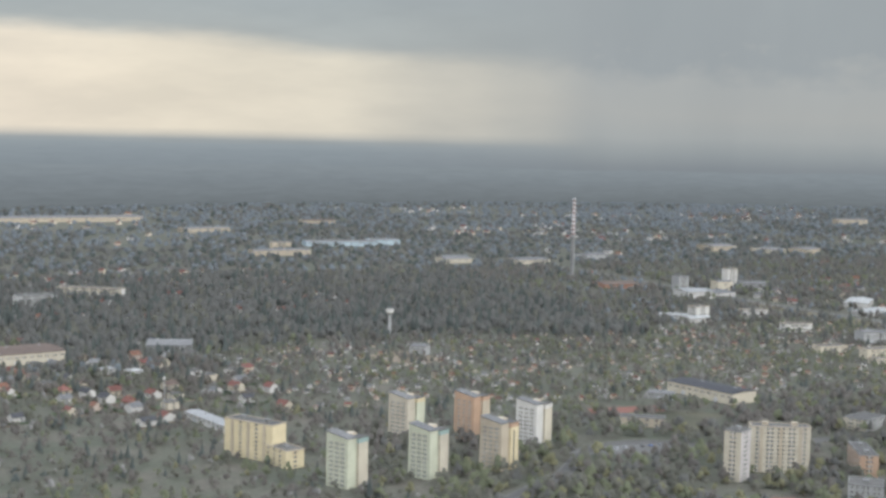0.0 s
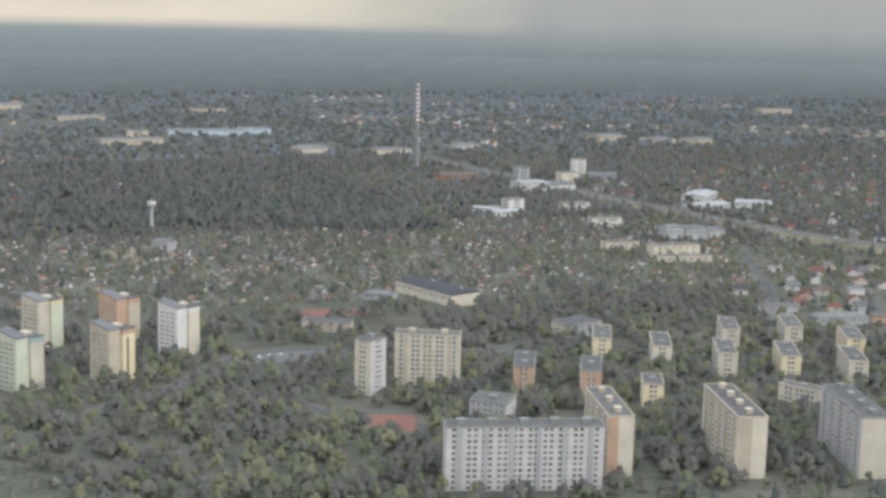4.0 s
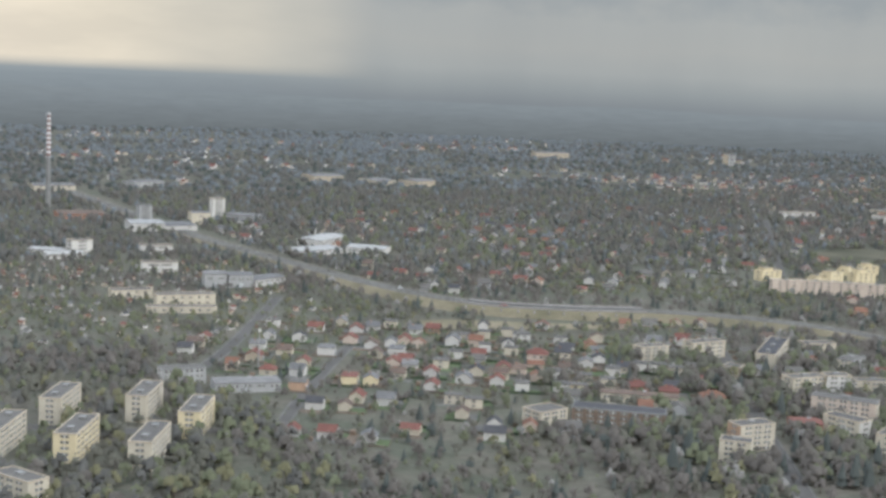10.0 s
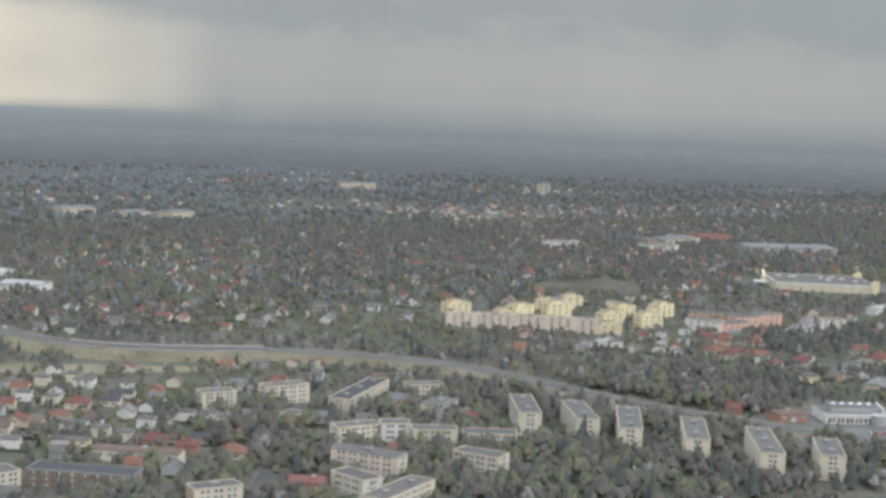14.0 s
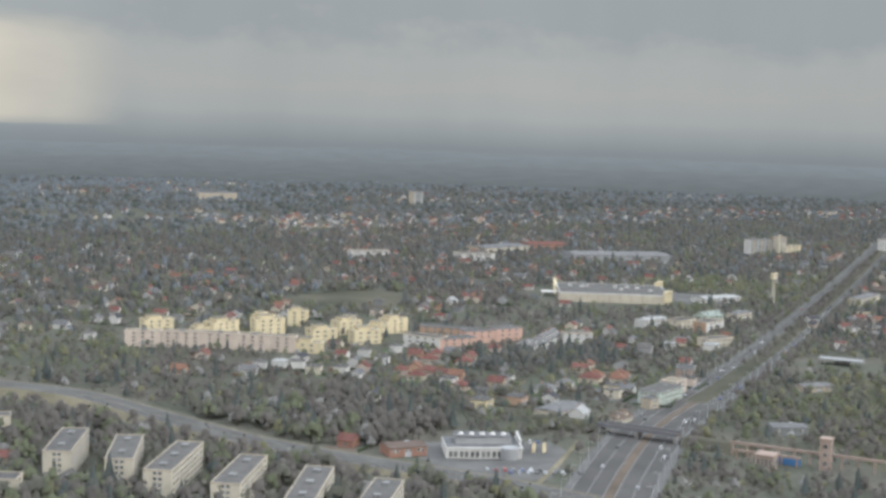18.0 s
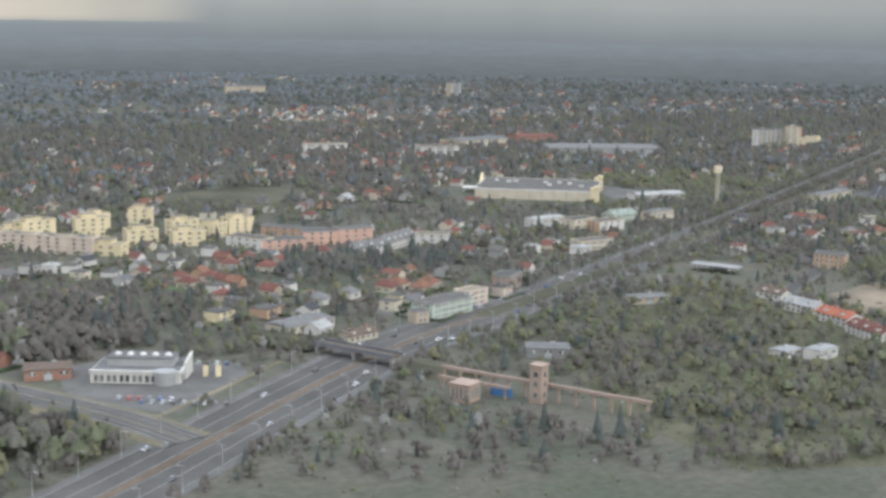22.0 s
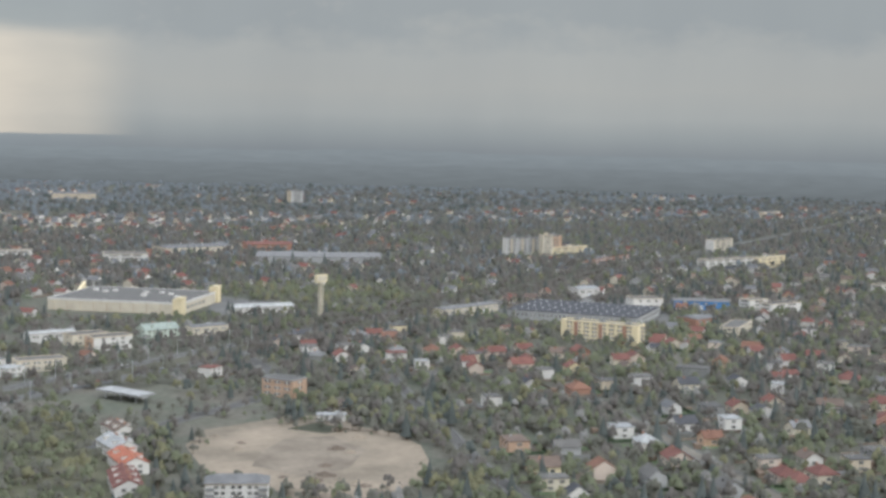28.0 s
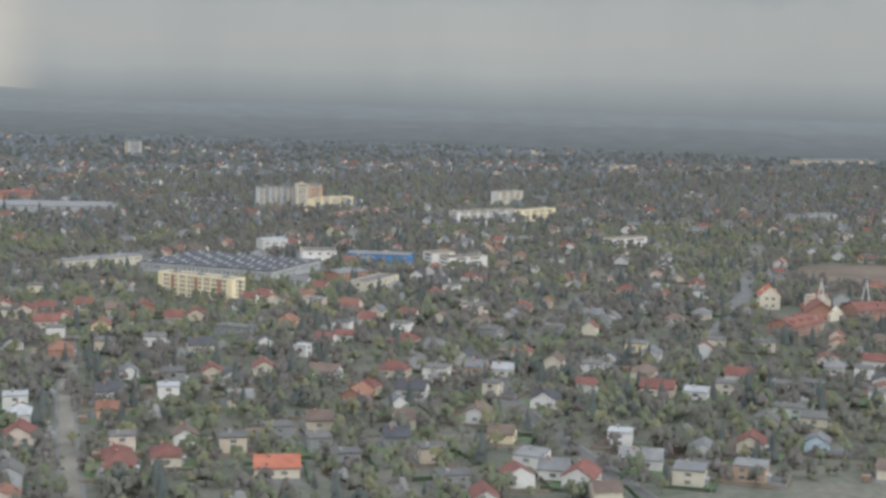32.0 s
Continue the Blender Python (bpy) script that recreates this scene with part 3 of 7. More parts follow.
def rowhouse(x, y, rot, L, D, H, wall, roof):
    """A terrace under one long pitched roof, with dormers and chimneys."""
    root = thing("row_house", x, y, rot, f"long {COLOUR_WORDS[wall]} terrace under a pitched {COLOUR_WORDS[roof]} roof", "building")
    eaves, rise = H * 0.62, H * 0.38
    child("body", Solid().prism([(-D / 2, 0), (D / 2, 0), (D / 2, eaves), (0, eaves + rise), (-D / 2, eaves)][::-1], -L / 2, L / 2).mesh("body", WALL[wall]), root)
    k = 0.5 * rise / (D / 2)
    child("roof", Solid().prism([(-D / 2 - 0.5, eaves - k), (0, eaves + rise), (D / 2 + 0.5, eaves - k), (D / 2 + 0.5, eaves - k + 0.3), (0, eaves + rise + 0.3), (-D / 2 - 0.5, eaves - k + 0.3)][::-1], -L / 2 - 0.4, L / 2 + 0.4).mesh("roof", ROOF[roof]), root)
    facade(root, L, D, 2 if H > 7 else 1, eaves, 4.0, 1.8, 1.4, rot)
    n = max(1, int(L / 9))
    for j in range(n):
        u = (j + 0.5) / n * L - L / 2
        for side in (-1, 1):
            dm = Solid().box(-1.1, -1.4, 0, 1.1, 1.4, 1.7).box(-1.3, -1.6, 1.7, 1.3, 1.6, 1.9, 1)
            child("dormer", dm.mesh("dormer", [WALL[wall], ROOF[roof]]), root, pose(u, side * D * 0.27, eaves + rise * 0.28))
        child("chimney", Solid().box(-0.4, -0.4, 0, 0.4, 0.4, 1.6).mesh("chimney", WALL["brick"]), root, pose(u + 2.6, 0.6, eaves + rise - 0.4))
    keep(x, y, rot, L, D, 3)


def store(x, y, rot, L, D, H):
    """The big-box shop: pale walls, yellow corner towers, flat grey roof with vents, white entrance ramp."""
    root = thing("big_store", x, y, rot, "large cream big-box store with yellow corner towers, flat grey roof", "store")
    child("body", Solid().box(-L / 2, -D / 2, 0, L / 2, D / 2, H).mesh("body", WALL["cream"]), root)
    child("roof", Solid().box(-L / 2 + 0.5, -D / 2 + 0.5, H, L / 2 - 0.5, D / 2 - 0.5, H + 0.2).mesh("roof", ROOF["felt"]), root, label="flat dark grey roof")
    edge = Solid().box(-L / 2 - 0.2, -D / 2 - 0.2, H - 0.8, L / 2 + 0.2, -D / 2 + 0.5, H + 0.6).box(-L / 2 - 0.2, D / 2 - 0.5, H - 0.8, L / 2 + 0.2, D / 2 + 0.2, H + 0.6)
    edge.box(-L / 2 - 0.2, -D / 2 + 0.5, H - 0.8, -L / 2 + 0.5, D / 2 - 0.5, H + 0.6).box(L / 2 - 0.5, -D / 2 + 0.5, H - 0.8, L / 2 + 0.2, D / 2 - 0.5, H + 0.6)
    child("parapet", edge.mesh("parapet", WALL["white"]), root)
    for u, v in ((L / 2 - 2, -D / 2 + 2), (L / 2 - 2, D / 2 - 2)):
        child("corner_tower", Solid().box(-4, -4, 0, 4, 4, H + 3.5).box(-1, -4.4, H + 3.5, 4.4, 4.4, H + 5).mesh("corner_tower", WALL["yellow"]), root, pose(u, v, 0), "yellow corner tower")
    child("entrance_fin", Solid().prism([(-9, 0), (9, 0), (9, H + 6), (-3, H)], -1.2, 1.2).mesh("entrance_fin", WALL["yellow"]), root, pose(-L / 2 - 2, D / 4, 0), "sloping yellow fin")
    child("entrance_canopy", Solid().box(-17, -6, 4.2, 0, 6, 4.8).box(-16, -5, 0, -15.4, -4.4, 4.2).box(-16, 4.4, 0, -15.4, 5, 4.2).box(-2, -5, 0, -1.4, -4.4, 4.2).mesh("entrance_canopy", WALL["white"]), root, pose(-L / 2, 0, 0))
    n = int(L / 11)
    for k in range(n):
        u = (k + 0.5) / n * L - L / 2
        child("pilaster", Solid().box(-0.5, -0.35, 0, 0.5, 0.05, H - 0.9).mesh("pilaster", WALL["beige"]), root, pose(u, -D / 2, 0))
    for u, v in ((-30, 10), (-24, 16), (5, 12), (18, 14), (10, -6), (28, 8), (-42, 18), (40, -10)):
        child("roof_vent", Solid().box(-2, -1.4, 0, 2, 1.4, 1.5).mesh("roof_vent", WALL["white"]), root, pose(u, v, H + 0.2))
    q = Matrix.Rotation(radians(90), 4, "Z")
    for k in range(6):
        child("window", window_mesh(5.0, 2.6), root, q @ pose(-D / 2 + 8 + k * 9, -L / 2, 4.5))
    keep(x, y, rot, L + 30, D, 8)


def canopy(x, y, rot, L, D, H):
    root = thing("filling_station_canopy", x, y, rot, "flat white filling station canopy on steel posts", "canopy")
    child("canopy_roof", Solid().box(-L / 2, -D / 2, H - 1.0, L / 2, D / 2, H).mesh("canopy_roof", ROOF["white"]), root)
    for u in (-0.35, 0, 0.35):
        for v in (-0.3, 0.3):
            child("post", Solid().cone(0, 0, 0, H - 1.0, 0.25, 0.25, 8).mesh("post", STEEL), root, pose(u * L, v * D, 0))
    child("kiosk", Solid().box(-6, -2.5, 0, 6, 2.5, 3.4).mesh("kiosk", WALL["pale_grey"]), root, pose(0, D * 0.75, 0))
    keep(x, y, rot, L + 16, D + 16, 6)


def factory(x, y, rot, L, D, H):
    """A weaving shed: low walls, a flat felt roof and many tilted skylight strips."""
    root = thing("factory", x, y, rot, "wide grey factory shed with rows of white skylights", "factory")
    child("body", Solid().box(-L / 2, -D / 2, 0, L / 2, D / 2, H).mesh("body", WALL["pale_grey"]), root)
    child("roof", Solid().box(-L / 2 - 0.4, -D / 2 - 0.4, H, L / 2 + 0.4, D / 2 + 0.4, H + 0.3).mesh("roof", ROOF["dark"]), root)
    sk = Solid().prism([(-0.45, 0), (0.45, 0), (0.2, 0.35)][::-1], -4.2, 4.2).mesh("skylight", [WALL["pale_grey"]])
    rows, cols = 9, 6
    for i in range(rows):
        for j in range(cols):
            child("skylight", sk, root, pose((j + 0.5 + (0.25 if i % 2 else -0.2)) / cols * L - L / 2, (i + 0.5) / rows * D - D / 2, H + 0.3, 0, 0, 100))
    facade(root, L, D, 1, H, 7, 4.2, 1.8, rot)
    keep(x, y, rot, L, D, 6)


def tall_chimney():
    root = thing("chimney_stack", 1114, 1836, 0, "tall concrete power-station chimney, red and white banded top", "chimney")
    z, n = 0.0, 24
    r = lambda h: 3.7 - 1.7 * (h / 119) ** 0.8
    sections = [(0, 22, WALL["grey"]), (22, 44, WALL["grey"]), (44, 66, WALL["grey"])] + [(66 + k * 2.94, 66 + (k + 1) * 2.94, (STRIPE_RED, STRIPE_WHITE)[k % 2]) for k in range(18)]
    for a, b, m in sections:
        child("band" if a >= 66 else "shaft", Solid().cone(0, 0, a, b, r(a), r(b), n).mesh("band", m), root)
    for h in (64, 92, 117):
        child("platform", Solid().cone(0, 0, h, h + 0.4, r(h) + 1.2, r(h) + 1.2, n).mesh("platform", STEEL), root)
    TAKEN.append((1114, 1836, 14))


def water_tower():
    root = thing("water_tower", 643, 1412, 0, "slender pale concrete water tower with a flat head", "tower")
    child("shaft", Solid().cone(0, 0, 0, 24, 1.9, 1.5, 14).mesh("shaft", WALL["pale_grey"]), root)
    child("head", Solid().cone(0, 0, 24, 26, 1.5, 4.2, 18).cone(0, 0, 26, 30, 4.2, 4.2, 18).mesh("head", WALL["white"]), root)
    child("cap", Solid().cone(0, 0, 30, 30.8, 4.4, 1.0, 18).mesh("cap", ROOF["grey"]), root)
    child("mast", Solid().cone(0, 0, 30.8, 34, 0.12, 0.08, 6).mesh("mast", STEEL), root)
    TAKEN.append((643, 1412, 10))


def sign_pylon():
    root = thing("sign_pylon", 2331, 1103, 25, "tall lattice pylon with a pale yellow sign box", "sign")
    for u in (-1.3, 1.3):
        for v in (-1.0, 1.0):
            child("leg", Solid().box(-0.25, -0.25, 0, 0.25, 0.25, 29).mesh("leg", WALL["cream"]), root, pose(u, v, 0))
    for k in range(9):
        z = 1.5 + k * 3.1
        child("brace", Solid().box(-1.3, -1.1, 0, 1.3, -0.9, 0.3).box(-1.3, 0.9, 0, 1.3, 1.1, 0.3).mesh("brace", WALL["cream"]), root, pose(0, 0, z))
    child("sign_box", Solid().box(-5.5, -1.4, 28, 5.5, 1.4, 34).mesh("sign_box", WALL["yellow"]), root)
    child("sign_face", Solid().box(-4.8, -1.5, 29, 4.8, -1.39, 33).mesh("sign_face", WALL["cream"]), root)
    TAKEN.append((2331, 1103, 10))


def church():
    root = thing("church", 2838, 762, 62, "brick church with low red roofs and white A-shaped spire frames", "church")
    child("nave", Solid().prism([(-8, 0), (8, 0), (8, 5), (0, 11), (-8, 5)][::-1], -15, 15).mesh("nave", WALL["brick"]), root)
    child("nave_roof", Solid().prism([(-9.4, 4.2), (0, 11), (9.4, 4.2), (9.4, 4.7), (0, 11.5), (-9.4, 4.7)][::-1], -15.8, 15.8).mesh("nave_roof", ROOF["red"]), root)
    child("porch_gable", Solid().prism([(-5, 0), (5, 0), (5, 4), (0, 9), (-5, 4)][::-1], -1.5, 1.5).mesh("porch_gable", WALL["cream"]), root, pose(-14, -9, 0, 0, 0, 25), "cream gable wall")
    child("bell_wall", Solid().box(-4, -0.5, 0, 4, 0.5, 2).box(-4, -0.5, 8, 4, 0.5, 9).box(-4, -0.5, 10, 4, 0.5, 11).box(-4, -0.5, 12, 4, 0.5, 13).box(-4, -0.5, 2, -3.2, 0.5, 13).box(3.2, -0.5, 2, 4, 0.5, 13).mesh("bell_wall", WALL["cream"]), root, pose(6, 4, 0, 0, 0, -60))
    for u, v in ((14, -4), (26, -34)):
        for k, lean in enumerate((-4.5, 4.5)):
            child("spire_frame", Solid().cone(0, lean, 4, 20, 0.5, 0.28, 6, 0, (0, -lean * 0.9)).mesh("spire_frame", WALL["white"]), root, pose(u, v, 0, 0, 0, -62), "white leaning spire beam")
        child("spire_post", Solid().cone(0, 0, 16, 23, 0.35, 0.15, 6).mesh("spire_post", WALL["white"]), root, pose(u, v, 0))
    facade(root, 30, 16, 1, 4.6, 5, 1.6, 2.2, 62, ends=False)
    keep(2838, 762, 62, 52, 40, 2)
    for x, y, turn, w, d, h, wall in ((2787, 716, 24, 30, 18, 9, "brick"), (2806, 728, -40, 18, 13, 8, "cream"), (2872, 750, -8, 34, 20, 10, "brick"), (2884, 722, 60, 22, 15, 8, "cream"), (2828, 800, 62, 15, 13, 15, "cream"), (2862, 792, 60, 16, 12, 11, "cream")):
        rowhouse(x, y, turn, w, d, h, wall, "vivid" if h == 15 else "red")


def showroom(x, y, rot, L, D, H):
    """The car dealer's showroom: glazed front, round corner bay, dark flat roof with skylight domes."""
    root = thing("car_showroom", x, y, rot, "white flat-roofed car showroom with glazed fronts and skylight domes", "showroom")
    child("body", Solid().box(-L / 2, -D / 2, 0, L / 2, D / 2, H).mesh("body", WALL["white"]), root)
    child("roof", Solid().box(-L / 2 + 0.4, -D / 2 + 0.4, H, L / 2 - 0.4, D / 2 - 0.4, H + 0.15).mesh("roof", ROOF["grey"]), root, label="dark grey flat roof")
    child("fascia", Solid().box(-L / 2 - 0.5, -D / 2 - 0.5, H - 0.9, L / 2 + 0.5, -D / 2 + 0.4, H + 0.4).box(L / 2 - 0.4, -D / 2 + 0.4, H - 0.9, L / 2 + 0.5, D / 2 + 0.5, H + 0.4).mesh("fascia", WALL["white"]), root)
    upper = child("upper_storey", Solid().box(-15, -5, H + 0.15, 16, 8, H + 4).mesh("upper_storey", WALL["pale_grey"]), root)
    child("upper_roof", Solid().box(-15.4, -5.4, H + 4, 16.4, 8.4, H + 4.3).mesh("upper_roof", ROOF["grey"]), root)
    for k in range(5):
        child("skylight_dome", Solid().cone(0, 0, 0, 0.5, 1.7, 1.5, 12).cone(0, 0, 0.5, 1.3, 1.5, 0.5, 12).mesh("skylight_dome", WALL["white"]), root, pose(-11.5 + k * 6, 1.5, H + 4.3))
    bay = child("corner_bay", Solid().cone(0, 0, 0, H + 0.6, 5, 5, 20).mesh("corner_bay", WALL["pale_grey"]), root, pose(L / 2 - 7, -D / 2, 0), "round grey corner bay")
    child("end_gable", Solid().prism([(-8, 0), (8, 0), (8, H + 4), (-8, H + 2)][::-1], -0.5, 0.5).mesh("end_gable", WALL["white"]), root, pose(L / 2 + 0.5, 4, 0))
    for k in range(5):
        child("window", window_mesh(4.6, 3.2), root, pose(-17 + k * 6, -D / 2, 2.4))
    q = Matrix.Rotation(radians(90), 4, "Z")
    for k in range(3):
        child("window", window_mesh(4.6, 3.2), root, q @ pose(-9 + k * 5.6, -L / 2, 2.4))
    for u in (30, 36):
        child("banner", Solid().box(-1.4, -0.15, 0, 1.4, 0.15, 5.5).mesh("banner", WALL["yellow"]), root, pose(u, 2, 0, 0, 0, 40), "yellow upright banner")
    keep(x, y, rot, L + 10, D, 4)


def viaduct():
    root = thing("viaduct", 0, 0, 0, "concrete road viaduct with pale parapets on round piers", "bridge")
    line = [p for p in EXPRESS if 1292 < p[0] < 1432]
    ribbon(line, 0, 22, 0.5, CONCRETE, "deck", root, 1.2)
    ribbon(line, 11.2, 0.4, 1.5, CONCRETE, "parapet", root, 2.0)
    ribbon(line, -11.2, 0.4, 1.5, CONCRETE, "parapet", root, 2.0)
    ribbon(line, -4.6, 8.0, 0.62, ASPHALT, "carriageway", root)
    ribbon(line, 4.6, 8.0, 0.62, ASPHALT, "carriageway", root)
    for k, p in enumerate(line[1:-1]):
        d = line[k + 2] - line[k]
        for o in (-7, 7):
            s = np.array((d[1], -d[0])) / np.linalg.norm(d[:2])
            q = p[:2] + s * (o + 9)
            child("pier", Solid().cone(0, 0, 0, p[2] - 0.5, 0.9, 0.9, 10).mesh("pier", CONCRETE), root, pose(q[0], q[1], 0))


def rail_bridge():
    root = thing("rail_bridge", 1809, 671, -60, "dark steel railway bridge across the avenue", "bridge")
    child("deck", Solid().box(-25, -4, 4.6, 25, 4, 5.2).mesh("deck", SOIL), root, label="dark ballasted deck")
    for v in (-4, 4):
        child("girder", Solid().box(-25, v - 0.3, 4.3, 25, v + 0.3, 6.6).mesh("girder", WALL["dark"]), root, label="dark steel girder")
        for k in range(11):
            child("stiffener", Solid().box(-0.15, -0.12, 4.4, 0.15, 0.12, 6.5).mesh("stiffener", WALL["dark"]), root, pose(-22.5 + k * 4.5, v - 0.4 if v < 0 else v + 0.4, 0))
    for u in (-24, 0, 24):
        child("abutment", Solid().box(-0.8, -4, 0, 0.8, 4, 4.6).mesh("abutment", CONCRETE), root, pose(u, 0, 0))
    for u in (-62, -49, -36, 36, 49, 62):
        child("approach", Solid().prism([(-11, 0), (11, 0), (4.6, 5.0), (-4.6, 5.0)][::-1], -6.6, 6.6).mesh("approach", GRASS), root, pose(u, 0, 0))


def old_works():
    root = thing("derelict_works", 1843, 568, -58, "derelict dull pink brick works with a square tower", "ruin")
    pink = WALL["ruin"]
    q = Matrix.Rotation(radians(90), 4, "Z")
    child("tower", Solid().box(-3.0, -3.0, 0, 3.0, 3.0, 17).mesh("tower", pink), root, pose(8.6, 8.6, 0), "square brick tower")
    child("tower_top", Solid().box(-3.4, -3.4, 17, 3.4, 3.4, 18).mesh("tower_top", pink), root, pose(8.6, 8.6, 0))
    for z in (4, 9, 13.5):
        child("window", window_mesh(2.2, 2.4), root, pose(8.6, 5.6, z))
        child("window", window_mesh(2.2, 2.4), root, q @ pose(8.6, -11.6, z))
    child("beam", Solid().box(-46, -0.8, 7.0, 62, 0.8, 8.4).mesh("beam", pink), root, pose(0, 13, 0), "long dull pink beam")
    child("beam", Solid().box(-42, -0.6, 5.0, -4, 0.6, 6.2).mesh("beam", pink), root, pose(0, 3.6, 0), "long dull pink beam")
    for k in range(13):
        child("column", Solid().box(-0.5, -0.6, 0, 0.5, 0.6, 7.0).mesh("column", pink), root, pose(-45 + k * 8.8, 13, 0))
    for k in range(5):
        child("column", Solid().box(-0.45, -0.5, 0, 0.45, 0.5, 5.0).mesh("column", pink), root, pose(-40 + k * 8.5, 3.6, 0))
    child("pavilion", Solid().box(-5, -5, 0, 5, 5, 8).mesh("pavilion", pink), root, pose(-20, -8, 0))
    child("pavilion_roof", Solid().box(-5.6, -5.6, 8, 5.6, 5.6, 8.8).mesh("pavilion_roof", pink), root, pose(-20, -8, 0))
    for k in range(4):
        child("window", window_mesh(1.1, 4.5), root, pose(-23.3 + k * 2.2, -13, 4.4))
        child("window", window_mesh(1.1, 4.5), root, q @ pose(-11.3 + k * 2.2, 15, 4.4))
    child("blue_wall", Solid().box(-9, -0.2, 0, 3, 0.2, 4.5).mesh("blue_wall", WALL["blue"]), root, pose(-8, 8, 0), "faded blue wall panel")
    keep(1853, 562, -58, 100, 26, 0)


def mast(x, y, h, label):
    root = thing("mast", x, y, 0, label, "mast")
    child("pole", Solid().cone(0, 0, 0, h, 0.5, 0.3, 8).mesh("pole", WALL["pale_grey"]), root)
    child("head", Solid().cone(0, 0, h, h + 2.0, 0.9, 0.9, 8).mesh("head", WALL["white"]), root)
    TAKEN.append((x, y, 4))


def lamp_posts():
    pole = Solid().cone(0, 0, 0, 10, 0.14, 0.08, 6).mesh("pole", STEEL)
    arm = Solid().box(-0.06, 0, 9.8, 0.06, 2.2, 9.95).mesh("arm", STEEL)
    head = Solid().box(-0.25, 1.7, 9.7, 0.25, 2.9, 9.95).mesh("head", WALL["pale_grey"])
    first = None
    for k in range(4, 34, 1):
        p, q = AVENUE[k], AVENUE[k + 1]
        d = (q - p) / np.linalg.norm(q - p)
        for side in (-1, 1):
            s = np.array((d[1], -d[0])) * side
            at = pose(*(p[:2] + s * (22.6 if k < 18 else 18.6)), 0, 0, 0, math.degrees(math.atan2(s[1], s[0])) + 90)
            if first is None:
                first = thing("street_lamp", 0, 0, 0, "grey steel street lamp on the avenue sidewalk", "street lamp", "avenue lamps")
                first.matrix_basis = at
                child("pole", pole, first), child("arm", arm, first), child("head", head, first)
            else:
                copy_thing(first, at)


CAR_PAINT = {k: material("car_" + k, c, 0.35, 1.0, 0.3, 0.05, spec=0.5) for k, c in {
    "white": (0.62, 0.62, 0.62), "silver": (0.38, 0.39, 0.40), "black": (0.03, 0.03, 0.035), "red": (0.35, 0.04, 0.03), "blue": (0.05, 0.09, 0.25), "grey": (0.15, 0.15, 0.16)}.items()}
TYRE = material("tyre_rubber", (0.03, 0.03, 0.03), 0.9)
CAR = {}


def car(x, y, rot, paint, z=0.25):
    if paint not in CAR:
        root = thing("car", x, y, rot, f"{paint} hatchback car with dark windows", "car", "cars")
        body = Solid().prism([(-0.85, 0.3), (0.85, 0.3), (0.85, 0.85), (-0.85, 0.85)][::-1], -2.1, 2.1)
        child("body", body.mesh("body", CAR_PAINT[paint]), root)
        cab = Solid()
        cab.add([(-1.6, -0.8, 0.85), (1.1, -0.8, 0.85), (1.1, 0.8, 0.85), (-1.6, 0.8, 0.85), (-1.2, -0.65, 1.42), (0.4, -0.65, 1.42), (0.4, 0.65, 1.42), (-1.2, 0.65, 1.42)],
                [(0, 1, 5, 4), (1, 2, 6, 5), (2, 3, 7, 6), (3, 0, 4, 7)])
        child("glasshouse", cab.mesh("glasshouse", GLASS), root)
        child("car_roof", Solid().box(-1.25, -0.68, 1.40, 0.45, 0.68, 1.47).mesh("car_roof", CAR_PAINT[paint]), root)
        for u in (-1.3, 1.3):
            for v in (-0.8, 0.8):
                w = Solid().cone(0, 0, -0.1, 0.1, 0.31, 0.31, 10).mesh("wheel", TYRE)
                child("wheel", w, root, pose(u, v, 0.31, 90, 0, 0))
        CAR[paint] = root
        root.matrix_basis = pose(x, y, z, 0, 0, rot)
        return
    copy_thing(CAR[paint], pose(x, y, z, 0, 0, rot))


# ---- buildings ----
# estate slabs and towers
orange_end = slab(679, 618, 71, 56, 13, 31, 'cream', 'cream', 11)
child("end_panel", Solid().box(-28.2, 1.2, 0, -27.99, 6.5, 30.4).mesh("end_panel", WALL["orange"]), orange_end, label="orange strip of the end wall")
ochre_end = slab(741, 598, 70, 64, 15, 31, 'cream', 'cream', 11)
child("end_panel", Solid().box(-32.2, 0.2, 0, -31.99, 6.8, 30.4).mesh("end_panel", WALL["beige"]), ochre_end, label="ochre strip of the end wall")
slab(800, 576, 68, 65, 15, 31, 'pale_pink', 'cream', 11)
slab(620, 598, -19, 75, 13, 31, 'pale_pink', 'pale_pink', 11)
slab(657, 789, -28, 39, 13, 31, 'cream', 'cream', 11)
slab(616, 780, 27, 14, 12, 33, 'pale_pink', 'cream', 11)
tower(459, 960, 'cream', 'sage', 'yellow')
tower(507, 951, 'orange', 'beige', 'orange')
tower(483, 863, 'beige', 'yellow', 'orange')
tower(536, 911, 'white', 'cream', 'white')
tower(429, 858, 'sage', 'cream', 'teal')
tower(371, 854, 'sage', 'cream', 'teal')
slab(342, 945, -59, 42, 14, 25, 'yellow', 'yellow', 9)
slab(349, 936, -77, 64, 14, 12, 'yellow', 'yellow', 4)
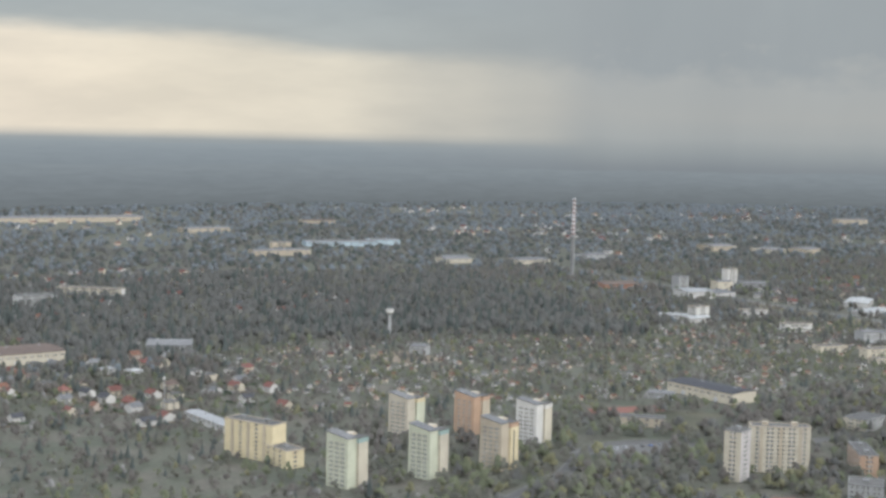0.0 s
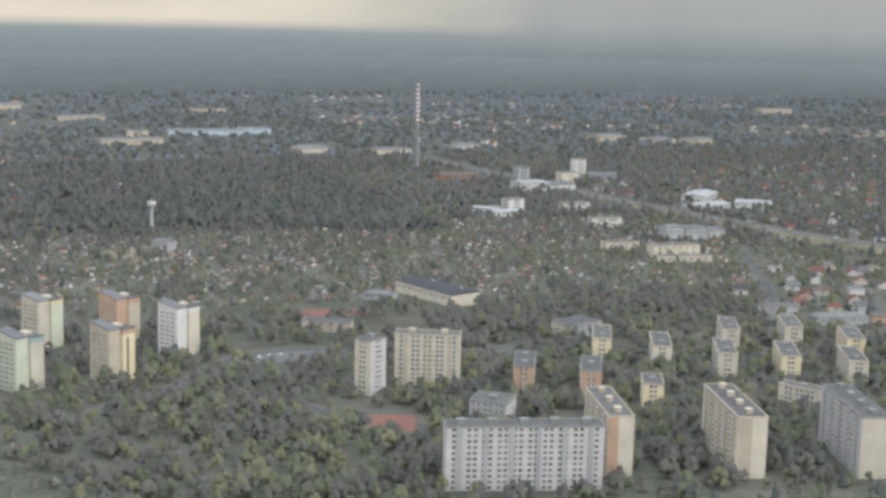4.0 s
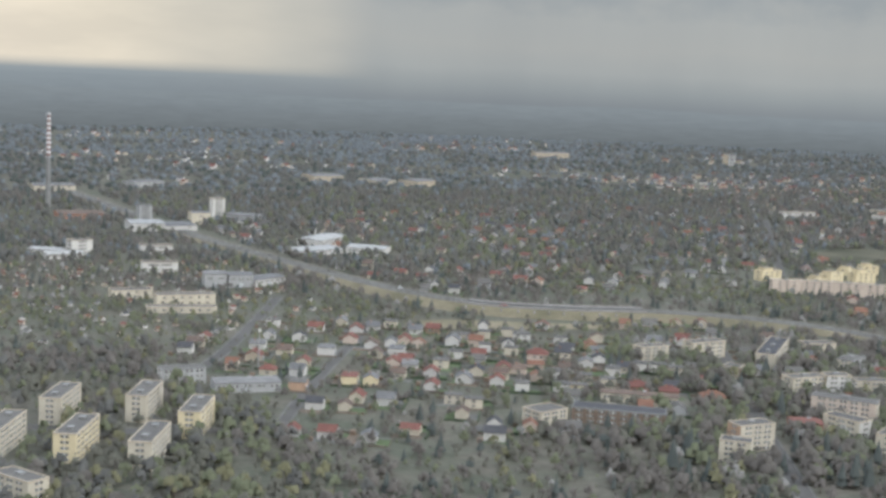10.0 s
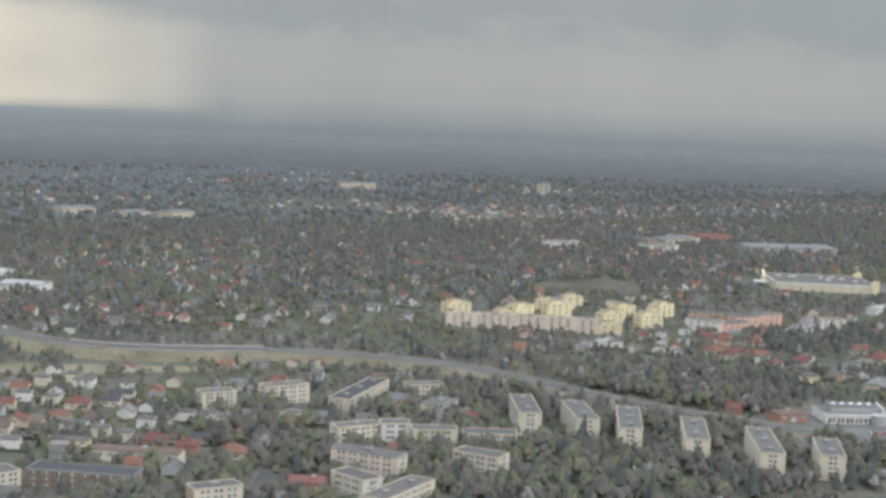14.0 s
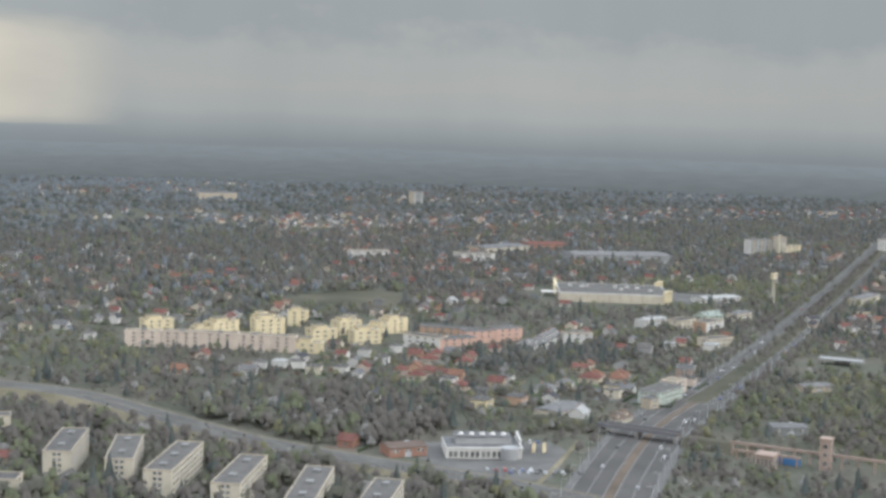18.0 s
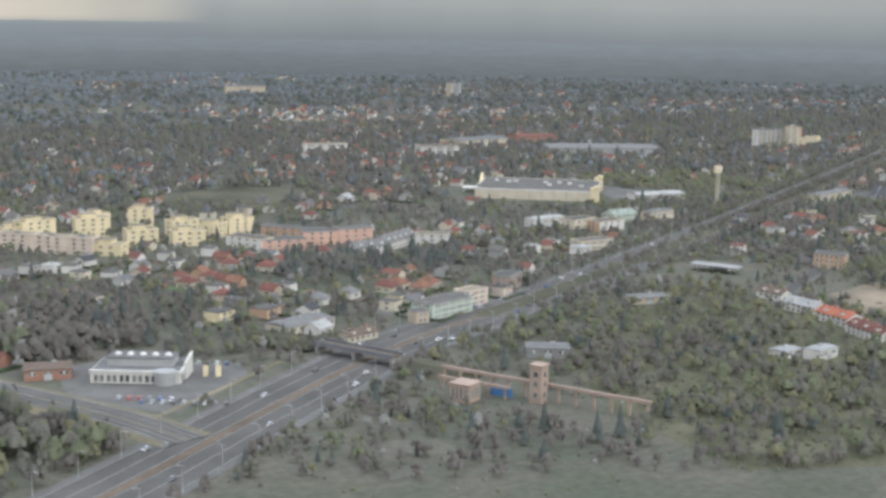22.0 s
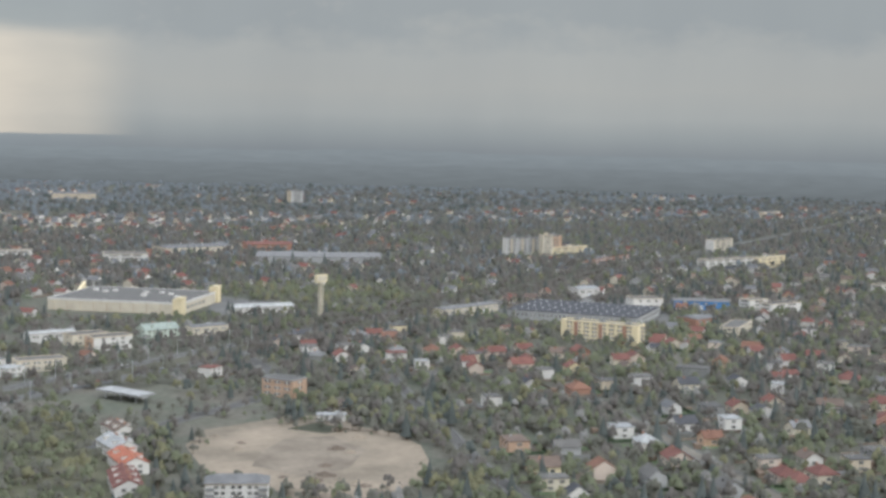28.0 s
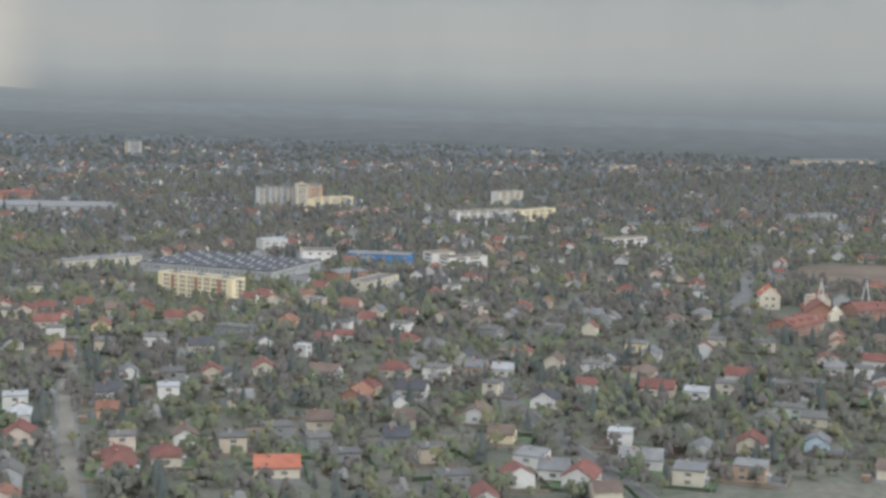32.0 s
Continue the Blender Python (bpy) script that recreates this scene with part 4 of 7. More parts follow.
# five-storey blocks of the estate
slab(713, 770, 60, 42, 12, 15, 'orange', 'orange', 5)
slab(797, 820, 60, 42, 12, 15, 'yellow', 'yellow', 5)
slab(822, 788, 60, 42, 12, 15, 'cream', 'cream', 5)
slab(851, 758, 60, 42, 12, 15, 'cream', 'cream', 5)
slab(885, 739, 60, 42, 12, 15, 'yellow', 'yellow', 5)
slab(916, 713, 60, 42, 12, 15, 'cream', 'cream', 5)
slab(894, 814, 60, 40, 12, 15, 'cream', 'cream', 5)
slab(940, 806, 60, 40, 12, 15, 'cream', 'cream', 5)
slab(957, 763, 60, 40, 12, 15, 'yellow', 'yellow', 5)
slab(739, 736, 60, 36, 12, 18, 'orange', 'orange', 5)
slab(762, 705, 60, 26, 12, 14, 'yellow', 'yellow', 5)
slab(659, 706, -42, 21, 22, 12, 'pale_grey', 'white', 4)
slab(842, 668, -63, 26, 12, 12, 'cream', 'cream', 4)
slab(812, 879, 17, 30, 20, 9, 'pale_grey', 'cream', 3)
hall(773, 1025, -77, 72, 30, 9, 'cream', 'dark')
slab(651, 944, -35, 34, 12, 7, 'beige', 'beige', 2)
hall(728, 1033, -48, 22, 14, 5, 'pale_grey', 'grey')
hall(627, 1300, -46, 16, 15, 9, 'pale_grey', 'grey')
# works and schools beyond the allotments
slab(1038, 1187, -3, 34, 14, 7, 'cream', 'cream', 2)
slab(1058, 1112, -13, 55, 12, 5, 'cream', 'cream', 1)
slab(1071, 1145, -6, 48, 14, 9, 'cream', 'cream', 2)
slab(1102, 1320, -10, 33, 14, 9, 'white', 'white', 2)
hall(1125, 1230, -11, 19, 20, 12, 'pale_grey', 'grey')
hall(1147, 1226, -11, 22, 20, 11, 'pale_grey', 'grey')
hall(1170, 1232, 27, 42, 20, 6, 'white', 'grey')
hall(1175, 1622, -6, 38, 40, 9, 'white', 'white')
hall(1209, 1622, 8, 40, 40, 6, 'white', 'grey')
slab(1189, 1673, -5, 15, 20, 22, 'pale_grey', 'pale_grey', 7)
slab(1284, 1690, -5, 15, 16, 28, 'white', 'white', 9)
hall(1254, 1667, -5, 23, 20, 14, 'cream', 'grey')
hall(1316, 1682, -31, 39, 25, 9, 'pale_grey', 'grey')
hall(1036, 1420, 3, 36, 20, 5, 'white', 'white')
slab(1058, 1445, 13, 22, 14, 14, 'white', 'white', 4)
hall(1030, 1456, -37, 34, 20, 4, 'white', 'white')
slab(1134, 1439, -9, 32, 14, 8, 'white', 'white', 2)
# beyond y=2000 beige stands for white walls: haze dulling put into the colour
hall(1640, 2208, 1, 52, 50, 9, 'beige', 'grey')
hall(1712, 2153, 11, 40, 50, 7, 'cream', 'grey')
hall(1768, 2120, 26, 46, 40, 9, 'beige', 'grey')
hall(1315, 2114, 18, 53, 30, 8, 'pale_grey', 'grey')
hall(1294, 1411, 13, 56, 30, 5, 'white', 'white')
hall(1333, 1480, 41, 62, 30, 7, 'white', 'white')
hall(1353, 1400, -40, 41, 30, 7, 'white', 'white')
hall(1131, 1744, -5, 55, 40, 6, 'brick', 'brown')
hall(1058, 2111, 0, 47, 40, 7, 'cream', 'grey')
hall(1172, 2072, -0, 57, 40, 7, 'cream', 'grey')
hall(823, 2278, 1, 97, 30, 9, 'beige', 'grey')
slab(854, 2363, -9, 33, 20, 14, 'beige', 'beige', 4)
hall(983, 2423, -9, 123, 40, 8, 'pale_blue', 'grey')
hall(1072, 2431, -9, 53, 40, 9, 'pale_blue', 'grey')
hall(1126, 2909, -6, 69, 40, 8, 'beige', 'brown')
hall(833, 2747, 9, 91, 40, 8, 'beige', 'grey')
hall(1063, 2123, -11, 39, 40, 8, 'cream', 'grey')
hall(639, 3045, 2, 291, 60, 9, 'beige', 'grey')
slab(337, 1737, 4, 45, 20, 15, 'pale_grey', 'white', 5)
slab(418, 1814, -34, 83, 14, 12, 'cream', 'white', 4)
hall(405, 1398, -17, 43, 40, 7, 'grey', 'grey')
slab(984, 876, -3, 28, 12, 10, 'pale_grey', 'white', 3)
hall(1016, 847, -10, 41, 18, 6, 'pale_grey', 'grey')
# four-storey blocks by the expressway
slab(1238, 632, -2, 24, 12, 15, 'cream', 'orange', 5)
slab(1213, 614, -45, 17, 11, 12, 'cream', 'cream', 4)
slab(1320, 601, 30, 47, 14, 13, 'cream', 'cream', 4)
slab(1318, 641, -76, 25, 13, 10, 'cream', 'white', 3)
hall(1297, 654, -28, 18, 16, 6, 'brick', 'red')
slab(1337, 664, -54, 39, 12, 15, 'pink', 'cream', 5)
slab(1387, 727, -21, 17, 12, 13, 'white', 'cream', 4)
slab(1365, 733, -1, 28, 12, 12, 'cream', 'cream', 4)
slab(1403, 709, -25, 26, 12, 12, 'cream', 'white', 4)
slab(1404, 660, -59, 28, 14, 9, 'cream', 'cream', 3)
slab(1435, 700, -29, 31, 14, 9, 'cream', 'cream', 3)
slab(1198, 704, -38, 55, 16, 9, 'brown', 'dark', 3)
hall(1238, 740, -36, 48, 12, 7, 'cream', 'brown')
slab(1329, 856, -1, 23, 12, 10, 'cream', 'cream', 4)
slab(1374, 852, 3, 31, 12, 12, 'cream', 'cream', 4)
slab(1414, 823, 42, 73, 14, 12, 'cream', 'dark', 4)
slab(1469, 837, -14, 26, 12, 9, 'cream', 'cream', 3)
slab(1446, 776, 26, 25, 12, 11, 'pale_grey', 'cream', 4)
slab(1351, 789, -55, 12, 14, 8, 'cream', 'brown', 3)
slab(1157, 721, 13, 22, 16, 8, 'cream', 'cream', 3)
slab(1523, 683, 54, 62, 14, 14, 'cream', 'cream', 5)
slab(1542, 645, 53, 58, 14, 14, 'cream', 'cream', 5)
slab(1561, 607, 55, 65, 14, 14, 'cream', 'cream', 5)
slab(1585, 581, 51, 44, 14, 14, 'cream', 'cream', 5)
slab(1507, 711, 65, 54, 14, 14, 'cream', 'cream', 5)
slab(1485, 738, 63, 54, 14, 14, 'cream', 'cream', 5)
# pale yellow estate
slab(1651, 1086, -24, 28, 12, 12, 'pink', 'pink', 4)
slab(1678, 1073, -28, 30, 12, 12, 'pink', 'pink', 4)
slab(1703, 1056, -39, 29, 12, 12, 'pink', 'pink', 4)
slab(1724, 1039, -40, 27, 12, 12, 'pink', 'pink', 4)
slab(1742, 1024, -38, 20, 12, 12, 'pink', 'pink', 4)
slab(1687, 1155, 1, 25, 13, 10, 'yellow', 'yellow', 3)
slab(1704, 1101, -2, 13, 13, 10, 'yellow', 'yellow', 3)
slab(1722, 1101, 22, 28, 13, 14, 'yellow', 'yellow', 4)
slab(1764, 1103, -0, 26, 13, 14, 'yellow', 'yellow', 4)
slab(1775, 1136, 16, 16, 13, 12, 'yellow', 'yellow', 4)
slab(1811, 1143, -23, 18, 13, 13, 'yellow', 'yellow', 4)
slab(1790, 1055, 1, 23, 13, 11, 'yellow', 'yellow', 3)
slab(1830, 1089, 10, 23, 13, 11, 'yellow', 'yellow', 3)
slab(1820, 1037, -1, 24, 13, 11, 'yellow', 'yellow', 3)
slab(1846, 1062, 49, 23, 13, 11, 'yellow', 'yellow', 3)
slab(1871, 1081, 13, 22, 13, 12, 'yellow', 'yellow', 4)
slab(1759, 1015, -37, 22, 14, 8, 'yellow', 'yellow', 2)
slab(1856, 1001, -58, 33, 14, 10, 'white', 'pink', 3)
slab(1876, 990, -3, 34, 14, 9, 'rose', 'rose', 3)
slab(1901, 1039, -46, 47, 12, 9, 'orange', 'red', 3)
slab(1912, 1011, -4, 27, 14, 10, 'rose', 'rose', 3)
slab(1938, 1010, 2, 27, 14, 11, 'rose', 'rose', 3)
slab(1988, 976, -26, 24, 12, 9, 'white', 'white', 3)
rowhouse(1929, 957, 18, 29, 12, 10, 'white', 'grey')
rowhouse(1960, 980, 40, 46, 12, 11, 'white', 'grey')
# along the avenue
store(2206, 1212, -33, 112, 88, 9)
hall(2296, 1150, 2, 50, 22, 5, 'white', 'white')
slab(2264, 1572, -9, 46, 30, 10, 'white', 'white', 3)
slab(2150, 1644, -8, 52, 14, 9, 'white', 'white', 2)
hall(2355, 1654, 12, 82, 40, 9, 'cream', 'grey')
hall(2452, 1685, -7, 55, 40, 8, 'brick', 'red')
hall(2470, 1543, -19, 135, 60, 7, 'pale_grey', 'grey')
showroom(1701, 676, -26, 42, 28, 6)
hall(1660, 692, -9, 22, 16, 5, 'brick', 'brown')
slab(1894, 754, 25, 36, 16, 9, 'pale_green', 'pale_green', 3)
slab(1922, 774, 26, 18, 12, 9, 'pink', 'white', 3)
slab(1966, 812, 42, 22, 12, 9, 'ruin', 'ruin', 3)
slab(1872, 738, 13, 9, 8, 7, 'beige', 'beige', 2)
hall(1804, 744, 27, 36, 18, 5, 'cream', 'grey')
rowhouse(2190, 1042, 13, 26, 16, 9, 'pale_green', 'pale_green')
slab(2147, 993, 15, 28, 14, 9, 'white', 'orange', 3)
slab(2093, 923, 8, 30, 14, 7, 'cream', 'cream', 2)
slab(2135, 1015, 18, 26, 14, 8, 'cream', 'cream', 2)
hall(2224, 1037, 18, 29, 12, 7, 'cream', 'grey')
hall(2114, 1034, 13, 32, 12, 7, 'white', 'white')
slab(2212, 799, -51, 21, 14, 10, 'orange', 'orange', 3)
canopy(2125, 812, -57, 34, 12, 5)
rowhouse(2105, 722, -80, 20, 10, 7, 'white', 'brown')
rowhouse(2098, 683, -80, 24, 12, 8, 'white', 'white')
rowhouse(2097, 652, -86, 26, 12, 8, 'white', 'vivid')
rowhouse(2089, 615, -95, 31, 12, 8, 'white', 'red')
flats = slab(2127, 577, -18, 25, 12, 10, 'white', 'dark', 4)
child("hip_roof", Solid().add([(-13.2, -6.7, 10.4), (13.2, -6.7, 10.4), (13.2, 6.7, 10.4), (-13.2, 6.7, 10.4), (-8, 0, 13), (8, 0, 13)], [(0, 1, 5, 4), (1, 2, 5), (2, 3, 4, 5), (3, 0, 4), (3, 2, 1, 0)]).mesh("hip_roof", ROOF["grey"]), flats, label="slate-grey hipped roof")
for k in range(1, 4):
    for u in (-10.5, 10.5):
        child("balcony", Solid().box(-1.7, -1.3, 0, 1.7, 0, 1.1).mesh("balcony", WALL["grey"]), flats, pose(u, -6, k * 2.5), "grey balcony")
hall(2016, 596, 17, 14, 10, 4, 'white', 'white')
hall(2032, 588, 19, 17, 10, 5, 'white', 'white')
hall(2024, 741, -8, 24, 12, 4, 'beige', 'grey')
hall(1902, 643, -25, 22, 14, 5, 'grey', 'grey')
rowhouse(1824, 711, 23, 22, 10, 6, 'cream', 'brown')
hall(2216, 726, -18, 15, 6, 3, 'white', 'white')
# factory, flats and the far side of the avenue
hall(2449, 1090, 24, 65, 14, 7, 'cream', 'grey')
factory(2538, 1052, -44, 106, 76, 7)
slab(2487, 929, -53, 60, 13, 14, 'yellow', 'yellow', 5)
hall(2662, 1075, -29, 48, 20, 7, 'blue', 'grey')
slab(2616, 1090, -11, 26, 20, 9, 'white', 'white', 2)
hall(2604, 1177, 1, 21, 20, 8, 'white', 'white')
hall(2603, 987, 21, 26, 20, 6, 'brick', 'grey')
slab(2608, 940, 44, 48, 14, 7, 'cream', 'cream', 2)
slab(2705, 1522, -7, 39, 14, 24, 'pale_grey', 'white', 8)
slab(2729, 1506, -7, 12, 14, 28, 'cream', 'cream', 9)
slab(2751, 1530, -7, 15, 14, 26, 'orange', 'orange', 8)
slab(2765, 1528, 19, 61, 14, 12, 'yellow', 'yellow', 4)
rowhouse(2776, 1446, 35, 110, 10, 6, 'white', 'orange')
slab(2876, 1360, 14, 76, 14, 12, 'white', 'white', 4)
slab(2989, 1547, 25, 43, 12, 16, 'cream', 'white', 5)
slab(2939, 1373, 25, 55, 12, 11, 'yellow', 'yellow', 3)
slab(2712, 1030, 11, 35, 14, 9, 'white', 'dark', 3)
slab(2703, 1056, 8, 20, 14, 9, 'white', 'white', 3)
slab(2912, 1135, 14, 41, 12, 8, 'white', 'white', 2)
# far walls again in dulled tones, distance haze set in their colour
slab(3466, 2125, 27, 59, 14, 10, 'beige', 'beige', 3)
hall(3246, 1312, 9, 42, 20, 8, 'pale_grey', 'grey')
hall(4038, 2325, 1, 172, 40, 8, 'beige', 'grey')
slab(2748, 2555, 11, 24, 16, 25, 'pale_grey', 'beige', 8)
hall(2378, 2700, -11, 75, 30, 14, 'beige', 'grey')
hall(248, 1375, 11, 92, 50, 10, 'cream', 'brown')
hall(344, 1053, -79, 64, 12, 5, 'white', 'white')

tall_chimney()
water_tower()
sign_pylon()
church()
viaduct()
rail_bridge()
old_works()
mast(322, 1105, 26, "pale slender floodlight mast beside low roofs")
mast(1046, 905, 24, "thin grey mast among gardens")

# ---- family houses ----
house(2391, 853, 78, 'g', 'pink', 'red', 11.0, 9.5)
house(2406, 819, 77, 'g', 'yellow', 'red', 10.4, 10.1)
house(2380, 807, 78, 'c', 'white', 'felt', 10.7, 9.2)
house(2375, 753, 83, 'h', 'brick', 'orange', 13.2, 11.7)
house(2398, 762, 83, 'c', 'beige', 'felt', 11.2, 10.0)
house(2425, 768, 77, 'c', 'white', 'felt', 13.3, 11.6)
house(2423, 874, 167, 'g', 'cream', 'brown', 10.8, 9.8)
house(2464, 843, 77, 'g', 'pink', 'red', 12.7, 10.2)
house(2450, 838, 166, 'g', 'cream', 'red', 10.2, 9.8)
house(2444, 747, 173, 'g', 'cream', 'dark', 12.7, 10.8)
house(2473, 786, 139, 'c', 'grey', 'felt', 20.0, 12.0)
house(2508, 808, 49, 'g', 'orange', 'orange', 10.5, 10.3)
house(2534, 786, 144, 'c', 'white', 'felt', 9.9, 9.8)
house(2570, 829, 51, 'g', 'cream', 'grey', 10.0, 9.7)
house(2565, 774, 139, 'c', 'white', 'felt', 10.5, 9.6)
house(2551, 732, 55, 'h', 'cream', 'red', 15.8, 12.2)
house(2491, 722, 50, 'c', 'white', 'white', 7.5, 7.0)
house(2434, 679, 79, 'g', 'beige', 'red', 10.0, 9.4)
house(2460, 683, 79, 'g', 'cream', 'red', 9.8, 10.2)
house(2485, 665, 144, 'g', 'white', 'brown', 13.8, 10.1)
house(2518, 661, 141, 'h', 'cream', 'red', 13.9, 11.2)
house(2536, 651, 50, 'c', 'white', 'felt', 12.0, 10.8)
house(2415, 676, 78, 'c', 'grey', 'felt', 14.0, 10.3)
house(2406, 644, 79, 'c', 'white', 'white', 10.5, 9.3)
house(2381, 649, 174, 'g', 'white', 'dark', 11.8, 10.3)
house(2341, 643, 82, 'c', 'white', 'white', 10.8, 10.2)
house(2340, 616, 80, 'h', 'white', 'white', 11.8, 10.2)
house(2336, 582, 77, 'g', 'pink', 'red', 12.8, 11.4)
house(2375, 614, 171, 'g', 'orange', 'orange', 10.0, 9.0)
house(2371, 561, 169, 'c', 'pink', 'felt', 9.7, 9.4)
house(2395, 562, 81, 'g', 'white', 'brown', 10.5, 9.1)
house(2364, 527, 76, 'h', 'cream', 'red', 13.2, 10.5)
house(2382, 535, 82, 'h', 'cream', 'red', 12.5, 10.5)
house(2416, 508, 166, 'g', 'cream', 'vivid', 15.8, 11.0)
house(2431, 559, 174, 'c', 'grey', 'felt', 10.9, 10.1)
house(2493, 627, 52, 'h', 'beige', 'red', 9.8, 9.1)
house(2482, 612, 51, 'g', 'brick', 'orange', 14.2, 11.4)
house(2510, 616, 145, 'g', 'white', 'dark', 12.8, 11.2)
house(2559, 655, 141, 'g', 'orange', 'grey', 10.4, 9.5)
house(2569, 647, 146, 'g', 'white', 'white', 9.8, 7.9)
house(2559, 581, 54, 'g', 'white', 'dark', 12.2, 11.5)
house(2519, 564, 54, 'g', 'white', 'brown', 12.6, 10.9)
house(2514, 529, 145, 'g', 'yellow', 'brown', 10.1, 8.7)
house(2508, 490, 48, 'c', 'white', 'grey', 14.7, 10.3)
house(2510, 475, 145, 'g', 'white', 'grey', 10.7, 10.1)
house(2515, 464, 49, 'g', 'white', 'red', 13.0, 11.5)
house(2548, 479, 145, 'g', 'white', 'grey', 15.7, 10.2)
house(2554, 455, 52, 'c', 'cream', 'grey', 13.6, 11.1)
house(2578, 452, 48, 'c', 'orange', 'grey', 11.8, 11.6)
house(2602, 487, 50, 'g', 'cream', 'red', 12.4, 10.2)
house(2650, 529, 141, 'c', 'pale_green', 'felt', 13.4, 10.6)
house(2649, 511, 54, 'c', 'beige', 'felt', 14.7, 10.8)
house(2633, 623, 49, 'h', 'cream', 'brown', 11.9, 11.1)
house(2620, 588, 141, 'g', 'pink', 'red', 15.4, 10.8)
house(2629, 570, 53, 'c', 'white', 'white', 13.7, 10.9)
house(2712, 682, 54, 'c', 'cream', 'felt', 10.0, 10.1)
house(2734, 669, 54, 'c', 'pink', 'felt', 12.3, 11.6)
house(2693, 786, 142, 'g', 'white', 'grey', 11.4, 9.8)
house(2697, 770, 53, 'g', 'white', 'grey', 9.9, 8.9)
house(2761, 773, 142, 'h', 'cream', 'grey', 10.6, 9.4)
house(2731, 756, 141, 'h', 'beige', 'brown', 11.1, 10.2)
house(2807, 847, 53, 'c', 'white', 'felt', 10.8, 9.2)
house(2831, 890, 144, 'h', 'pink', 'red', 10.7, 10.2)
house(2765, 873, 143, 'h', 'beige', 'red', 12.6, 10.3)
house(2664, 824, 146, 'h', 'beige', 'red', 11.3, 10.3)
house(2642, 794, 53, 'g', 'white', 'grey', 10.8, 9.2)
house(2645, 744, 140, 'c', 'grey', 'felt', 11.2, 9.8)
house(2606, 745, 49, 'c', 'grey', 'felt', 14.1, 11.6)
house(2633, 827, 143, 'c', 'pink', 'felt', 14.4, 10.6)
house(2664, 684, 53, 'c', 'yellow', 'felt', 12.0, 11.0)
house(2614, 640, 54, 'c', 'white', 'felt', 11.2, 10.2)
house(2733, 607, 49, 'h', 'white', 'grey', 11.5, 9.7)
house(2740, 593, 54, 'c', 'white', 'felt', 11.5, 8.9)
house(2692, 570, 143, 'c', 'grey', 'felt', 11.1, 9.7)
house(2676, 574, 145, 'c', 'pink', 'felt', 11.0, 10.1)
house(2652, 581, 55, 'c', 'cream', 'felt', 11.0, 9.2)
house(2710, 544, 54, 'c', 'white', 'felt', 10.7, 9.5)
house(2634, 893, 145, 'h', 'white', 'red', 10.4, 9.3)
house(2652, 909, 140, 'c', 'white', 'felt', 10.4, 8.8)
house(2686, 934, 55, 'g', 'pink', 'red', 12.6, 11.0)
house(2738, 1015, 141, 'g', 'orange', 'brown', 10.4, 8.8)
house(2746, 981, 52, 'c', 'white', 'felt', 11.5, 9.7)
house(2762, 941, 143, 'c', 'orange', 'red', 13.3, 10.2)
house(2791, 934, 142, 'c', 'pink', 'felt', 10.9, 9.5)
house(2639, 850, 49, 'c', 'cream', 'felt', 10.1, 9.2)
house(2792, 1031, 49, 'c', 'white', 'felt', 11.2, 9.8)
house(2741, 803, 138, 'c', 'white', 'felt', 9.1, 8.9)
house(2794, 877, 48, 'c', 'white', 'white', 10.3, 8.9)
house(2894, 1011, 55, 'c', 'cream', 'felt', 10.9, 9.7)
house(2844, 1021, 54, 'g', 'white', 'grey', 10.9, 10.2)
house(2884, 1020, 52, 'c', 'white', 'felt', 11.0, 9.8)
house(3160, 1149, 52, 'c', 'white', 'felt', 12.9, 11.5)
house(3070, 1096, 142, 'g', 'pink', 'brown', 10.4, 9.0)
house(3107, 1183, 142, 'c', 'white', 'felt', 10.7, 9.2)
house(2905, 1170, 141, 'g', 'cream', 'grey', 10.4, 9.4)
house(2853, 1135, 50, 'h', 'orange', 'red', 10.9, 9.2)
house(2838, 1182, 49, 'c', 'white', 'felt', 9.9, 9.7)
house(2686, 957, 50, 'h', 'white', 'red', 10.7, 9.5)
house(2777, 1109, 55, 'g', 'orange', 'red', 10.5, 9.9)
house(2546, 872, 141, 'c', 'pink', 'grey', 10.0, 9.5)
house(2373, 882, 77, 'g', 'pink', 'red', 10.8, 10.1)
house(2385, 890, 173, 'g', 'pink', 'red', 11.2, 9.4)
house(2355, 777, 83, 'g', 'white', 'dark', 10.1, 9.6)
house(2408, 895, 172, 'g', 'cream', 'red', 10.6, 10.0)
house(2441, 876, 83, 'g', 'brick', 'red', 11.3, 10.1)
house(2390, 969, 81, 'c', 'cream', 'felt', 10.7, 10.2)
house(2438, 984, 173, 'c', 'pink', 'red', 10.0, 8.8)
house(2547, 611, 48, 'c', 'cream', 'felt', 8.8, 7.4)
house(2557, 511, 54, 'c', 'white', 'white', 8.9, 9.2)
house(2628, 480, 49, 'g', 'pale_blue', 'grey', 10.1, 9.2)
house(2441, 538, 83, 'c', 'grey', 'felt', 11.5, 8.8)
house(2410, 547, 78, 'c', 'beige', 'felt', 10.1, 9.9)
house(2432, 621, 173, 'g', 'cream', 'grey', 10.2, 9.3)
house(2452, 572, 166, 'g', 'beige', 'brown', 10.4, 10.2)
house(2443, 512, 170, 'c', 'grey', 'felt', 10.2, 9.1)
house(2472, 537, 169, 'g', 'grey', 'dark', 10.1, 9.5)
house(2476, 510, 173, 'c', 'beige', 'felt', 10.2, 9.9)
house(2469, 473, 174, 'c', 'grey', 'felt', 11.4, 9.4)
house(2365, 539, 78, 'h', 'pink', 'red', 12.8, 10.1)
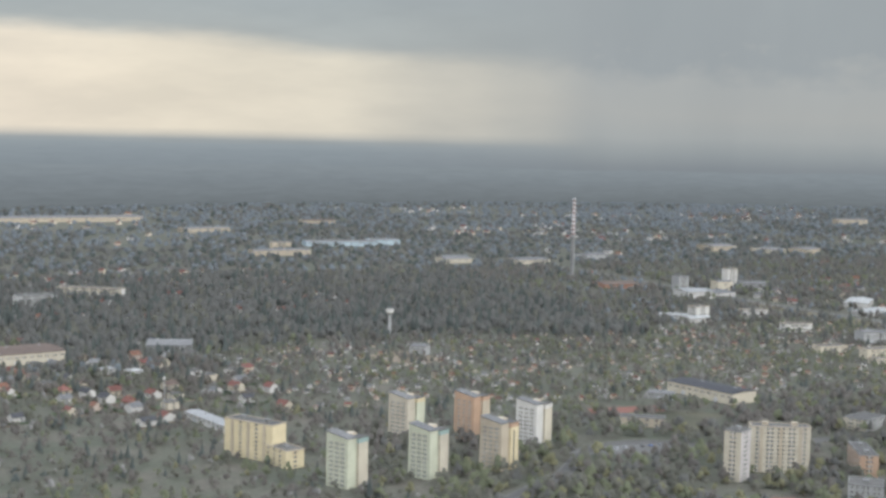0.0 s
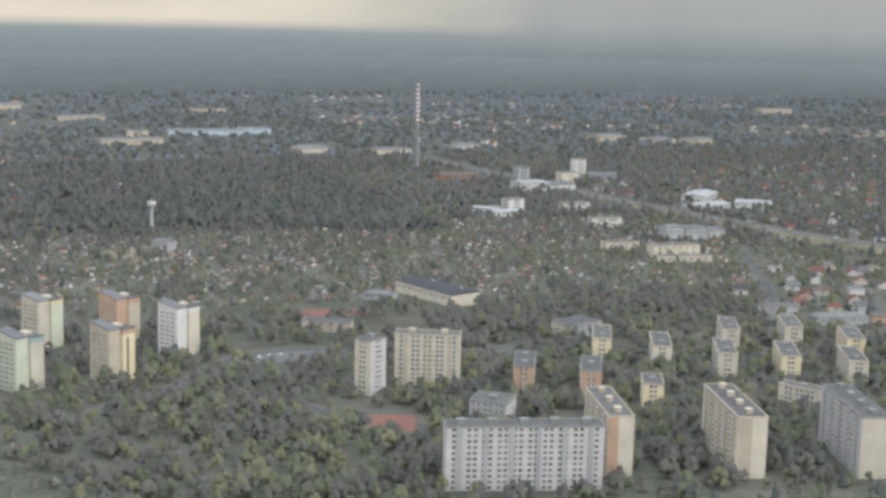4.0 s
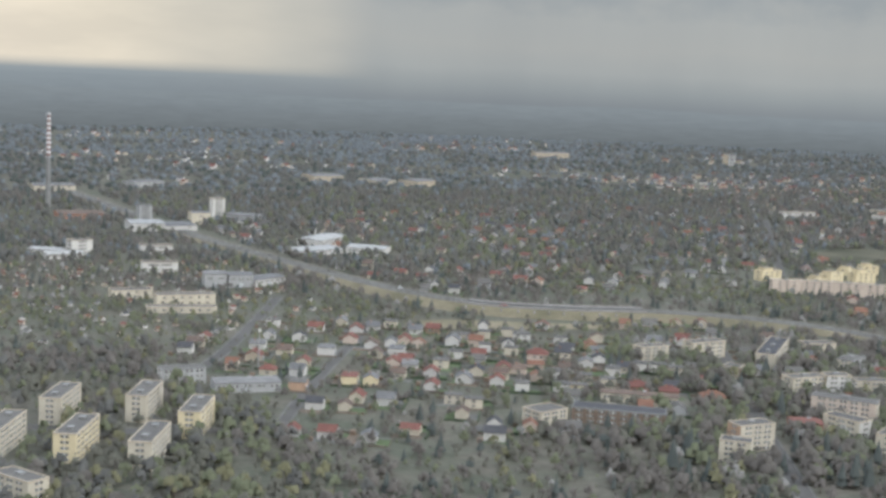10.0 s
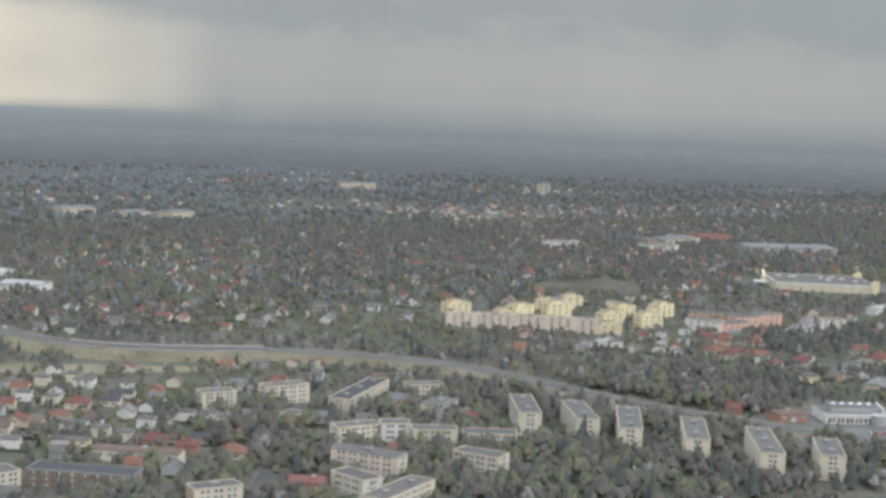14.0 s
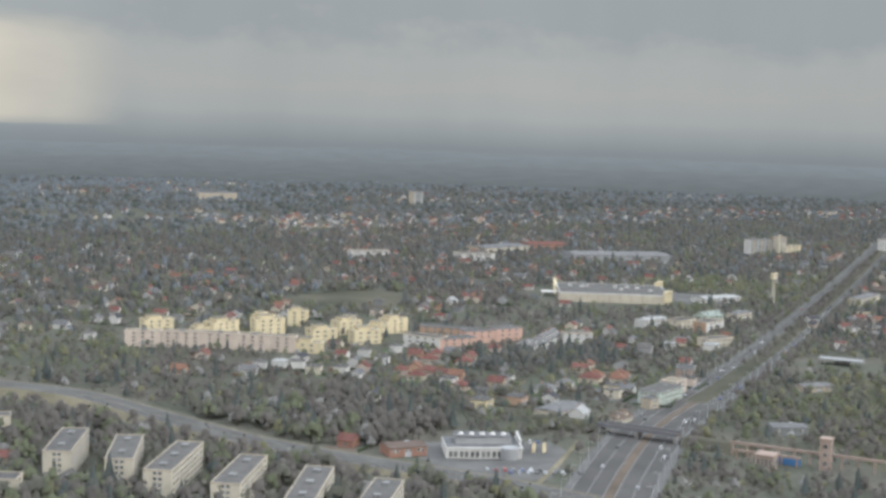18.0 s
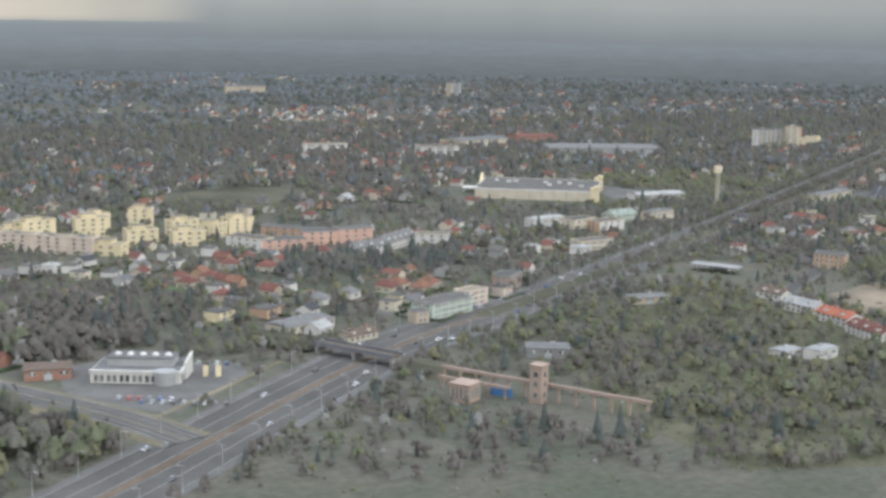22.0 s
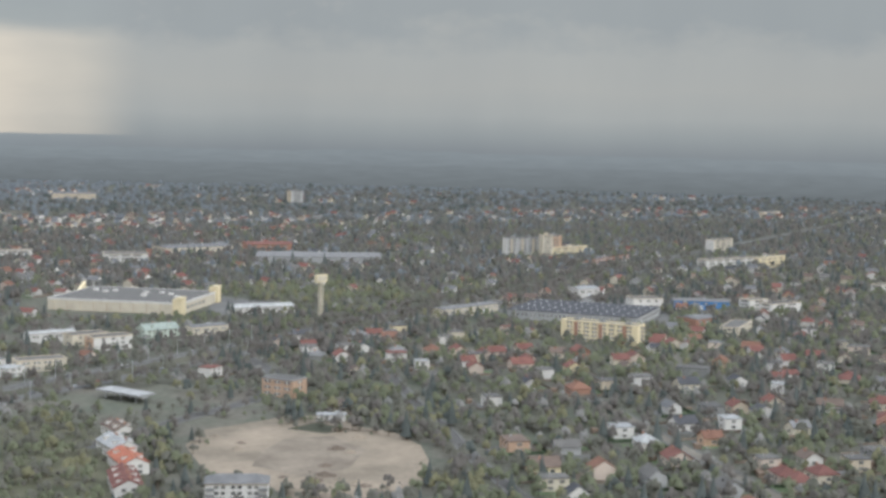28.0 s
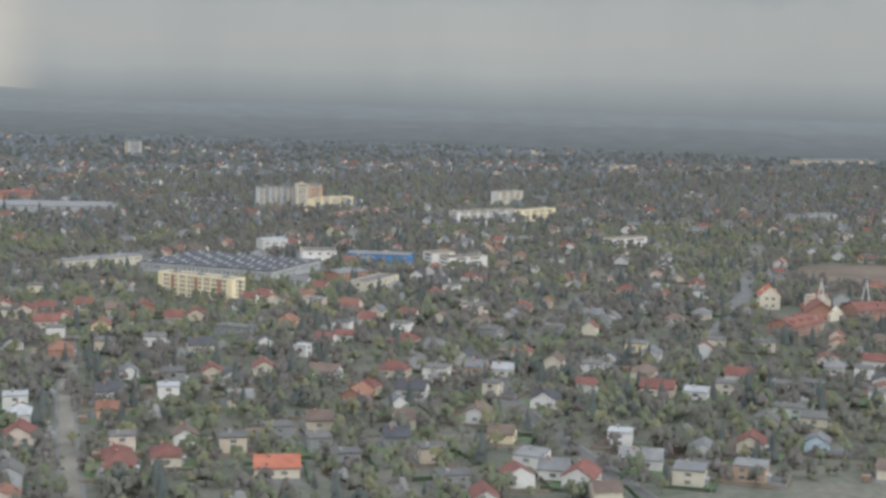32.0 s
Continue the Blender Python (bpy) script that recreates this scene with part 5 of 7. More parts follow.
house(2270, 587, 171, 'g', 'yellow', 'brown', 13.1, 11.2)
house(2261, 559, 167, 'c', 'cream', 'felt', 11.5, 9.0)
house(2277, 632, 82, 'c', 'orange', 'brown', 14.9, 10.5)
house(2312, 736, 83, 'c', 'white', 'felt', 10.6, 8.9)
house(2315, 893, 166, 'c', 'white', 'red', 12.9, 10.4)
house(2346, 986, 78, 'c', 'white', 'felt', 11.3, 8.9)
house(2334, 989, 168, 'g', 'white', 'red', 10.7, 9.7)
house(2361, 1010, 81, 'c', 'yellow', 'felt', 11.5, 10.1)
house(2305, 931, 82, 'g', 'white', 'dark', 11.2, 9.8)
house(2266, 907, 166, 'h', 'grey', 'grey', 10.3, 9.2)
house(2269, 935, 174, 'c', 'white', 'felt', 10.0, 9.9)
house(2363, 902, 84, 'g', 'pink', 'red', 11.5, 9.8)
house(2363, 874, 81, 'c', 'cream', 'felt', 10.2, 10.1)
house(2374, 950, 167, 'c', 'white', 'felt', 10.0, 8.9)
house(2319, 858, 171, 'c', 'white', 'white', 8.5, 7.4)
house(2294, 934, 172, 'c', 'white', 'felt', 11.2, 9.9)
house(2347, 838, 77, 'g', 'pink', 'red', 10.3, 9.2)
house(2711, 928, 143, 'g', 'white', 'brown', 10.0, 9.7)
house(1822, 937, 141, 'h', 'cream', 'red', 12.8, 10.2)
house(1842, 919, 50, 'h', 'cream', 'red', 12.4, 11.8)
house(1795, 912, 48, 'g', 'orange', 'orange', 9.9, 9.2)
house(1800, 885, 132, 'h', 'beige', 'red', 12.7, 10.1)
house(1837, 807, 130, 'h', 'white', 'grey', 13.4, 10.3)
house(1788, 812, 129, 'c', 'grey', 'felt', 10.3, 8.7)
house(1797, 783, 38, 'c', 'orange', 'felt', 14.4, 11.7)
house(1900, 834, 126, 'h', 'cream', 'orange', 12.3, 11.1)
house(1919, 829, 41, 'h', 'cream', 'orange', 12.7, 11.8)
house(1861, 817, 35, 'h', 'white', 'grey', 10.8, 9.7)
house(1881, 790, 40, 'c', 'yellow', 'felt', 9.7, 9.4)
house(1978, 1180, 53, 'g', 'orange', 'orange', 9.9, 9.7)
house(1948, 1132, 51, 'h', 'white', 'red', 10.3, 9.7)
house(2012, 1218, 40, 'g', 'white', 'white', 14.8, 11.5)
house(2048, 1248, 126, 'h', 'pink', 'red', 10.3, 9.6)
house(2069, 1259, 37, 'h', 'orange', 'orange', 11.3, 9.0)
house(2058, 1372, 131, 'g', 'pink', 'red', 9.8, 9.7)
house(1904, 1357, 56, 'c', 'cream', 'felt', 13.9, 11.3)
house(1972, 1388, 52, 'g', 'yellow', 'orange', 10.3, 10.2)
house(1999, 1425, 54, 'c', 'white', 'white', 15.1, 11.0)
house(1860, 1313, 143, 'c', 'white', 'felt', 10.2, 10.1)
house(1905, 1173, 140, 'c', 'pink', 'felt', 10.6, 9.2)
house(1940, 1233, 55, 'c', 'grey', 'felt', 10.2, 9.4)
house(2045, 1008, 37, 'g', 'white', 'red', 10.8, 10.1)
house(2068, 939, 125, 'c', 'white', 'grey', 10.5, 8.9)
house(2043, 922, 130, 'c', 'white', 'white', 9.7, 9.0)
house(2073, 905, 41, 'c', 'white', 'white', 13.1, 11.7)
house(2281, 903, 84, 'g', 'white', 'red', 12.6, 10.1)
house(2322, 984, 170, 'h', 'grey', 'grey', 10.7, 8.8)
house(2323, 911, 171, 'h', 'white', 'grey', 10.9, 9.5)
house(2346, 905, 82, 'h', 'cream', 'orange', 13.7, 10.8)
house(2187, 872, 41, 'c', 'white', 'red', 11.5, 9.5)
house(2273, 950, 171, 'g', 'white', 'red', 9.9, 9.6)
house(2258, 971, 81, 'g', 'pink', 'dark', 9.7, 8.8)
house(2351, 861, 170, 'g', 'white', 'red', 10.5, 9.2)
house(2380, 841, 174, 'g', 'pink', 'red', 13.9, 10.7)
house(2283, 1000, 168, 'g', 'white', 'dark', 10.8, 9.0)
house(2136, 1300, 132, 'g', 'white', 'red', 10.8, 8.8)
house(2177, 1408, 36, 'h', 'white', 'red', 10.8, 9.6)
house(2217, 1427, 174, 'h', 'cream', 'orange', 13.0, 10.3)
house(2258, 1436, 173, 'h', 'cream', 'red', 13.2, 11.0)
house(2211, 1444, 168, 'h', 'orange', 'orange', 11.3, 9.0)
house(2158, 1463, 41, 'g', 'cream', 'red', 11.2, 9.2)
house(1869, 1156, 49, 'c', 'cream', 'felt', 9.8, 10.3)
house(1898, 964, 52, 'h', 'pink', 'red', 9.7, 10.2)
house(1790, 856, 36, 'c', 'white', 'felt', 10.1, 10.2)
house(1819, 840, 127, 'g', 'beige', 'red', 10.9, 10.2)
house(1124, 852, 146, 'g', 'cream', 'brown', 9.8, 9.9)
house(1154, 917, 55, 'c', 'white', 'grey', 14.6, 10.7)
house(1147, 849, 57, 'g', 'white', 'red', 11.1, 9.6)
house(1203, 986, 147, 'g', 'white', 'grey', 10.3, 9.8)
house(1190, 896, 57, 'c', 'white', 'felt', 9.8, 9.3)
house(1160, 828, 58, 'g', 'white', 'grey', 12.6, 10.3)
house(1178, 815, 57, 'g', 'white', 'red', 9.8, 9.3)
house(1223, 913, 60, 'c', 'white', 'felt', 9.8, 8.9)
house(1225, 950, 58, 'c', 'cream', 'felt', 11.1, 9.9)
house(1210, 842, 147, 'h', 'pink', 'brown', 10.9, 10.1)
house(1227, 820, 151, 'c', 'white', 'felt', 14.3, 11.4)
house(1248, 880, 151, 'h', 'pink', 'red', 15.0, 11.5)
house(1270, 940, 147, 'c', 'white', 'felt', 13.2, 11.6)
house(1269, 960, 61, 'c', 'cream', 'felt', 10.2, 9.2)
house(1267, 846, 58, 'g', 'white', 'grey', 11.1, 10.0)
house(1284, 856, 59, 'g', 'white', 'dark', 11.1, 9.1)
house(1238, 804, 151, 'c', 'cream', 'felt', 10.5, 9.5)
house(1270, 817, 58, 'c', 'white', 'felt', 11.4, 10.0)
house(1259, 772, 150, 'h', 'brick', 'red', 13.7, 11.3)
house(1271, 754, 146, 'h', 'brick', 'red', 12.3, 10.3)
house(1289, 732, 150, 'h', 'pink', 'orange', 15.6, 11.7)
house(1315, 806, 150, 'c', 'cream', 'felt', 10.3, 9.5)
house(1185, 795, 60, 'c', 'white', 'felt', 10.9, 9.1)
house(1209, 786, 61, 'c', 'white', 'felt', 10.7, 10.0)
house(1218, 779, 152, 'c', 'yellow', 'felt', 11.3, 9.2)
house(1298, 825, 54, 'c', 'white', 'felt', 10.1, 9.3)
house(1126, 778, 151, 'c', 'cream', 'felt', 11.2, 9.6)
house(1133, 765, 150, 'c', 'cream', 'felt', 10.9, 8.8)
house(1305, 899, 60, 'g', 'orange', 'orange', 10.9, 9.1)
house(1247, 957, 58, 'c', 'cream', 'felt', 10.0, 9.0)
house(1135, 883, 58, 'g', 'pink', 'red', 10.0, 10.2)
house(1148, 890, 147, 'g', 'cream', 'red', 10.2, 9.4)
house(1178, 953, 60, 'g', 'pink', 'red', 11.4, 9.3)
house(1147, 945, 59, 'g', 'white', 'brown', 10.2, 8.8)
house(1293, 921, 151, 'c', 'white', 'felt', 9.8, 9.9)
house(1236, 897, 56, 'c', 'cream', 'felt', 10.1, 9.5)
house(1269, 880, 147, 'g', 'cream', 'dark', 11.4, 9.9)
house(1201, 847, 61, 'g', 'beige', 'red', 11.0, 10.0)
house(1166, 872, 148, 'c', 'cream', 'felt', 10.4, 9.8)
house(1179, 845, 55, 'g', 'cream', 'dark', 10.0, 9.4)
house(1244, 836, 151, 'g', 'white', 'brown', 10.4, 9.6)
house(1247, 789, 61, 'c', 'cream', 'felt', 10.1, 9.6)
house(1285, 825, 147, 'g', 'cream', 'dark', 10.7, 10.1)
house(1309, 819, 150, 'c', 'white', 'felt', 11.0, 8.9)
house(1160, 1000, 61, 'g', 'white', 'red', 11.5, 9.8)
house(1177, 1006, 149, 'g', 'white', 'grey', 9.9, 9.0)
house(1195, 1013, 58, 'c', 'cream', 'felt', 9.8, 9.9)
house(1219, 987, 144, 'g', 'orange', 'red', 10.6, 9.8)
house(1621, 1130, 50, 'c', 'white', 'felt', 11.2, 9.9)
house(1673, 1017, 49, 'g', 'pink', 'red', 10.1, 9.3)
house(1824, 961, 138, 'g', 'orange', 'red', 10.4, 9.7)
house(1841, 957, 54, 'h', 'pink', 'red', 10.8, 9.8)
house(1823, 990, 55, 'c', 'white', 'felt', 10.6, 9.1)
house(1790, 981, 51, 'c', 'white', 'felt', 9.7, 9.1)
house(1108, 1040, 152, 'c', 'white', 'felt', 10.3, 9.7)
house(1079, 941, 149, 'g', 'cream', 'brown', 10.5, 9.9)
house(1133, 1014, 147, 'g', 'white', 'red', 11.4, 9.8)
house(1161, 1031, 60, 'g', 'cream', 'grey', 10.6, 9.1)
house(1052, 929, 60, 'g', 'beige', 'red', 12.2, 10.8)
house(1045, 884, 150, 'h', 'cream', 'red', 10.5, 9.1)
house(1048, 839, 59, 'c', 'orange', 'felt', 14.1, 10.3)
house(1086, 845, 59, 'c', 'yellow', 'red', 14.8, 10.1)
house(1099, 841, 59, 'g', 'yellow', 'grey', 10.4, 9.0)
house(1143, 873, 150, 'g', 'white', 'grey', 10.5, 9.3)
house(1068, 965, 147, 'g', 'white', 'grey', 11.0, 8.8)
house(1107, 933, 60, 'c', 'white', 'grey', 13.9, 11.4)
house(1140, 966, 58, 'g', 'pink', 'red', 10.3, 9.9)
house(1770, 783, 35, 'c', 'yellow', 'felt', 13.7, 11.3)
house(1807, 874, 130, 'g', 'orange', 'orange', 10.1, 9.4)
house(1797, 896, 129, 'h', 'pink', 'red', 10.4, 8.9)
house(1634, 965, 141, 'g', 'orange', 'orange', 10.1, 9.0)
house(1679, 945, 142, 'g', 'white', 'grey', 10.4, 9.6)
house(1695, 961, 49, 'c', 'white', 'felt', 10.8, 9.5)
house(1709, 959, 49, 'c', 'white', 'white', 10.9, 10.0)
house(1721, 954, 55, 'c', 'white', 'felt', 11.0, 9.7)
house(1779, 904, 56, 'h', 'pink', 'red', 9.7, 9.4)
house(1779, 882, 125, 'h', 'cream', 'red', 11.2, 10.2)
house(1788, 838, 35, 'h', 'pink', 'red', 10.4, 10.0)
house(1890, 827, 128, 'h', 'cream', 'red', 14.8, 11.5)
house(1909, 818, 39, 'h', 'cream', 'orange', 12.2, 11.3)
house(1890, 784, 125, 'g', 'white', 'grey', 9.7, 9.3)
house(1899, 759, 126, 'h', 'pale_green', 'pale_green', 10.3, 9.6)
house(1810, 732, 37, 'g', 'white', 'white', 13.2, 10.2)
house(1952, 792, 35, 'c', 'pink', 'felt', 11.3, 9.2)
house(1821, 779, 42, 'g', 'white', 'dark', 10.5, 9.5)
house(1712, 849, 129, 'c', 'cream', 'felt', 11.4, 9.8)
house(1831, 847, 128, 'c', 'white', 'felt', 10.2, 9.3)
house(1641, 721, 129, 'g', 'brick', 'red', 9.8, 9.8)
house(1740, 922, 50, 'c', 'white', 'felt', 10.9, 9.8)
house(1722, 930, 140, 'c', 'cream', 'felt', 10.5, 9.5)
house(1759, 925, 51, 'g', 'pink', 'red', 10.8, 9.3)
house(1788, 949, 139, 'c', 'white', 'felt', 10.1, 9.3)
house(1883, 750, 42, 'g', 'beige', 'red', 11.4, 9.4)
house(1871, 776, 126, 'c', 'cream', 'felt', 10.4, 9.0)
house(242, 1306, 108, 'g', 'white', 'red', 10.4, 9.2)
house(265, 1328, 112, 'c', 'cream', 'felt', 11.3, 9.1)
house(316, 1327, 18, 'g', 'white', 'grey', 9.9, 9.5)
house(317, 1282, 17, 'c', 'white', 'white', 13.8, 10.1)
house(338, 1266, 109, 'c', 'white', 'white', 13.5, 11.7)
house(386, 1250, 21, 'c', 'white', 'felt', 12.7, 10.7)
house(283, 1224, 112, 'g', 'cream', 'brown', 9.8, 9.5)
house(303, 1191, 20, 'g', 'beige', 'red', 10.5, 9.4)
house(330, 1169, 107, 'g', 'white', 'red', 11.1, 9.2)
house(352, 1201, 23, 'g', 'cream', 'brown', 11.5, 9.4)
house(265, 1204, 23, 'h', 'beige', 'red', 10.1, 10.3)
house(305, 1142, 108, 'g', 'brick', 'red', 10.4, 9.6)
house(344, 1152, 107, 'c', 'cream', 'felt', 10.7, 9.1)
house(257, 1232, 107, 'c', 'white', 'felt', 10.9, 10.1)
house(394, 1228, 113, 'c', 'cream', 'felt', 11.2, 10.0)
house(359, 1313, 19, 'g', 'cream', 'red', 11.5, 9.0)
house(421, 1248, 22, 'c', 'white', 'felt', 11.0, 9.1)
house(331, 1121, 21, 'c', 'cream', 'felt', 10.7, 9.8)

# ---- trees ----
rng = np.random.default_rng(7)


def lump(r, centre, size, crown):
    """One leafy bough: an uneven dome, its normals following both the dome and the whole crown."""
    turn = r.uniform(0, 1.57)
    v = []
    for z, q in ((-0.55, 0.86), (0.62, 0.56)):
        for k in range(4):
            a = turn + k * 1.5708 + r.uniform(-0.3, 0.3)
            w = q * r.uniform(0.75, 1.25)
            v.append((math.cos(a) * w, math.sin(a) * w, z * r.uniform(0.75, 1.25)))
    v = np.array(v) * size
    own = v * (1, 1, 1.2)
    own /= np.linalg.norm(own, axis=1)[:, None]
    whole = v + centre - crown
    whole /= np.linalg.norm(whole, axis=1)[:, None] + 1e-6
    n = own * 0.8 + whole * 0.5 + (0, 0, 0.95)
    quads = [(4, 5, 6, 7)] + [(k, (k + 1) % 4, 4 + (k + 1) % 4, 4 + k) for k in range(4)]
    return [(v + centre)[list(q)] for q in quads], [n[list(q)] for q in quads]


def crown_template(r, lumps, size, tall=1.0, wide=0.62, sprays=0, base=1.45):
    """A crown of boughs piled unevenly round a centre, with loose twigs at its edge: points and normals, four to a face."""
    crown = np.array((0, 0, base - 0.15))
    pts, nrm = [], []
    for k in range(lumps):
        a = k * 2.4 + r.uniform(-0.5, 0.5)
        q = wide * (0.0 if k == 0 else r.uniform(0.55, 1.15))
        c = np.array((math.cos(a) * q, math.sin(a) * q, base + tall * (0.42 if k == 0 else r.uniform(-0.45, 0.32))))
        p, n = lump(r, c, size * r.uniform(0.75, 1.2), crown)
        pts += p
        nrm += n
    for k in range(sprays):
        d = r.normal(size=3) * (1, 1, 0.6) + (0, 0, 0.35)
        d /= np.linalg.norm(d)
        c = crown + d * (wide + size * 0.75) * r.uniform(0.85, 1.1) * (1, 1, tall)
        a = np.cross(d, r.normal(size=3))
        a /= np.linalg.norm(a)
        b = np.cross(d, a) * 0.6 + d * 0.5
        w = size * r.uniform(0.25, 0.45)
        pts.append(np.array([c - a * w - b * w, c + a * w - b * w * 0.7, c + a * w * 0.6 + b * w, c - a * w * 0.7 + b * w * 0.8]))
        nrm.append(np.tile(d + (0, 0, 0.5), (4, 1)))
    pts, nrm = np.concatenate(pts), np.concatenate(nrm)
    return pts, nrm / np.linalg.norm(nrm, axis=1)[:, None]


def set_normals(me, normals):
    me.polygons.foreach_set("use_smooth", np.ones(len(me.polygons), dtype=bool))
    me.attributes.new("custom_normal", "FLOAT_VECTOR", "POINT").data.foreach_set("vector", np.ascontiguousarray(normals, dtype=np.float32).ravel())


def trunk_template():
    v = []
    for z, q in ((0.0, 0.075), (1.7, 0.03)):
        v += [(q * math.cos(a), q * math.sin(a), z) for a in (0.0, 2.09, 4.19)]
    return np.array(v), [(0, 1, 4, 3), (1, 2, 5, 4), (2, 0, 3, 5)]


def conifer_template(r):
    """A fir: three drooping tiers that narrow to a tip."""
    pts, nrm = [], []
    for z0, z1, r0, r1 in ((0.35, 1.35, 0.62, 0.26), (1.0, 2.0, 0.46, 0.16), (1.65, 2.75, 0.30, 0.02)):
        ring = [(2 * math.pi * k / 5 + r.uniform(-0.3, 0.3), r.uniform(0.8, 1.2)) for k in range(5)]
        low = [np.array((math.cos(a) * r0 * w, math.sin(a) * r0 * w, z0 + 0.25 * (w - 1))) for a, w in ring]
        top = [np.array((math.cos(a) * r1, math.sin(a) * r1, z1)) for a, w in ring]
        for k in range(5):
            m = (k + 1) % 5
            quad = np.array([low[k], low[m], top[m], top[k]])
            pts.append(quad)
            n = quad * (1, 1, 0)
            nrm.append(n / (np.linalg.norm(n, axis=1)[:, None] + 1e-6) + (0, 0, 0.7))
    pts, nrm = np.concatenate(pts), np.concatenate(nrm)
    return pts, nrm / np.linalg.norm(nrm, axis=1)[:, None]


def scatter_mesh(name, kind, spots, template, label, trunk=True):
    """Many trees as one mesh: spots are x, y, scale, turn."""
    if len(spots) == 0:
        return
    spots = np.array(spots)
    vs, ns, fs, mi, base = [], [], [], [], 0
    tv, tf = trunk_template()
    for g in range(len(template)):
        mine = spots[g::len(template)]
        if len(mine) == 0:
            continue
        leaves, turned = template[g]
        parts = [(leaves, turned, np.arange(len(leaves)).reshape(-1, 4), 0)]
        if trunk:
            parts.append((tv, tv * (1, 1, 0) / 0.05, np.array(tf), 1))
        for tpl, w, quads, m in parts:
            c, s = np.cos(mine[:, 3])[:, None], np.sin(mine[:, 3])[:, None]
            sc = mine[:, 2][:, None]
            X = (tpl[None, :, 0] * c - tpl[None, :, 1] * s) * sc + mine[:, 0][:, None]
            Y = (tpl[None, :, 0] * s + tpl[None, :, 1] * c) * sc + mine[:, 1][:, None]
            Z = np.broadcast_to(tpl[None, :, 2] * sc, X.shape)
            vs.append(np.stack([X, Y, Z], 2).reshape(-1, 3))
            ns.append(np.stack([w[None, :, 0] * c - w[None, :, 1] * s, w[None, :, 0] * s + w[None, :, 1] * c, np.broadcast_to(w[None, :, 2], X.shape)], 2).reshape(-1, 3))
            n = len(tpl)
            fs.append((quads[None] + (np.arange(len(mine)) * n)[:, None, None]).reshape(-1, 4) + base)
            mi.append(np.full(len(mine) * len(quads), m))
            base += n * len(mine)
    V, F, M = np.concatenate(vs), np.concatenate(fs), np.concatenate(mi)
    me = bpy.data.meshes.new(name)
    me.vertices.add(len(V))
    me.vertices.foreach_set("co", V.ravel())
    me.loops.add(F.size)
    me.loops.foreach_set("vertex_index", F.ravel().astype(np.int32))
    me.polygons.add(len(F))
    me.polygons.foreach_set("loop_start", np.arange(0, F.size, 4, dtype=np.int32))
    me.polygons.foreach_set("loop_total", np.full(len(F), 4, dtype=np.int32))
    me.materials.append(LEAF[kind])
    me.materials.append(BARK)
    me.polygons.foreach_set("material_index", M.astype(np.int32))
    me.update(calc_edges=True)
    set_normals(me, np.concatenate(ns))
    tagged(new(name, me), label, "trees", kind="stuff")


class Grid:
    """Looks up whether a place is free."""

    def __init__(self, circles, cell=40.0):
        self.cell, self.map = cell, {}
        for x, y, r in circles:
            for i in range(int((x - r) // cell), int((x + r) // cell) + 1):
                for j in range(int((y - r) // cell), int((y + r) // cell) + 1):
                    self.map.setdefault((i, j), []).append((x, y, r))

    def free(self, x, y, extra=0.0):
        return all((x - a) ** 2 + (y - b) ** 2 > (r + extra) ** 2 for a, b, r in self.map.get((int(x // self.cell), int(y // self.cell)), ()))

# ---- streets, lots and fields ----


def street(points, width, label, mat=None):
    line = curve_points(points, 18)
    root = thing("street", 0, 0, 0, label, "street", kind="structure")
    ribbon(line, 0, width, 0.08, mat or ASPHALT, "carriageway", root, 0.3)
    ribbon(line, width / 2 + 0.8, 1.4, 0.14, PAVING, "sidewalk", root, 0.3)
    ribbon(line, -width / 2 - 0.8, 1.4, 0.14, PAVING, "sidewalk", root, 0.3)
    keep_line(line, width / 2 + 4)


RESIDENTIAL = "narrow residential street with pale sidewalks"
street([(3040, 1120), (2949, 996), (2868, 884), (2807, 806), (2732, 714)], 8, RESIDENTIAL, PAVING)
street([(2970, 1190), (2895, 1082), (2763, 907), (2692, 822), (2628, 745), (2600, 715)], 6, RESIDENTIAL)
street([(2585, 690), (2555, 617), (2547, 583), (2538, 527), (2528, 440)], 6, RESIDENTIAL)
street([(2385, 800), (2372, 709), (2361, 637), (2351, 561), (2340, 470)], 6, "sandy unpaved lane between gardens", TRACK)
street([(2300, 880), (2288, 821), (2273, 744), (2264, 686), (2250, 612), (2236, 500)], 5, RESIDENTIAL)
street([(1400, 866), (1360, 802), (1305, 713), (1260, 642), (1200, 540)], 9, RESIDENTIAL)
street([(1722, 1175), (1738, 1195), (1924, 1433), (2080, 1630)], 7, RESIDENTIAL)
street([(1929, 1096), (2040, 1237), (2150, 1380)], 7, RESIDENTIAL)
street([(1160, 1165), (1131, 1113), (1035, 950), (976, 874), (930, 800)], 7, RESIDENTIAL)
street([(1195, 1045), (1166, 1001), (1092, 894), (1043, 820), (1000, 750)], 6, RESIDENTIAL)
street([(2085, 700), (2146, 753), (2197, 796), (2224, 853), (2226, 930)], 7, RESIDENTIAL)
street([(505, 820), (545, 863), (568, 885), (595, 897), (624, 894), (652, 873), (700, 855), (790, 850), (900, 780), (1000, 750)], 8, RESIDENTIAL)
street([(440, 780), (505, 820), (560, 800), (590, 700), (640, 660)], 6, RESIDENTIAL)

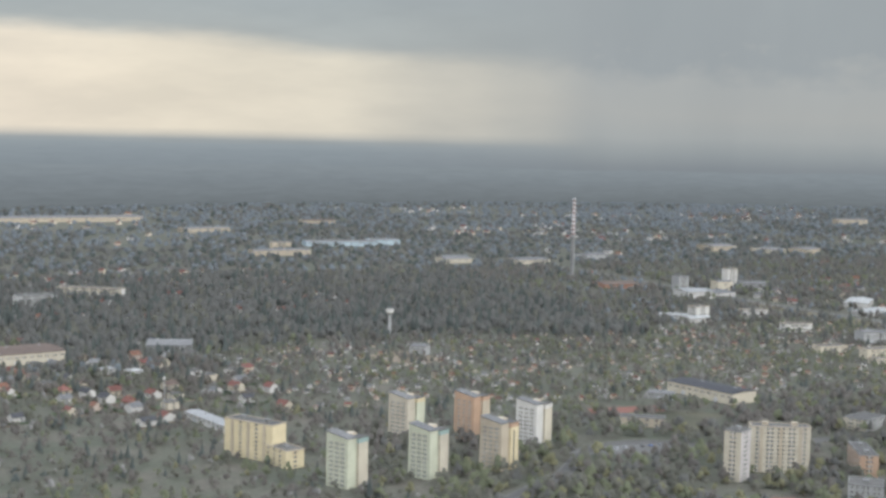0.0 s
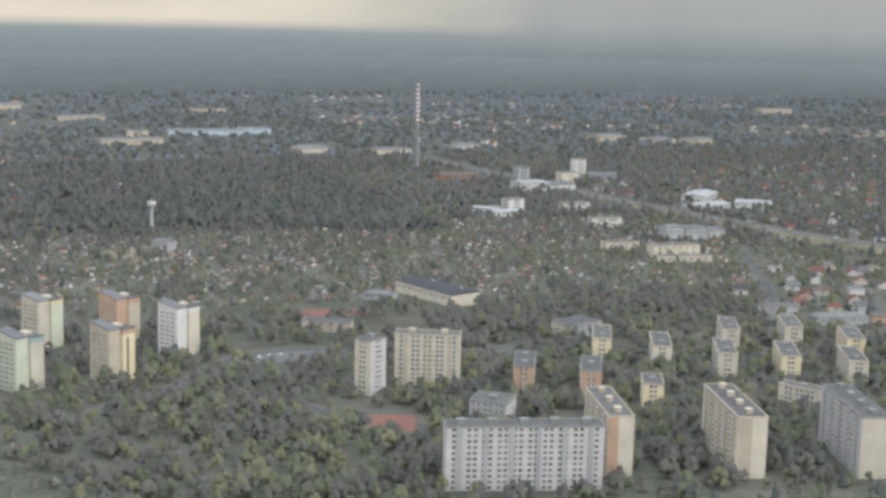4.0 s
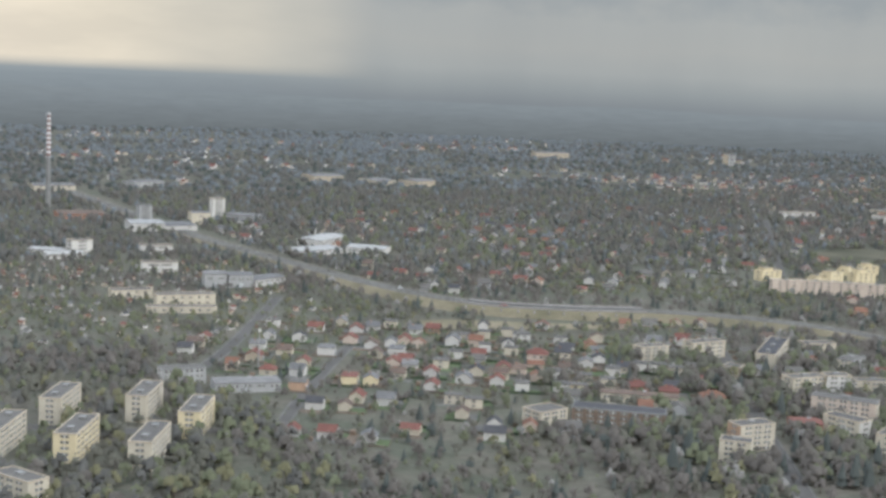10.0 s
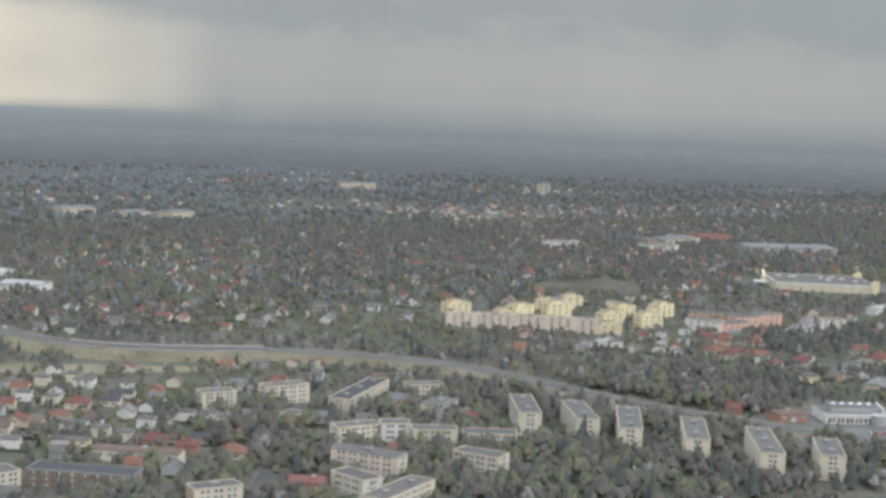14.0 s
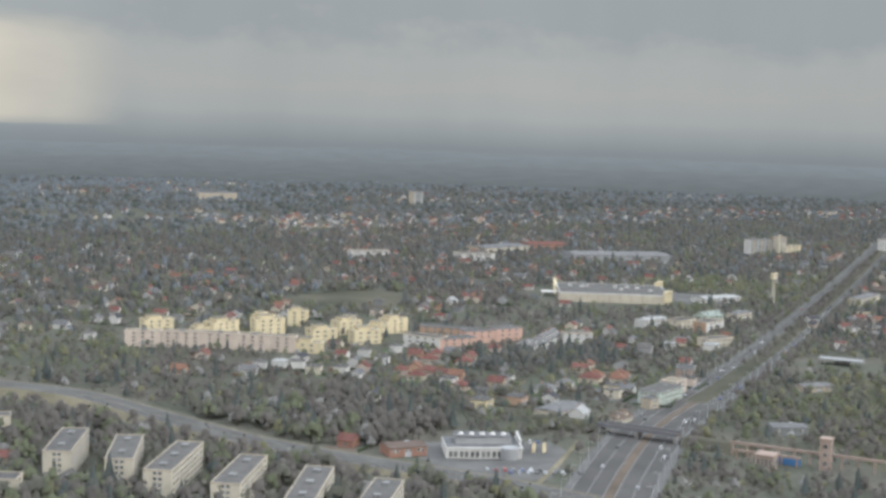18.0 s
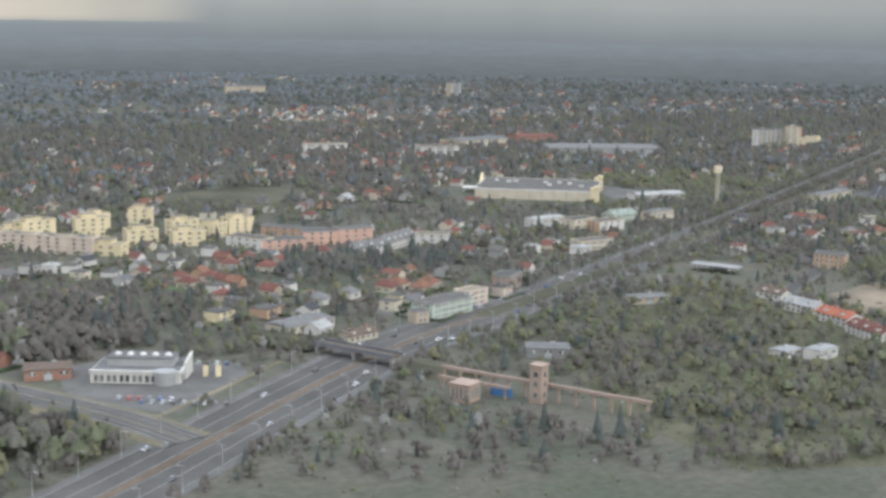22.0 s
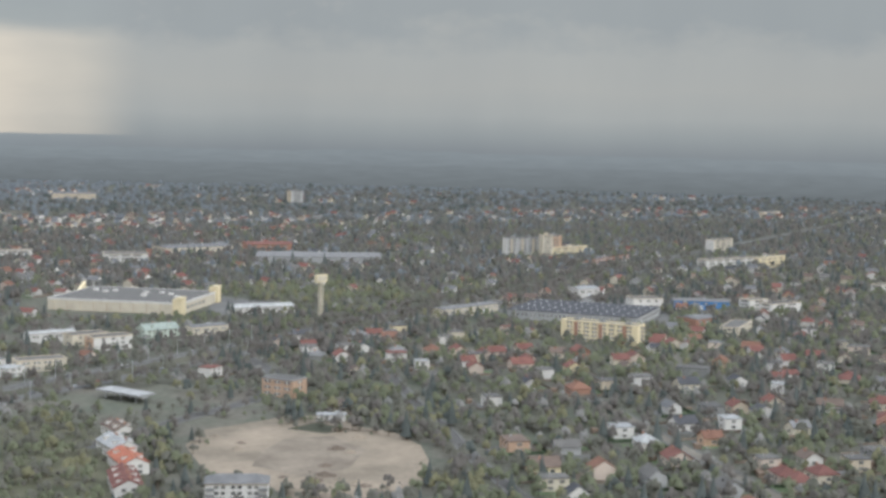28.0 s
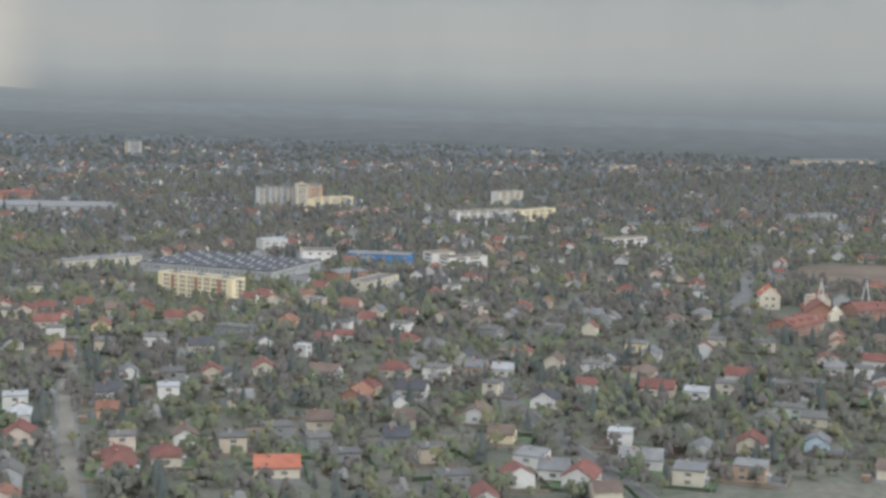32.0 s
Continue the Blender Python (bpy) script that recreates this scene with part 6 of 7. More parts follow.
patch("sand_lot", [(2131, 690), (2148, 722), (2178, 733), (2200, 744), (2224, 732), (2222, 708), (2236, 690), (2238, 655), (2230, 625), (2222, 598), (2195, 573), (2150, 566), (2148, 600), (2128, 640)], SAND, "cleared sandy building lot of bare earth", 0.05)
patch("sports_court", [(597, 737), (622, 728), (609, 698), (583, 707)], COURT, "red clay sports court between trees")
patch("running_track", [(636, 992), (700, 985), (708, 1006), (644, 1014)], COURT, "red running track beside a school")
patch("meadow", [(1217, 1037), (1262, 1032), (1284, 1020), (1330, 1000), (1386, 975), (1368, 962), (1270, 985), (1205, 1005)], DRY, "dry grass strip beneath the viaduct")
patch("meadow", [(1882, 1311), (1987, 1366), (2010, 1260), (1917, 1172), (1847, 1240)], GRASS, "open grass field between houses")
patch("field", [(2985, 985), (3140, 960), (3040, 820), (2950, 826), (2905, 862)], SOIL, "bare brown field behind the church")
SCRUB = material("rough_scrub_grass", (0.066, 0.070, 0.043), 0.95, 0.35, 0.03, 0.3, 0.4, second=(0.080, 0.074, 0.050))
patch("meadow", [(1880, 540), (1905, 640), (1990, 712), (2080, 775), (2112, 715), (2096, 600), (2070, 470), (1950, 430), (1880, 450)], SCRUB, "rough scrub meadow with bushes beside the avenue", 0.04)
patch("car_park", [(1664, 702), (1684, 712), (1752, 684), (1748, 656), (1700, 608), (1662, 634)], PAVING, "grey paved car dealership forecourt", 0.05)
patch("car_park", [(545, 880), (572, 898), (640, 892), (650, 868), (600, 862)], PAVING, "paved parking lot by the tower blocks", 0.05)
patch("car_park", [(2250, 1130), (2330, 1200), (2290, 1250), (2262, 1190)], PAVING, "paved parking lot beside the big store", 0.05)
patch("yard", [(2440, 1120), (2560, 1170), (2660, 1140), (2690, 1060), (2600, 1000)], PAVING, "concrete yard round the factory", 0.05)
patch("yard", [(640, 1270), (620, 1330), (560, 1300), (600, 1240)], SAND, "sandy yard beside a pale hall", 0.05)
patch("sports_ground", [(668, 905), (740, 960), (705, 985), (640, 950)], GRASS, "mown school sports ground", 0.05)
for c in ((2183, 640, 60), (2160, 720, 26), (695, 945, 30), (1704, 652, 46), (2290, 1190, 30), (1290, 1005, 22), (1340, 990, 22), (1240, 1015, 20), (1920, 1270, 60), (1960, 1290, 50), (3010, 910, 70), (608, 718, 20), (600, 882, 30), (670, 1000, 25)):
    TAKEN.append(c)



def earth_mound(x, y, size, seed):
    """A loose heap of sand and broken brick."""
    r = np.random.default_rng(seed)
    s = Solid()
    n, rings = 11, 4
    v = [(0, 0, size * 0.42)]
    for k in range(1, rings + 1):
        q = k / rings
        for j in range(n):
            a = 2 * math.pi * j / n
            w = size * q * r.uniform(0.78, 1.2)
            v.append((math.cos(a) * w * 1.3, math.sin(a) * w, max(0.0, size * 0.42 * (1 - q) ** 1.2 * r.uniform(0.8, 1.2)) - (0.2 if k == rings else 0)))
    f = [(0, 1 + j, 1 + (j + 1) % n) for j in range(n)]
    for k in range(rings - 1):
        f += [(1 + k * n + j, 1 + (k + 1) * n + j, 1 + (k + 1) * n + (j + 1) % n, 1 + k * n + (j + 1) % n) for j in range(n)]
    ob = new("earth_mound", mesh_of("earth_mound", v, f, SOIL if seed % 2 else SAND))
    ob.matrix_basis = pose(x, y, 0.05, 0, 0, r.uniform(0, 360))
    tagged(ob, "low mound of sandy earth on cleared ground", "mound", "earth mounds")


heap_rng = random.Random(21)
for k in range(16):
    earth_mound(heap_rng.uniform(2140, 2215), heap_rng.uniform(585, 715), heap_rng.uniform(2.0, 5.0), k)
footpath = thing("footpath", 0, 0, 0, "sandy footpath beside the avenue", "path", kind="structure")
ribbon(curve_points([(1772, 680), (1735, 645), (1697, 611), (1668, 588)], 15), 0, 3.0, 0.2, DRY, "path_surface", footpath, 0.3)
patch("worn_ground", [(2150, 640), (2163, 668), (2181, 690), (2204, 688), (2210, 655), (2190, 622), (2168, 612)], PACKED, "darker wheel-worn ground on the sandy lot", 0.075)
patch("worn_ground", [(2188, 712), (2207, 722), (2216, 704), (2203, 694)], GRASS, "weedy patch on the sandy lot", 0.075)

# ---- vehicles and lamps ----
lamp_posts()
car_rng = random.Random(11)
paints = list(CAR_PAINT)
for k in range(4, 40):
    p, q = AVENUE[k], AVENUE[k + 1]
    d = (q - p) / np.linalg.norm(q - p)
    s = np.array((d[1], -d[0]))
    a = math.degrees(math.atan2(d[1], d[0]))
    for o in (-13, -8, 8, 13):
        if car_rng.random() < 0.34:
            c = p + d * car_rng.uniform(0, 20) + s * (o + (AVENUE_SHIFT if k < 18 else 1.0) * (1 if o > 0 else -1))
            car(c[0], c[1], a + (180 if o < 0 else 0), car_rng.choice(paints), 0.12)
for k in range(10, 90, 9):
    if k < len(EXPRESS) - 1:
        p = EXPRESS[k]
        d = EXPRESS[k + 1] - p
        a = math.degrees(math.atan2(d[1], d[0]))
        s = np.array((d[1], -d[0])) / np.linalg.norm(d[:2])
        c = p[:2] + s * car_rng.choice((-5, 5))
        car(c[0], c[1], a, car_rng.choice(paints), p[2] + (0.62 if 1292 < p[0] < 1432 else 0.25))
for i, (x, y, n) in enumerate(((1682, 640, 10), (1690, 630, 9), (1728, 692, 5))):       # the dealer's forecourt
    for j in range(n):
        if car_rng.random() < 0.85:
            car(x + j * 4.2, y - j * 2.1, 65, car_rng.choice(paints), 0.05)
for j in range(8):
    car(575 + j * 7, 884 - j * 0.4, 80, car_rng.choice(paints), 0.05)

# ---- scattered houses further off ----
rng = np.random.default_rng(7)


def scatter_houses(name, spots, wall, roof, label):
    """Many far gabled houses as one mesh: spots are x, y, turn, width, depth, height."""
    s = np.array(spots)
    tpl = np.array([(-.5, -.5, 0), (.5, -.5, 0), (.5, .5, 0), (-.5, .5, 0), (-.5, -.5, .62), (.5, -.5, .62), (.5, .5, .62), (-.5, .5, .62), (-.5, 0, 1), (.5, 0, 1),
                    (-.54, -.58, .58), (.54, -.58, .58), (.54, 0, 1.03), (-.54, 0, 1.03), (.54, .58, .58), (-.54, .58, .58)])
    walls = [(0, 1, 5, 4), (1, 2, 6, 5), (2, 3, 7, 6), (3, 0, 4, 7), (5, 6, 9, 9), (7, 4, 8, 8)]
    roofs = [(10, 11, 12, 13), (13, 12, 14, 15)]
    X, Y, Z = tpl[:, 0][None] * s[:, 3:4], tpl[:, 1][None] * s[:, 4:5], tpl[:, 2][None] * s[:, 5:6]
    c, t = np.cos(s[:, 2:3]), np.sin(s[:, 2:3])
    V = np.stack([X * c - Y * t + s[:, 0:1], X * t + Y * c + s[:, 1:2], Z], 2).reshape(-1, 3)
    faces, idx = [], []
    for k in range(len(s)):
        for f in walls:
            faces.append(tuple(dict.fromkeys(i + 16 * k for i in f)))
            idx.append(0)
        for f in roofs:
            faces.append(tuple(i + 16 * k for i in f))
            idx.append(1)
    tagged(new(name, mesh_of(name, V, faces, [WALL[wall], ROOF[roof]], idx)), label, "houses", kind="stuff")


free = Grid(TAKEN)
far_groups = {("white", "red"): [], ("white", "grey"): [], ("cream", "brown"): [], ("cream", "red"): [], ("pale_grey", "felt"): [], ("white", "dark"): [], ("pink", "orange"): []}
keys = list(far_groups)
FAR_TAKEN = []


def woods(x, y):
    """Where the land beyond the town is wooded: above zero."""
    return (noise.noise(Vector((x / 620, y / 330, 3.3))) + 0.5 * noise.noise(Vector((x / 240, y / 160, 8.1))) - 0.02) if y > 1650 else -1.0


def try_house(x, y, turn, w, d, h):
    if woods(x, y) > 0:
        return
    if math.hypot(x - 1500, y) > 3450 or not free.free(x, y, max(w, d) * 0.55):
        return
    cell = (int(x // 13), int(y // 13))
    if cell in seen:
        return
    seen.add(cell)
    far_groups[keys[int(rng.integers(0, len(keys)))]].append((x, y, turn, w, d, h))
    FAR_TAKEN.append((x, y, max(w, d) * 0.6))


seen = set()


def housing(x0, y0, x1, y1, turn, share, gap=22.0, lane=44.0):
    """Fills a tract with houses set along parallel lanes."""
    a = radians(turn)
    cx, cy, r = (x0 + x1) / 2, (y0 + y1) / 2, math.hypot(x1 - x0, y1 - y0) / 2
    u = -r
    while u < r:
        v = -r
        while v < r:
            for side in (-11, 11):
                if rng.random() < share:
                    p, q = u + rng.uniform(-3, 3), v + side + rng.uniform(-3, 3)
                    x, y = cx + p * math.cos(a) - q * math.sin(a), cy + p * math.sin(a) + q * math.cos(a)
                    if x0 < x < x1 and y0 < y < y1:
                        try_house(x, y, a + (math.pi / 2 if rng.random() < 0.5 else 0) + rng.normal() * 0.05, rng.uniform(8, 13), rng.uniform(7.5, 10.5), rng.uniform(5.5, 8.5))
            v += lane
        u += gap


housing(1000, 690, 1480, 1000, 58, 0.34)
housing(1240, 1120, 1640, 1900, 50, 0.34)
housing(1640, 1150, 2160, 2000, 52, 0.36)
housing(1700, 780, 2150, 1060, 38, 0.20)
housing(2220, 430, 2560, 1000, 80, 0.2)
housing(2480, 430, 3500, 1300, 52, 0.28)
housing(2700, 1300, 3900, 2300, 45, 0.27)
housing(2160, 1250, 2700, 2300, 40, 0.28)
housing(60, 1060, 440, 1500, 20, 0.24)
housing(100, 1600, 700, 2300, 10, 0.22)
housing(1200, 2000, 2600, 3100, 30, 0.22, 30, 60)
housing(2300, 2300, 4800, 3600, 45, 0.16, 34, 70)
housing(500, 2300, 1700, 3600, 15, 0.14, 36, 80)
for _ in range(1500):       # allotment sheds
    x, y = rng.uniform(430, 1180), rng.uniform(985, 1380)
    if y < 985 + (1180 - x) * 0.12 or not free.free(x, y, 4):
        continue
    cell = (int(x // 13), int(y // 13))
    if cell in seen or rng.random() < 0.45:
        continue
    seen.add(cell)
    far_groups[keys[int(rng.integers(0, len(keys)))]].append((x, y, rng.uniform(0, 3), rng.uniform(3.5, 6), rng.uniform(3, 5), rng.uniform(2.6, 3.8)))
for (w, r), spots in far_groups.items():
    scatter_houses("distant_houses", spots, w, r, f"distant {COLOUR_WORDS[w]} houses under {COLOUR_WORDS[r]} roofs among trees")

# ---- gardens: plots, sheds and fences round the houses ----
LAWN = material("garden_lawn", (0.070, 0.090, 0.046), 0.95, 0.5, 0.05, 0.25)
FENCE = material("weathered_fence", (0.15, 0.125, 0.10), 0.9, 2.0, 0.2, 0.25, per_island=0.3)
HEDGE = material("clipped_hedge", (0.050, 0.066, 0.040), 0.95, 1.5, 0.2, 0.4, 0.5)
plots = {"lawn": (Solid(), LAWN, "green lawns in the gardens of houses"), "soil": (Solid(), SOIL, "dug brown beds in gardens"), "paved": (Solid(), PAVING, "paved drives and yards beside houses"),
         "fence": (Solid(), FENCE, "weathered board fences between gardens"), "hedge": (Solid(), HEDGE, "clipped hedges between gardens"), "shed": (Solid(), WALL["brown"], "small brown garden sheds")}
plot_rng = random.Random(33)


def turned_box(s, x, y, turn, x0, y0, z0, x1, y1, z1):
    c, t = math.cos(turn), math.sin(turn)
    b = Solid().box(x0, y0, z0, x1, y1, z1)
    s.add([(x + p * c - q * t, y + p * t + q * c, z) for p, q, z in b.v], b.f)


homes = [(o.matrix_basis.translation.x, o.matrix_basis.translation.y, o.matrix_basis.to_euler().z) for o in scene.collection.objects if o.parent is None and o.name.split(".")[0] == "house"]
homes += [(x, y, t) for spots in far_groups.values() for x, y, t, w, d, h in spots if y < 1250 and w > 7]
for x, y, turn in homes:
    p = plot_rng
    kind = p.choices(("lawn", "soil", "paved"), (5, 2, 2))[0]
    a, b = p.uniform(9, 13), p.uniform(9, 14)
    lift = p.uniform(0.02, 0.05)
    turned_box(plots[kind][0], x, y, turn, -a, -b, -0.2, a * 0.3, -4, lift)
    turned_box(plots[p.choice(("lawn", "soil", "paved", "lawn"))][0], x, y, turn, -a * 0.8, 4.5, -0.2, a, b, lift)
    turned_box(plots["paved"][0], x, y, turn, a * 0.35, -b, -0.2, a * 0.35 + 3, 4.4, lift + 0.01)
    rail = plots[p.choice(("fence", "fence", "hedge"))][0]
    wide = 0.4 if rail is plots["hedge"][0] else 0.07
    high = p.uniform(1.1, 1.8)
    turned_box(rail, x, y, turn, -a - 1, -b - 0.5, 0, a + 1, -b - 0.5 + wide * 2, high)
    turned_box(rail, x, y, turn, -a - 1, -b + 1, 0, -a - 1 + wide * 2, b, high)
    if p.random() < 0.5:
        turned_box(plots["shed"][0], x, y, turn, a - 3.4, b - 3, 0, a, b, 2.4)
for key, (s, m, label) in plots.items():
    tagged(new("garden_" + key, s.mesh("garden_" + key, m)), label, "garden", kind="stuff")

# ---- trees ----
free_all = Grid(TAKEN + FAR_TAKEN)
firs = []
far_spots = {k: [] for k in LEAF}
MIX = {"town": (("olive", 34), ("bare", 30), ("fresh", 16), ("dark", 9), ("yellow", 5), ("blossom", 6)),
       "wood": (("wood", 74), ("olive", 10), ("dark", 16)),
       "green": (("fresh", 14), ("olive", 34), ("yellow", 9), ("bare", 23), ("wood", 20)),
       "garden": (("olive", 32), ("fresh", 30), ("bare", 18), ("dark", 9), ("yellow", 8), ("blossom", 3)),
       "grove": (("olive", 44), ("bare", 26), ("fresh", 18), ("dark", 6), ("yellow", 6)),
       # both mixes below use the haze-tinted leaves for distance
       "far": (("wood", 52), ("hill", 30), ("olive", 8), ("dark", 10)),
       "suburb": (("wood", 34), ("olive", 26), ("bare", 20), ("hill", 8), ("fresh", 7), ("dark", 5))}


def pick(name, x, y):
    """A kind of tree; neighbours tend to be of one kind."""
    lean = noise.noise(Vector((x / 75, y / 75, 7.7))) + 0.6 * noise.noise(Vector((x / 330, y / 330, 2.2)))
    shift = {"fresh": 2.6, "yellow": 2.6, "olive": 1.0, "bare": -2.6, "dark": -1.4}
    kinds, weights = zip(*((k, w * math.exp(shift[k] * lean if k in shift else 0.0)) for k, w in MIX[name]))
    return random.choices(kinds, weights)[0]


def zone(x, y):
    """Kind of planting, trees to the hectare and their size at a place."""
    n = noise.noise(Vector((x / 140, y / 140, 0.3)))
    m = 90 * noise.noise(Vector((x / 210, y / 210, 5.1)))
    if 270 + m < x < 960 + m and 1370 + m < y < 1960 - m:
        return "wood", 165, 4.0
    if 430 < x < 1180 and 985 < y < 1380:
        return "town", 165 + 60 * n, 2.2
    if 420 < x < 1000 and 560 < y < 985:
        return "green", 165 + 60 * n, 3.7
    if 1000 < x < 1290 and 690 < y < 1000:
        return "town", 105 + 50 * n, 2.3
    if 1900 < x < 2110 and 430 < y < 770:
        return "grove", 215 + 120 * n, 2.7
    if 1830 < x < 2000 and 880 < y < 950:
        return "wood", 170, 3.4
    if 1130 < x < 1720 and 540 < y < 860:
        return "town", 185 + 60 * n, 3.7
    if 1480 < x < 1850 and 700 < y < 1000:
        return "town", 160 + 60 * n, 2.7
    if x > 2200 and y < 1300:
        return "garden", 205 + 90 * n, 2.8
    return "suburb" if y > 1200 + 200 * n else "town", (160 if y > 1200 else 125) + 90 * n, 3.2 if y > 1200 else 2.6


def plant(y0, y1, most):
    """Trees of the tract between two distances from the flight line."""
    width = lambda y: 0.80 * y + 2420
    area = (y1 - y0) * (width(y0) + width(y1)) / 2
    near = {k: [] for k in LEAF}
    for _ in range(int(area / 10000 * most)):
        y = rng.uniform(y0, y1)
        x = y * 0.12 - 40 + rng.random() * width(y)
        if y < max(430, 505 - max(0, x - 1700) * 0.3) or (y < 545 - max(0, x - 1700) * 0.16 and rng.random() < 0.3):
            continue
        name, count, size = zone(x, y)
        if rng.random() > count / most or not free_all.free(x, y, 0.5):
            continue
        s = size * (0.55 + 0.8 * rng.random() ** 1.3)
        k = pick(name, x, y)
        if k == "dark" and rng.random() < 0.7:
            firs.append((x, y, s * 1.45, rng.uniform(0, 6)))
        else:
            near[k].append((x, y, s, rng.uniform(0, 6)))
    return near


tracts = [(plant(440, 800, 250), 6, 0.53, 3, True), (plant(800, 1250, 220), 4, 0.60, 1, False), (plant(1250, 2000, 190), 2, 0.78, 0, False)]
shrubs = {"olive": [], "bare": [], "fresh": [], "blossom": []}
for _ in range(11500):      # garden shrubs and hedges
    y = 450 + 900 * rng.random()
    x = y * 0.12 - 40 + rng.random() * (0.8 * y + 2420)
    if _ > 10000:
        x, y = rng.uniform(1880, 2110), rng.uniform(440, 770)
    if free_all.free(x, y, -1.0):
        shrubs[random.choices(("olive", "bare", "fresh", "blossom"), (5, 4, 3, 0.6))[0]].append((x, y, rng.uniform(0.7, 1.5), rng.uniform(0, 6)))
for k in range(3, 60):      # rows of trees along the avenue
    p, q = AVENUE[k], AVENUE[k + 1]
    d = q - p
    s = np.array((d[1], -d[0])) / np.linalg.norm(d)
    for side in (-1, 1):
        for j in range(3):
            if rng.random() < (0.8 if k > 22 else 0.3):
                c = p + d * ((j + rng.random() * 0.6) / 3) + s * side * (rng.uniform(26, 30) if k < 18 else rng.uniform(20.5, 25))
                tracts[1][0][random.choice(("bare", "bare", "olive"))].append((c[0], c[1], rng.uniform(2.6, 3.8), rng.uniform(0, 6)))
    for j in range(5 if k > 36 else 3 if k > 22 else 0):
        c = p + d * rng.random() + s * rng.uniform(-5, 5)
        tracts[1][0][random.choice(("bare", "bare", "olive"))].append((c[0], c[1], rng.uniform(2.2, 3.2), rng.uniform(0, 6)))
block_trees = 0
while block_trees < 420:        # tall trees that stand among the blocks by the expressway
    x, y = rng.uniform(1180, 1680), rng.uniform(560, 830)
    if free_all.free(x, y, 1.0):
        tracts[0][0][random.choice(("bare", "bare", "olive", "fresh"))].append((x, y, rng.uniform(3.8, 5.6), rng.uniform(0, 6)))
        block_trees += 1
for x0, y0, x1, y1, n, size in ((2112, 705, 2098, 600, 30, 3.2), (2118, 735, 2112, 640, 26, 2.8), (2238, 700, 2232, 590, 26, 3.4), (2216, 748, 2262, 690, 16, 3.2), (2216, 770, 2250, 720, 12, 3.0), (2250, 660, 2236, 560, 16, 2.6),
                                (1700, 700, 1790, 710, 26, 2.6), (1830, 640, 1850, 660, 8, 3.6), (1985, 950, 2120, 1010, 44, 3.0), (2010, 930, 2150, 960, 40, 2.8), (1830, 930, 2000, 900, 40, 3.2)):
    for _ in range(n):       # belts of trees round the lots
        t = rng.random()
        x, y = x0 + (x1 - x0) * t + rng.normal() * 5, y0 + (y1 - y0) * t + rng.normal() * 5
        if free_all.free(x, y, 0.5):
            tracts[0][0][random.choice(("bare", "olive", "olive", "fresh", "yellow"))].append((x, y, size * rng.uniform(0.7, 1.25), rng.uniform(0, 6)))
for _ in range(22000):
    y = 2000 + 1480 * rng.random()
    x = y * 0.08 - 100 + rng.random() * (y * 0.9 + 2500)
    n = noise.noise(Vector((x / 420, y / 420, 1.7)))
    if math.hypot(x - 1500, y) > 3480:
        continue
    dense = woods(x, y) > 0
    if (not dense and rng.random() > 0.66 + 0.8 * n) or not free_all.free(x, y, 2.0):
        continue
    # beyond about y=2650 most trees take the leaves tinted for haze
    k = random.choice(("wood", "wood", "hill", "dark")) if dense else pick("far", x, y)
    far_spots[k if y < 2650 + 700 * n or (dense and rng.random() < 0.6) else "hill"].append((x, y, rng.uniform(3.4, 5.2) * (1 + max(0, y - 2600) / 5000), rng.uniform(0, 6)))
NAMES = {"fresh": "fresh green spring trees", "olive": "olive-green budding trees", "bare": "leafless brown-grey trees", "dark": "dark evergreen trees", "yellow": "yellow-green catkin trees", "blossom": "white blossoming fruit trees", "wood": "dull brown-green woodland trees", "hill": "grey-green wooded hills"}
for near, lumps, size, sprays, trunk in tracts:
    for k in near:
        scatter_mesh("trees", k, near[k], [crown_template(np.random.default_rng(3 + i), lumps, size, 0.95 + 0.14 * i, 0.62 if lumps > 3 else 0.5, sprays) for i in range(6)], NAMES[k] + " among the houses", trunk)
low = [crown_template(np.random.default_rng(90 + i), 2, 0.7, 0.4, 0.6, 0, 0.35) for i in range(4)]
for k in shrubs:
    scatter_mesh("shrubs", k, shrubs[k], low, NAMES[k].replace("trees", "shrubs") + " in gardens", False)
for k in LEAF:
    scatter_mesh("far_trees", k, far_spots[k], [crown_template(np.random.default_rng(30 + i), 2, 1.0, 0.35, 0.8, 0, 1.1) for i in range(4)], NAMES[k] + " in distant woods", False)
scatter_mesh("firs", "dark", firs, [conifer_template(np.random.default_rng(50 + i)) for i in range(3)], "dark conical firs in gardens")


def big_tree(kind, seed):
    """One well-grown tree: trunk, limbs and a crown of boughs and twigs."""
    r = np.random.default_rng(seed)
    root = thing("tree", 0, 0, 0, NAMES[kind][:-5] + "tree with a forked trunk", "tree", "garden trees")
    s = Solid().cone(0, 0, 0, 2.6, 0.32, 0.22, 7)
    child("trunk", s.mesh("trunk", BARK), root)
    for k in range(2):
        a = k * 3.1 + r.uniform(0, 1)
        child("limb", Solid().cone(0, 0, 2.4, 6.2, 0.14, 0.04, 5, 0, (math.cos(a) * 1.7, math.sin(a) * 1.7)).mesh("limb", BARK), root)
    t, turned = crown_template(r, 14, 0.40, 1.05, 0.72, 30)
    t = t * 3.3
    me = mesh_of("crown", t, [tuple(range(4 * i, 4 * i + 4)) for i in range(len(t) // 4)], LEAF[kind])
    set_normals(me, turned)
    child("crown", me, root)
    return root


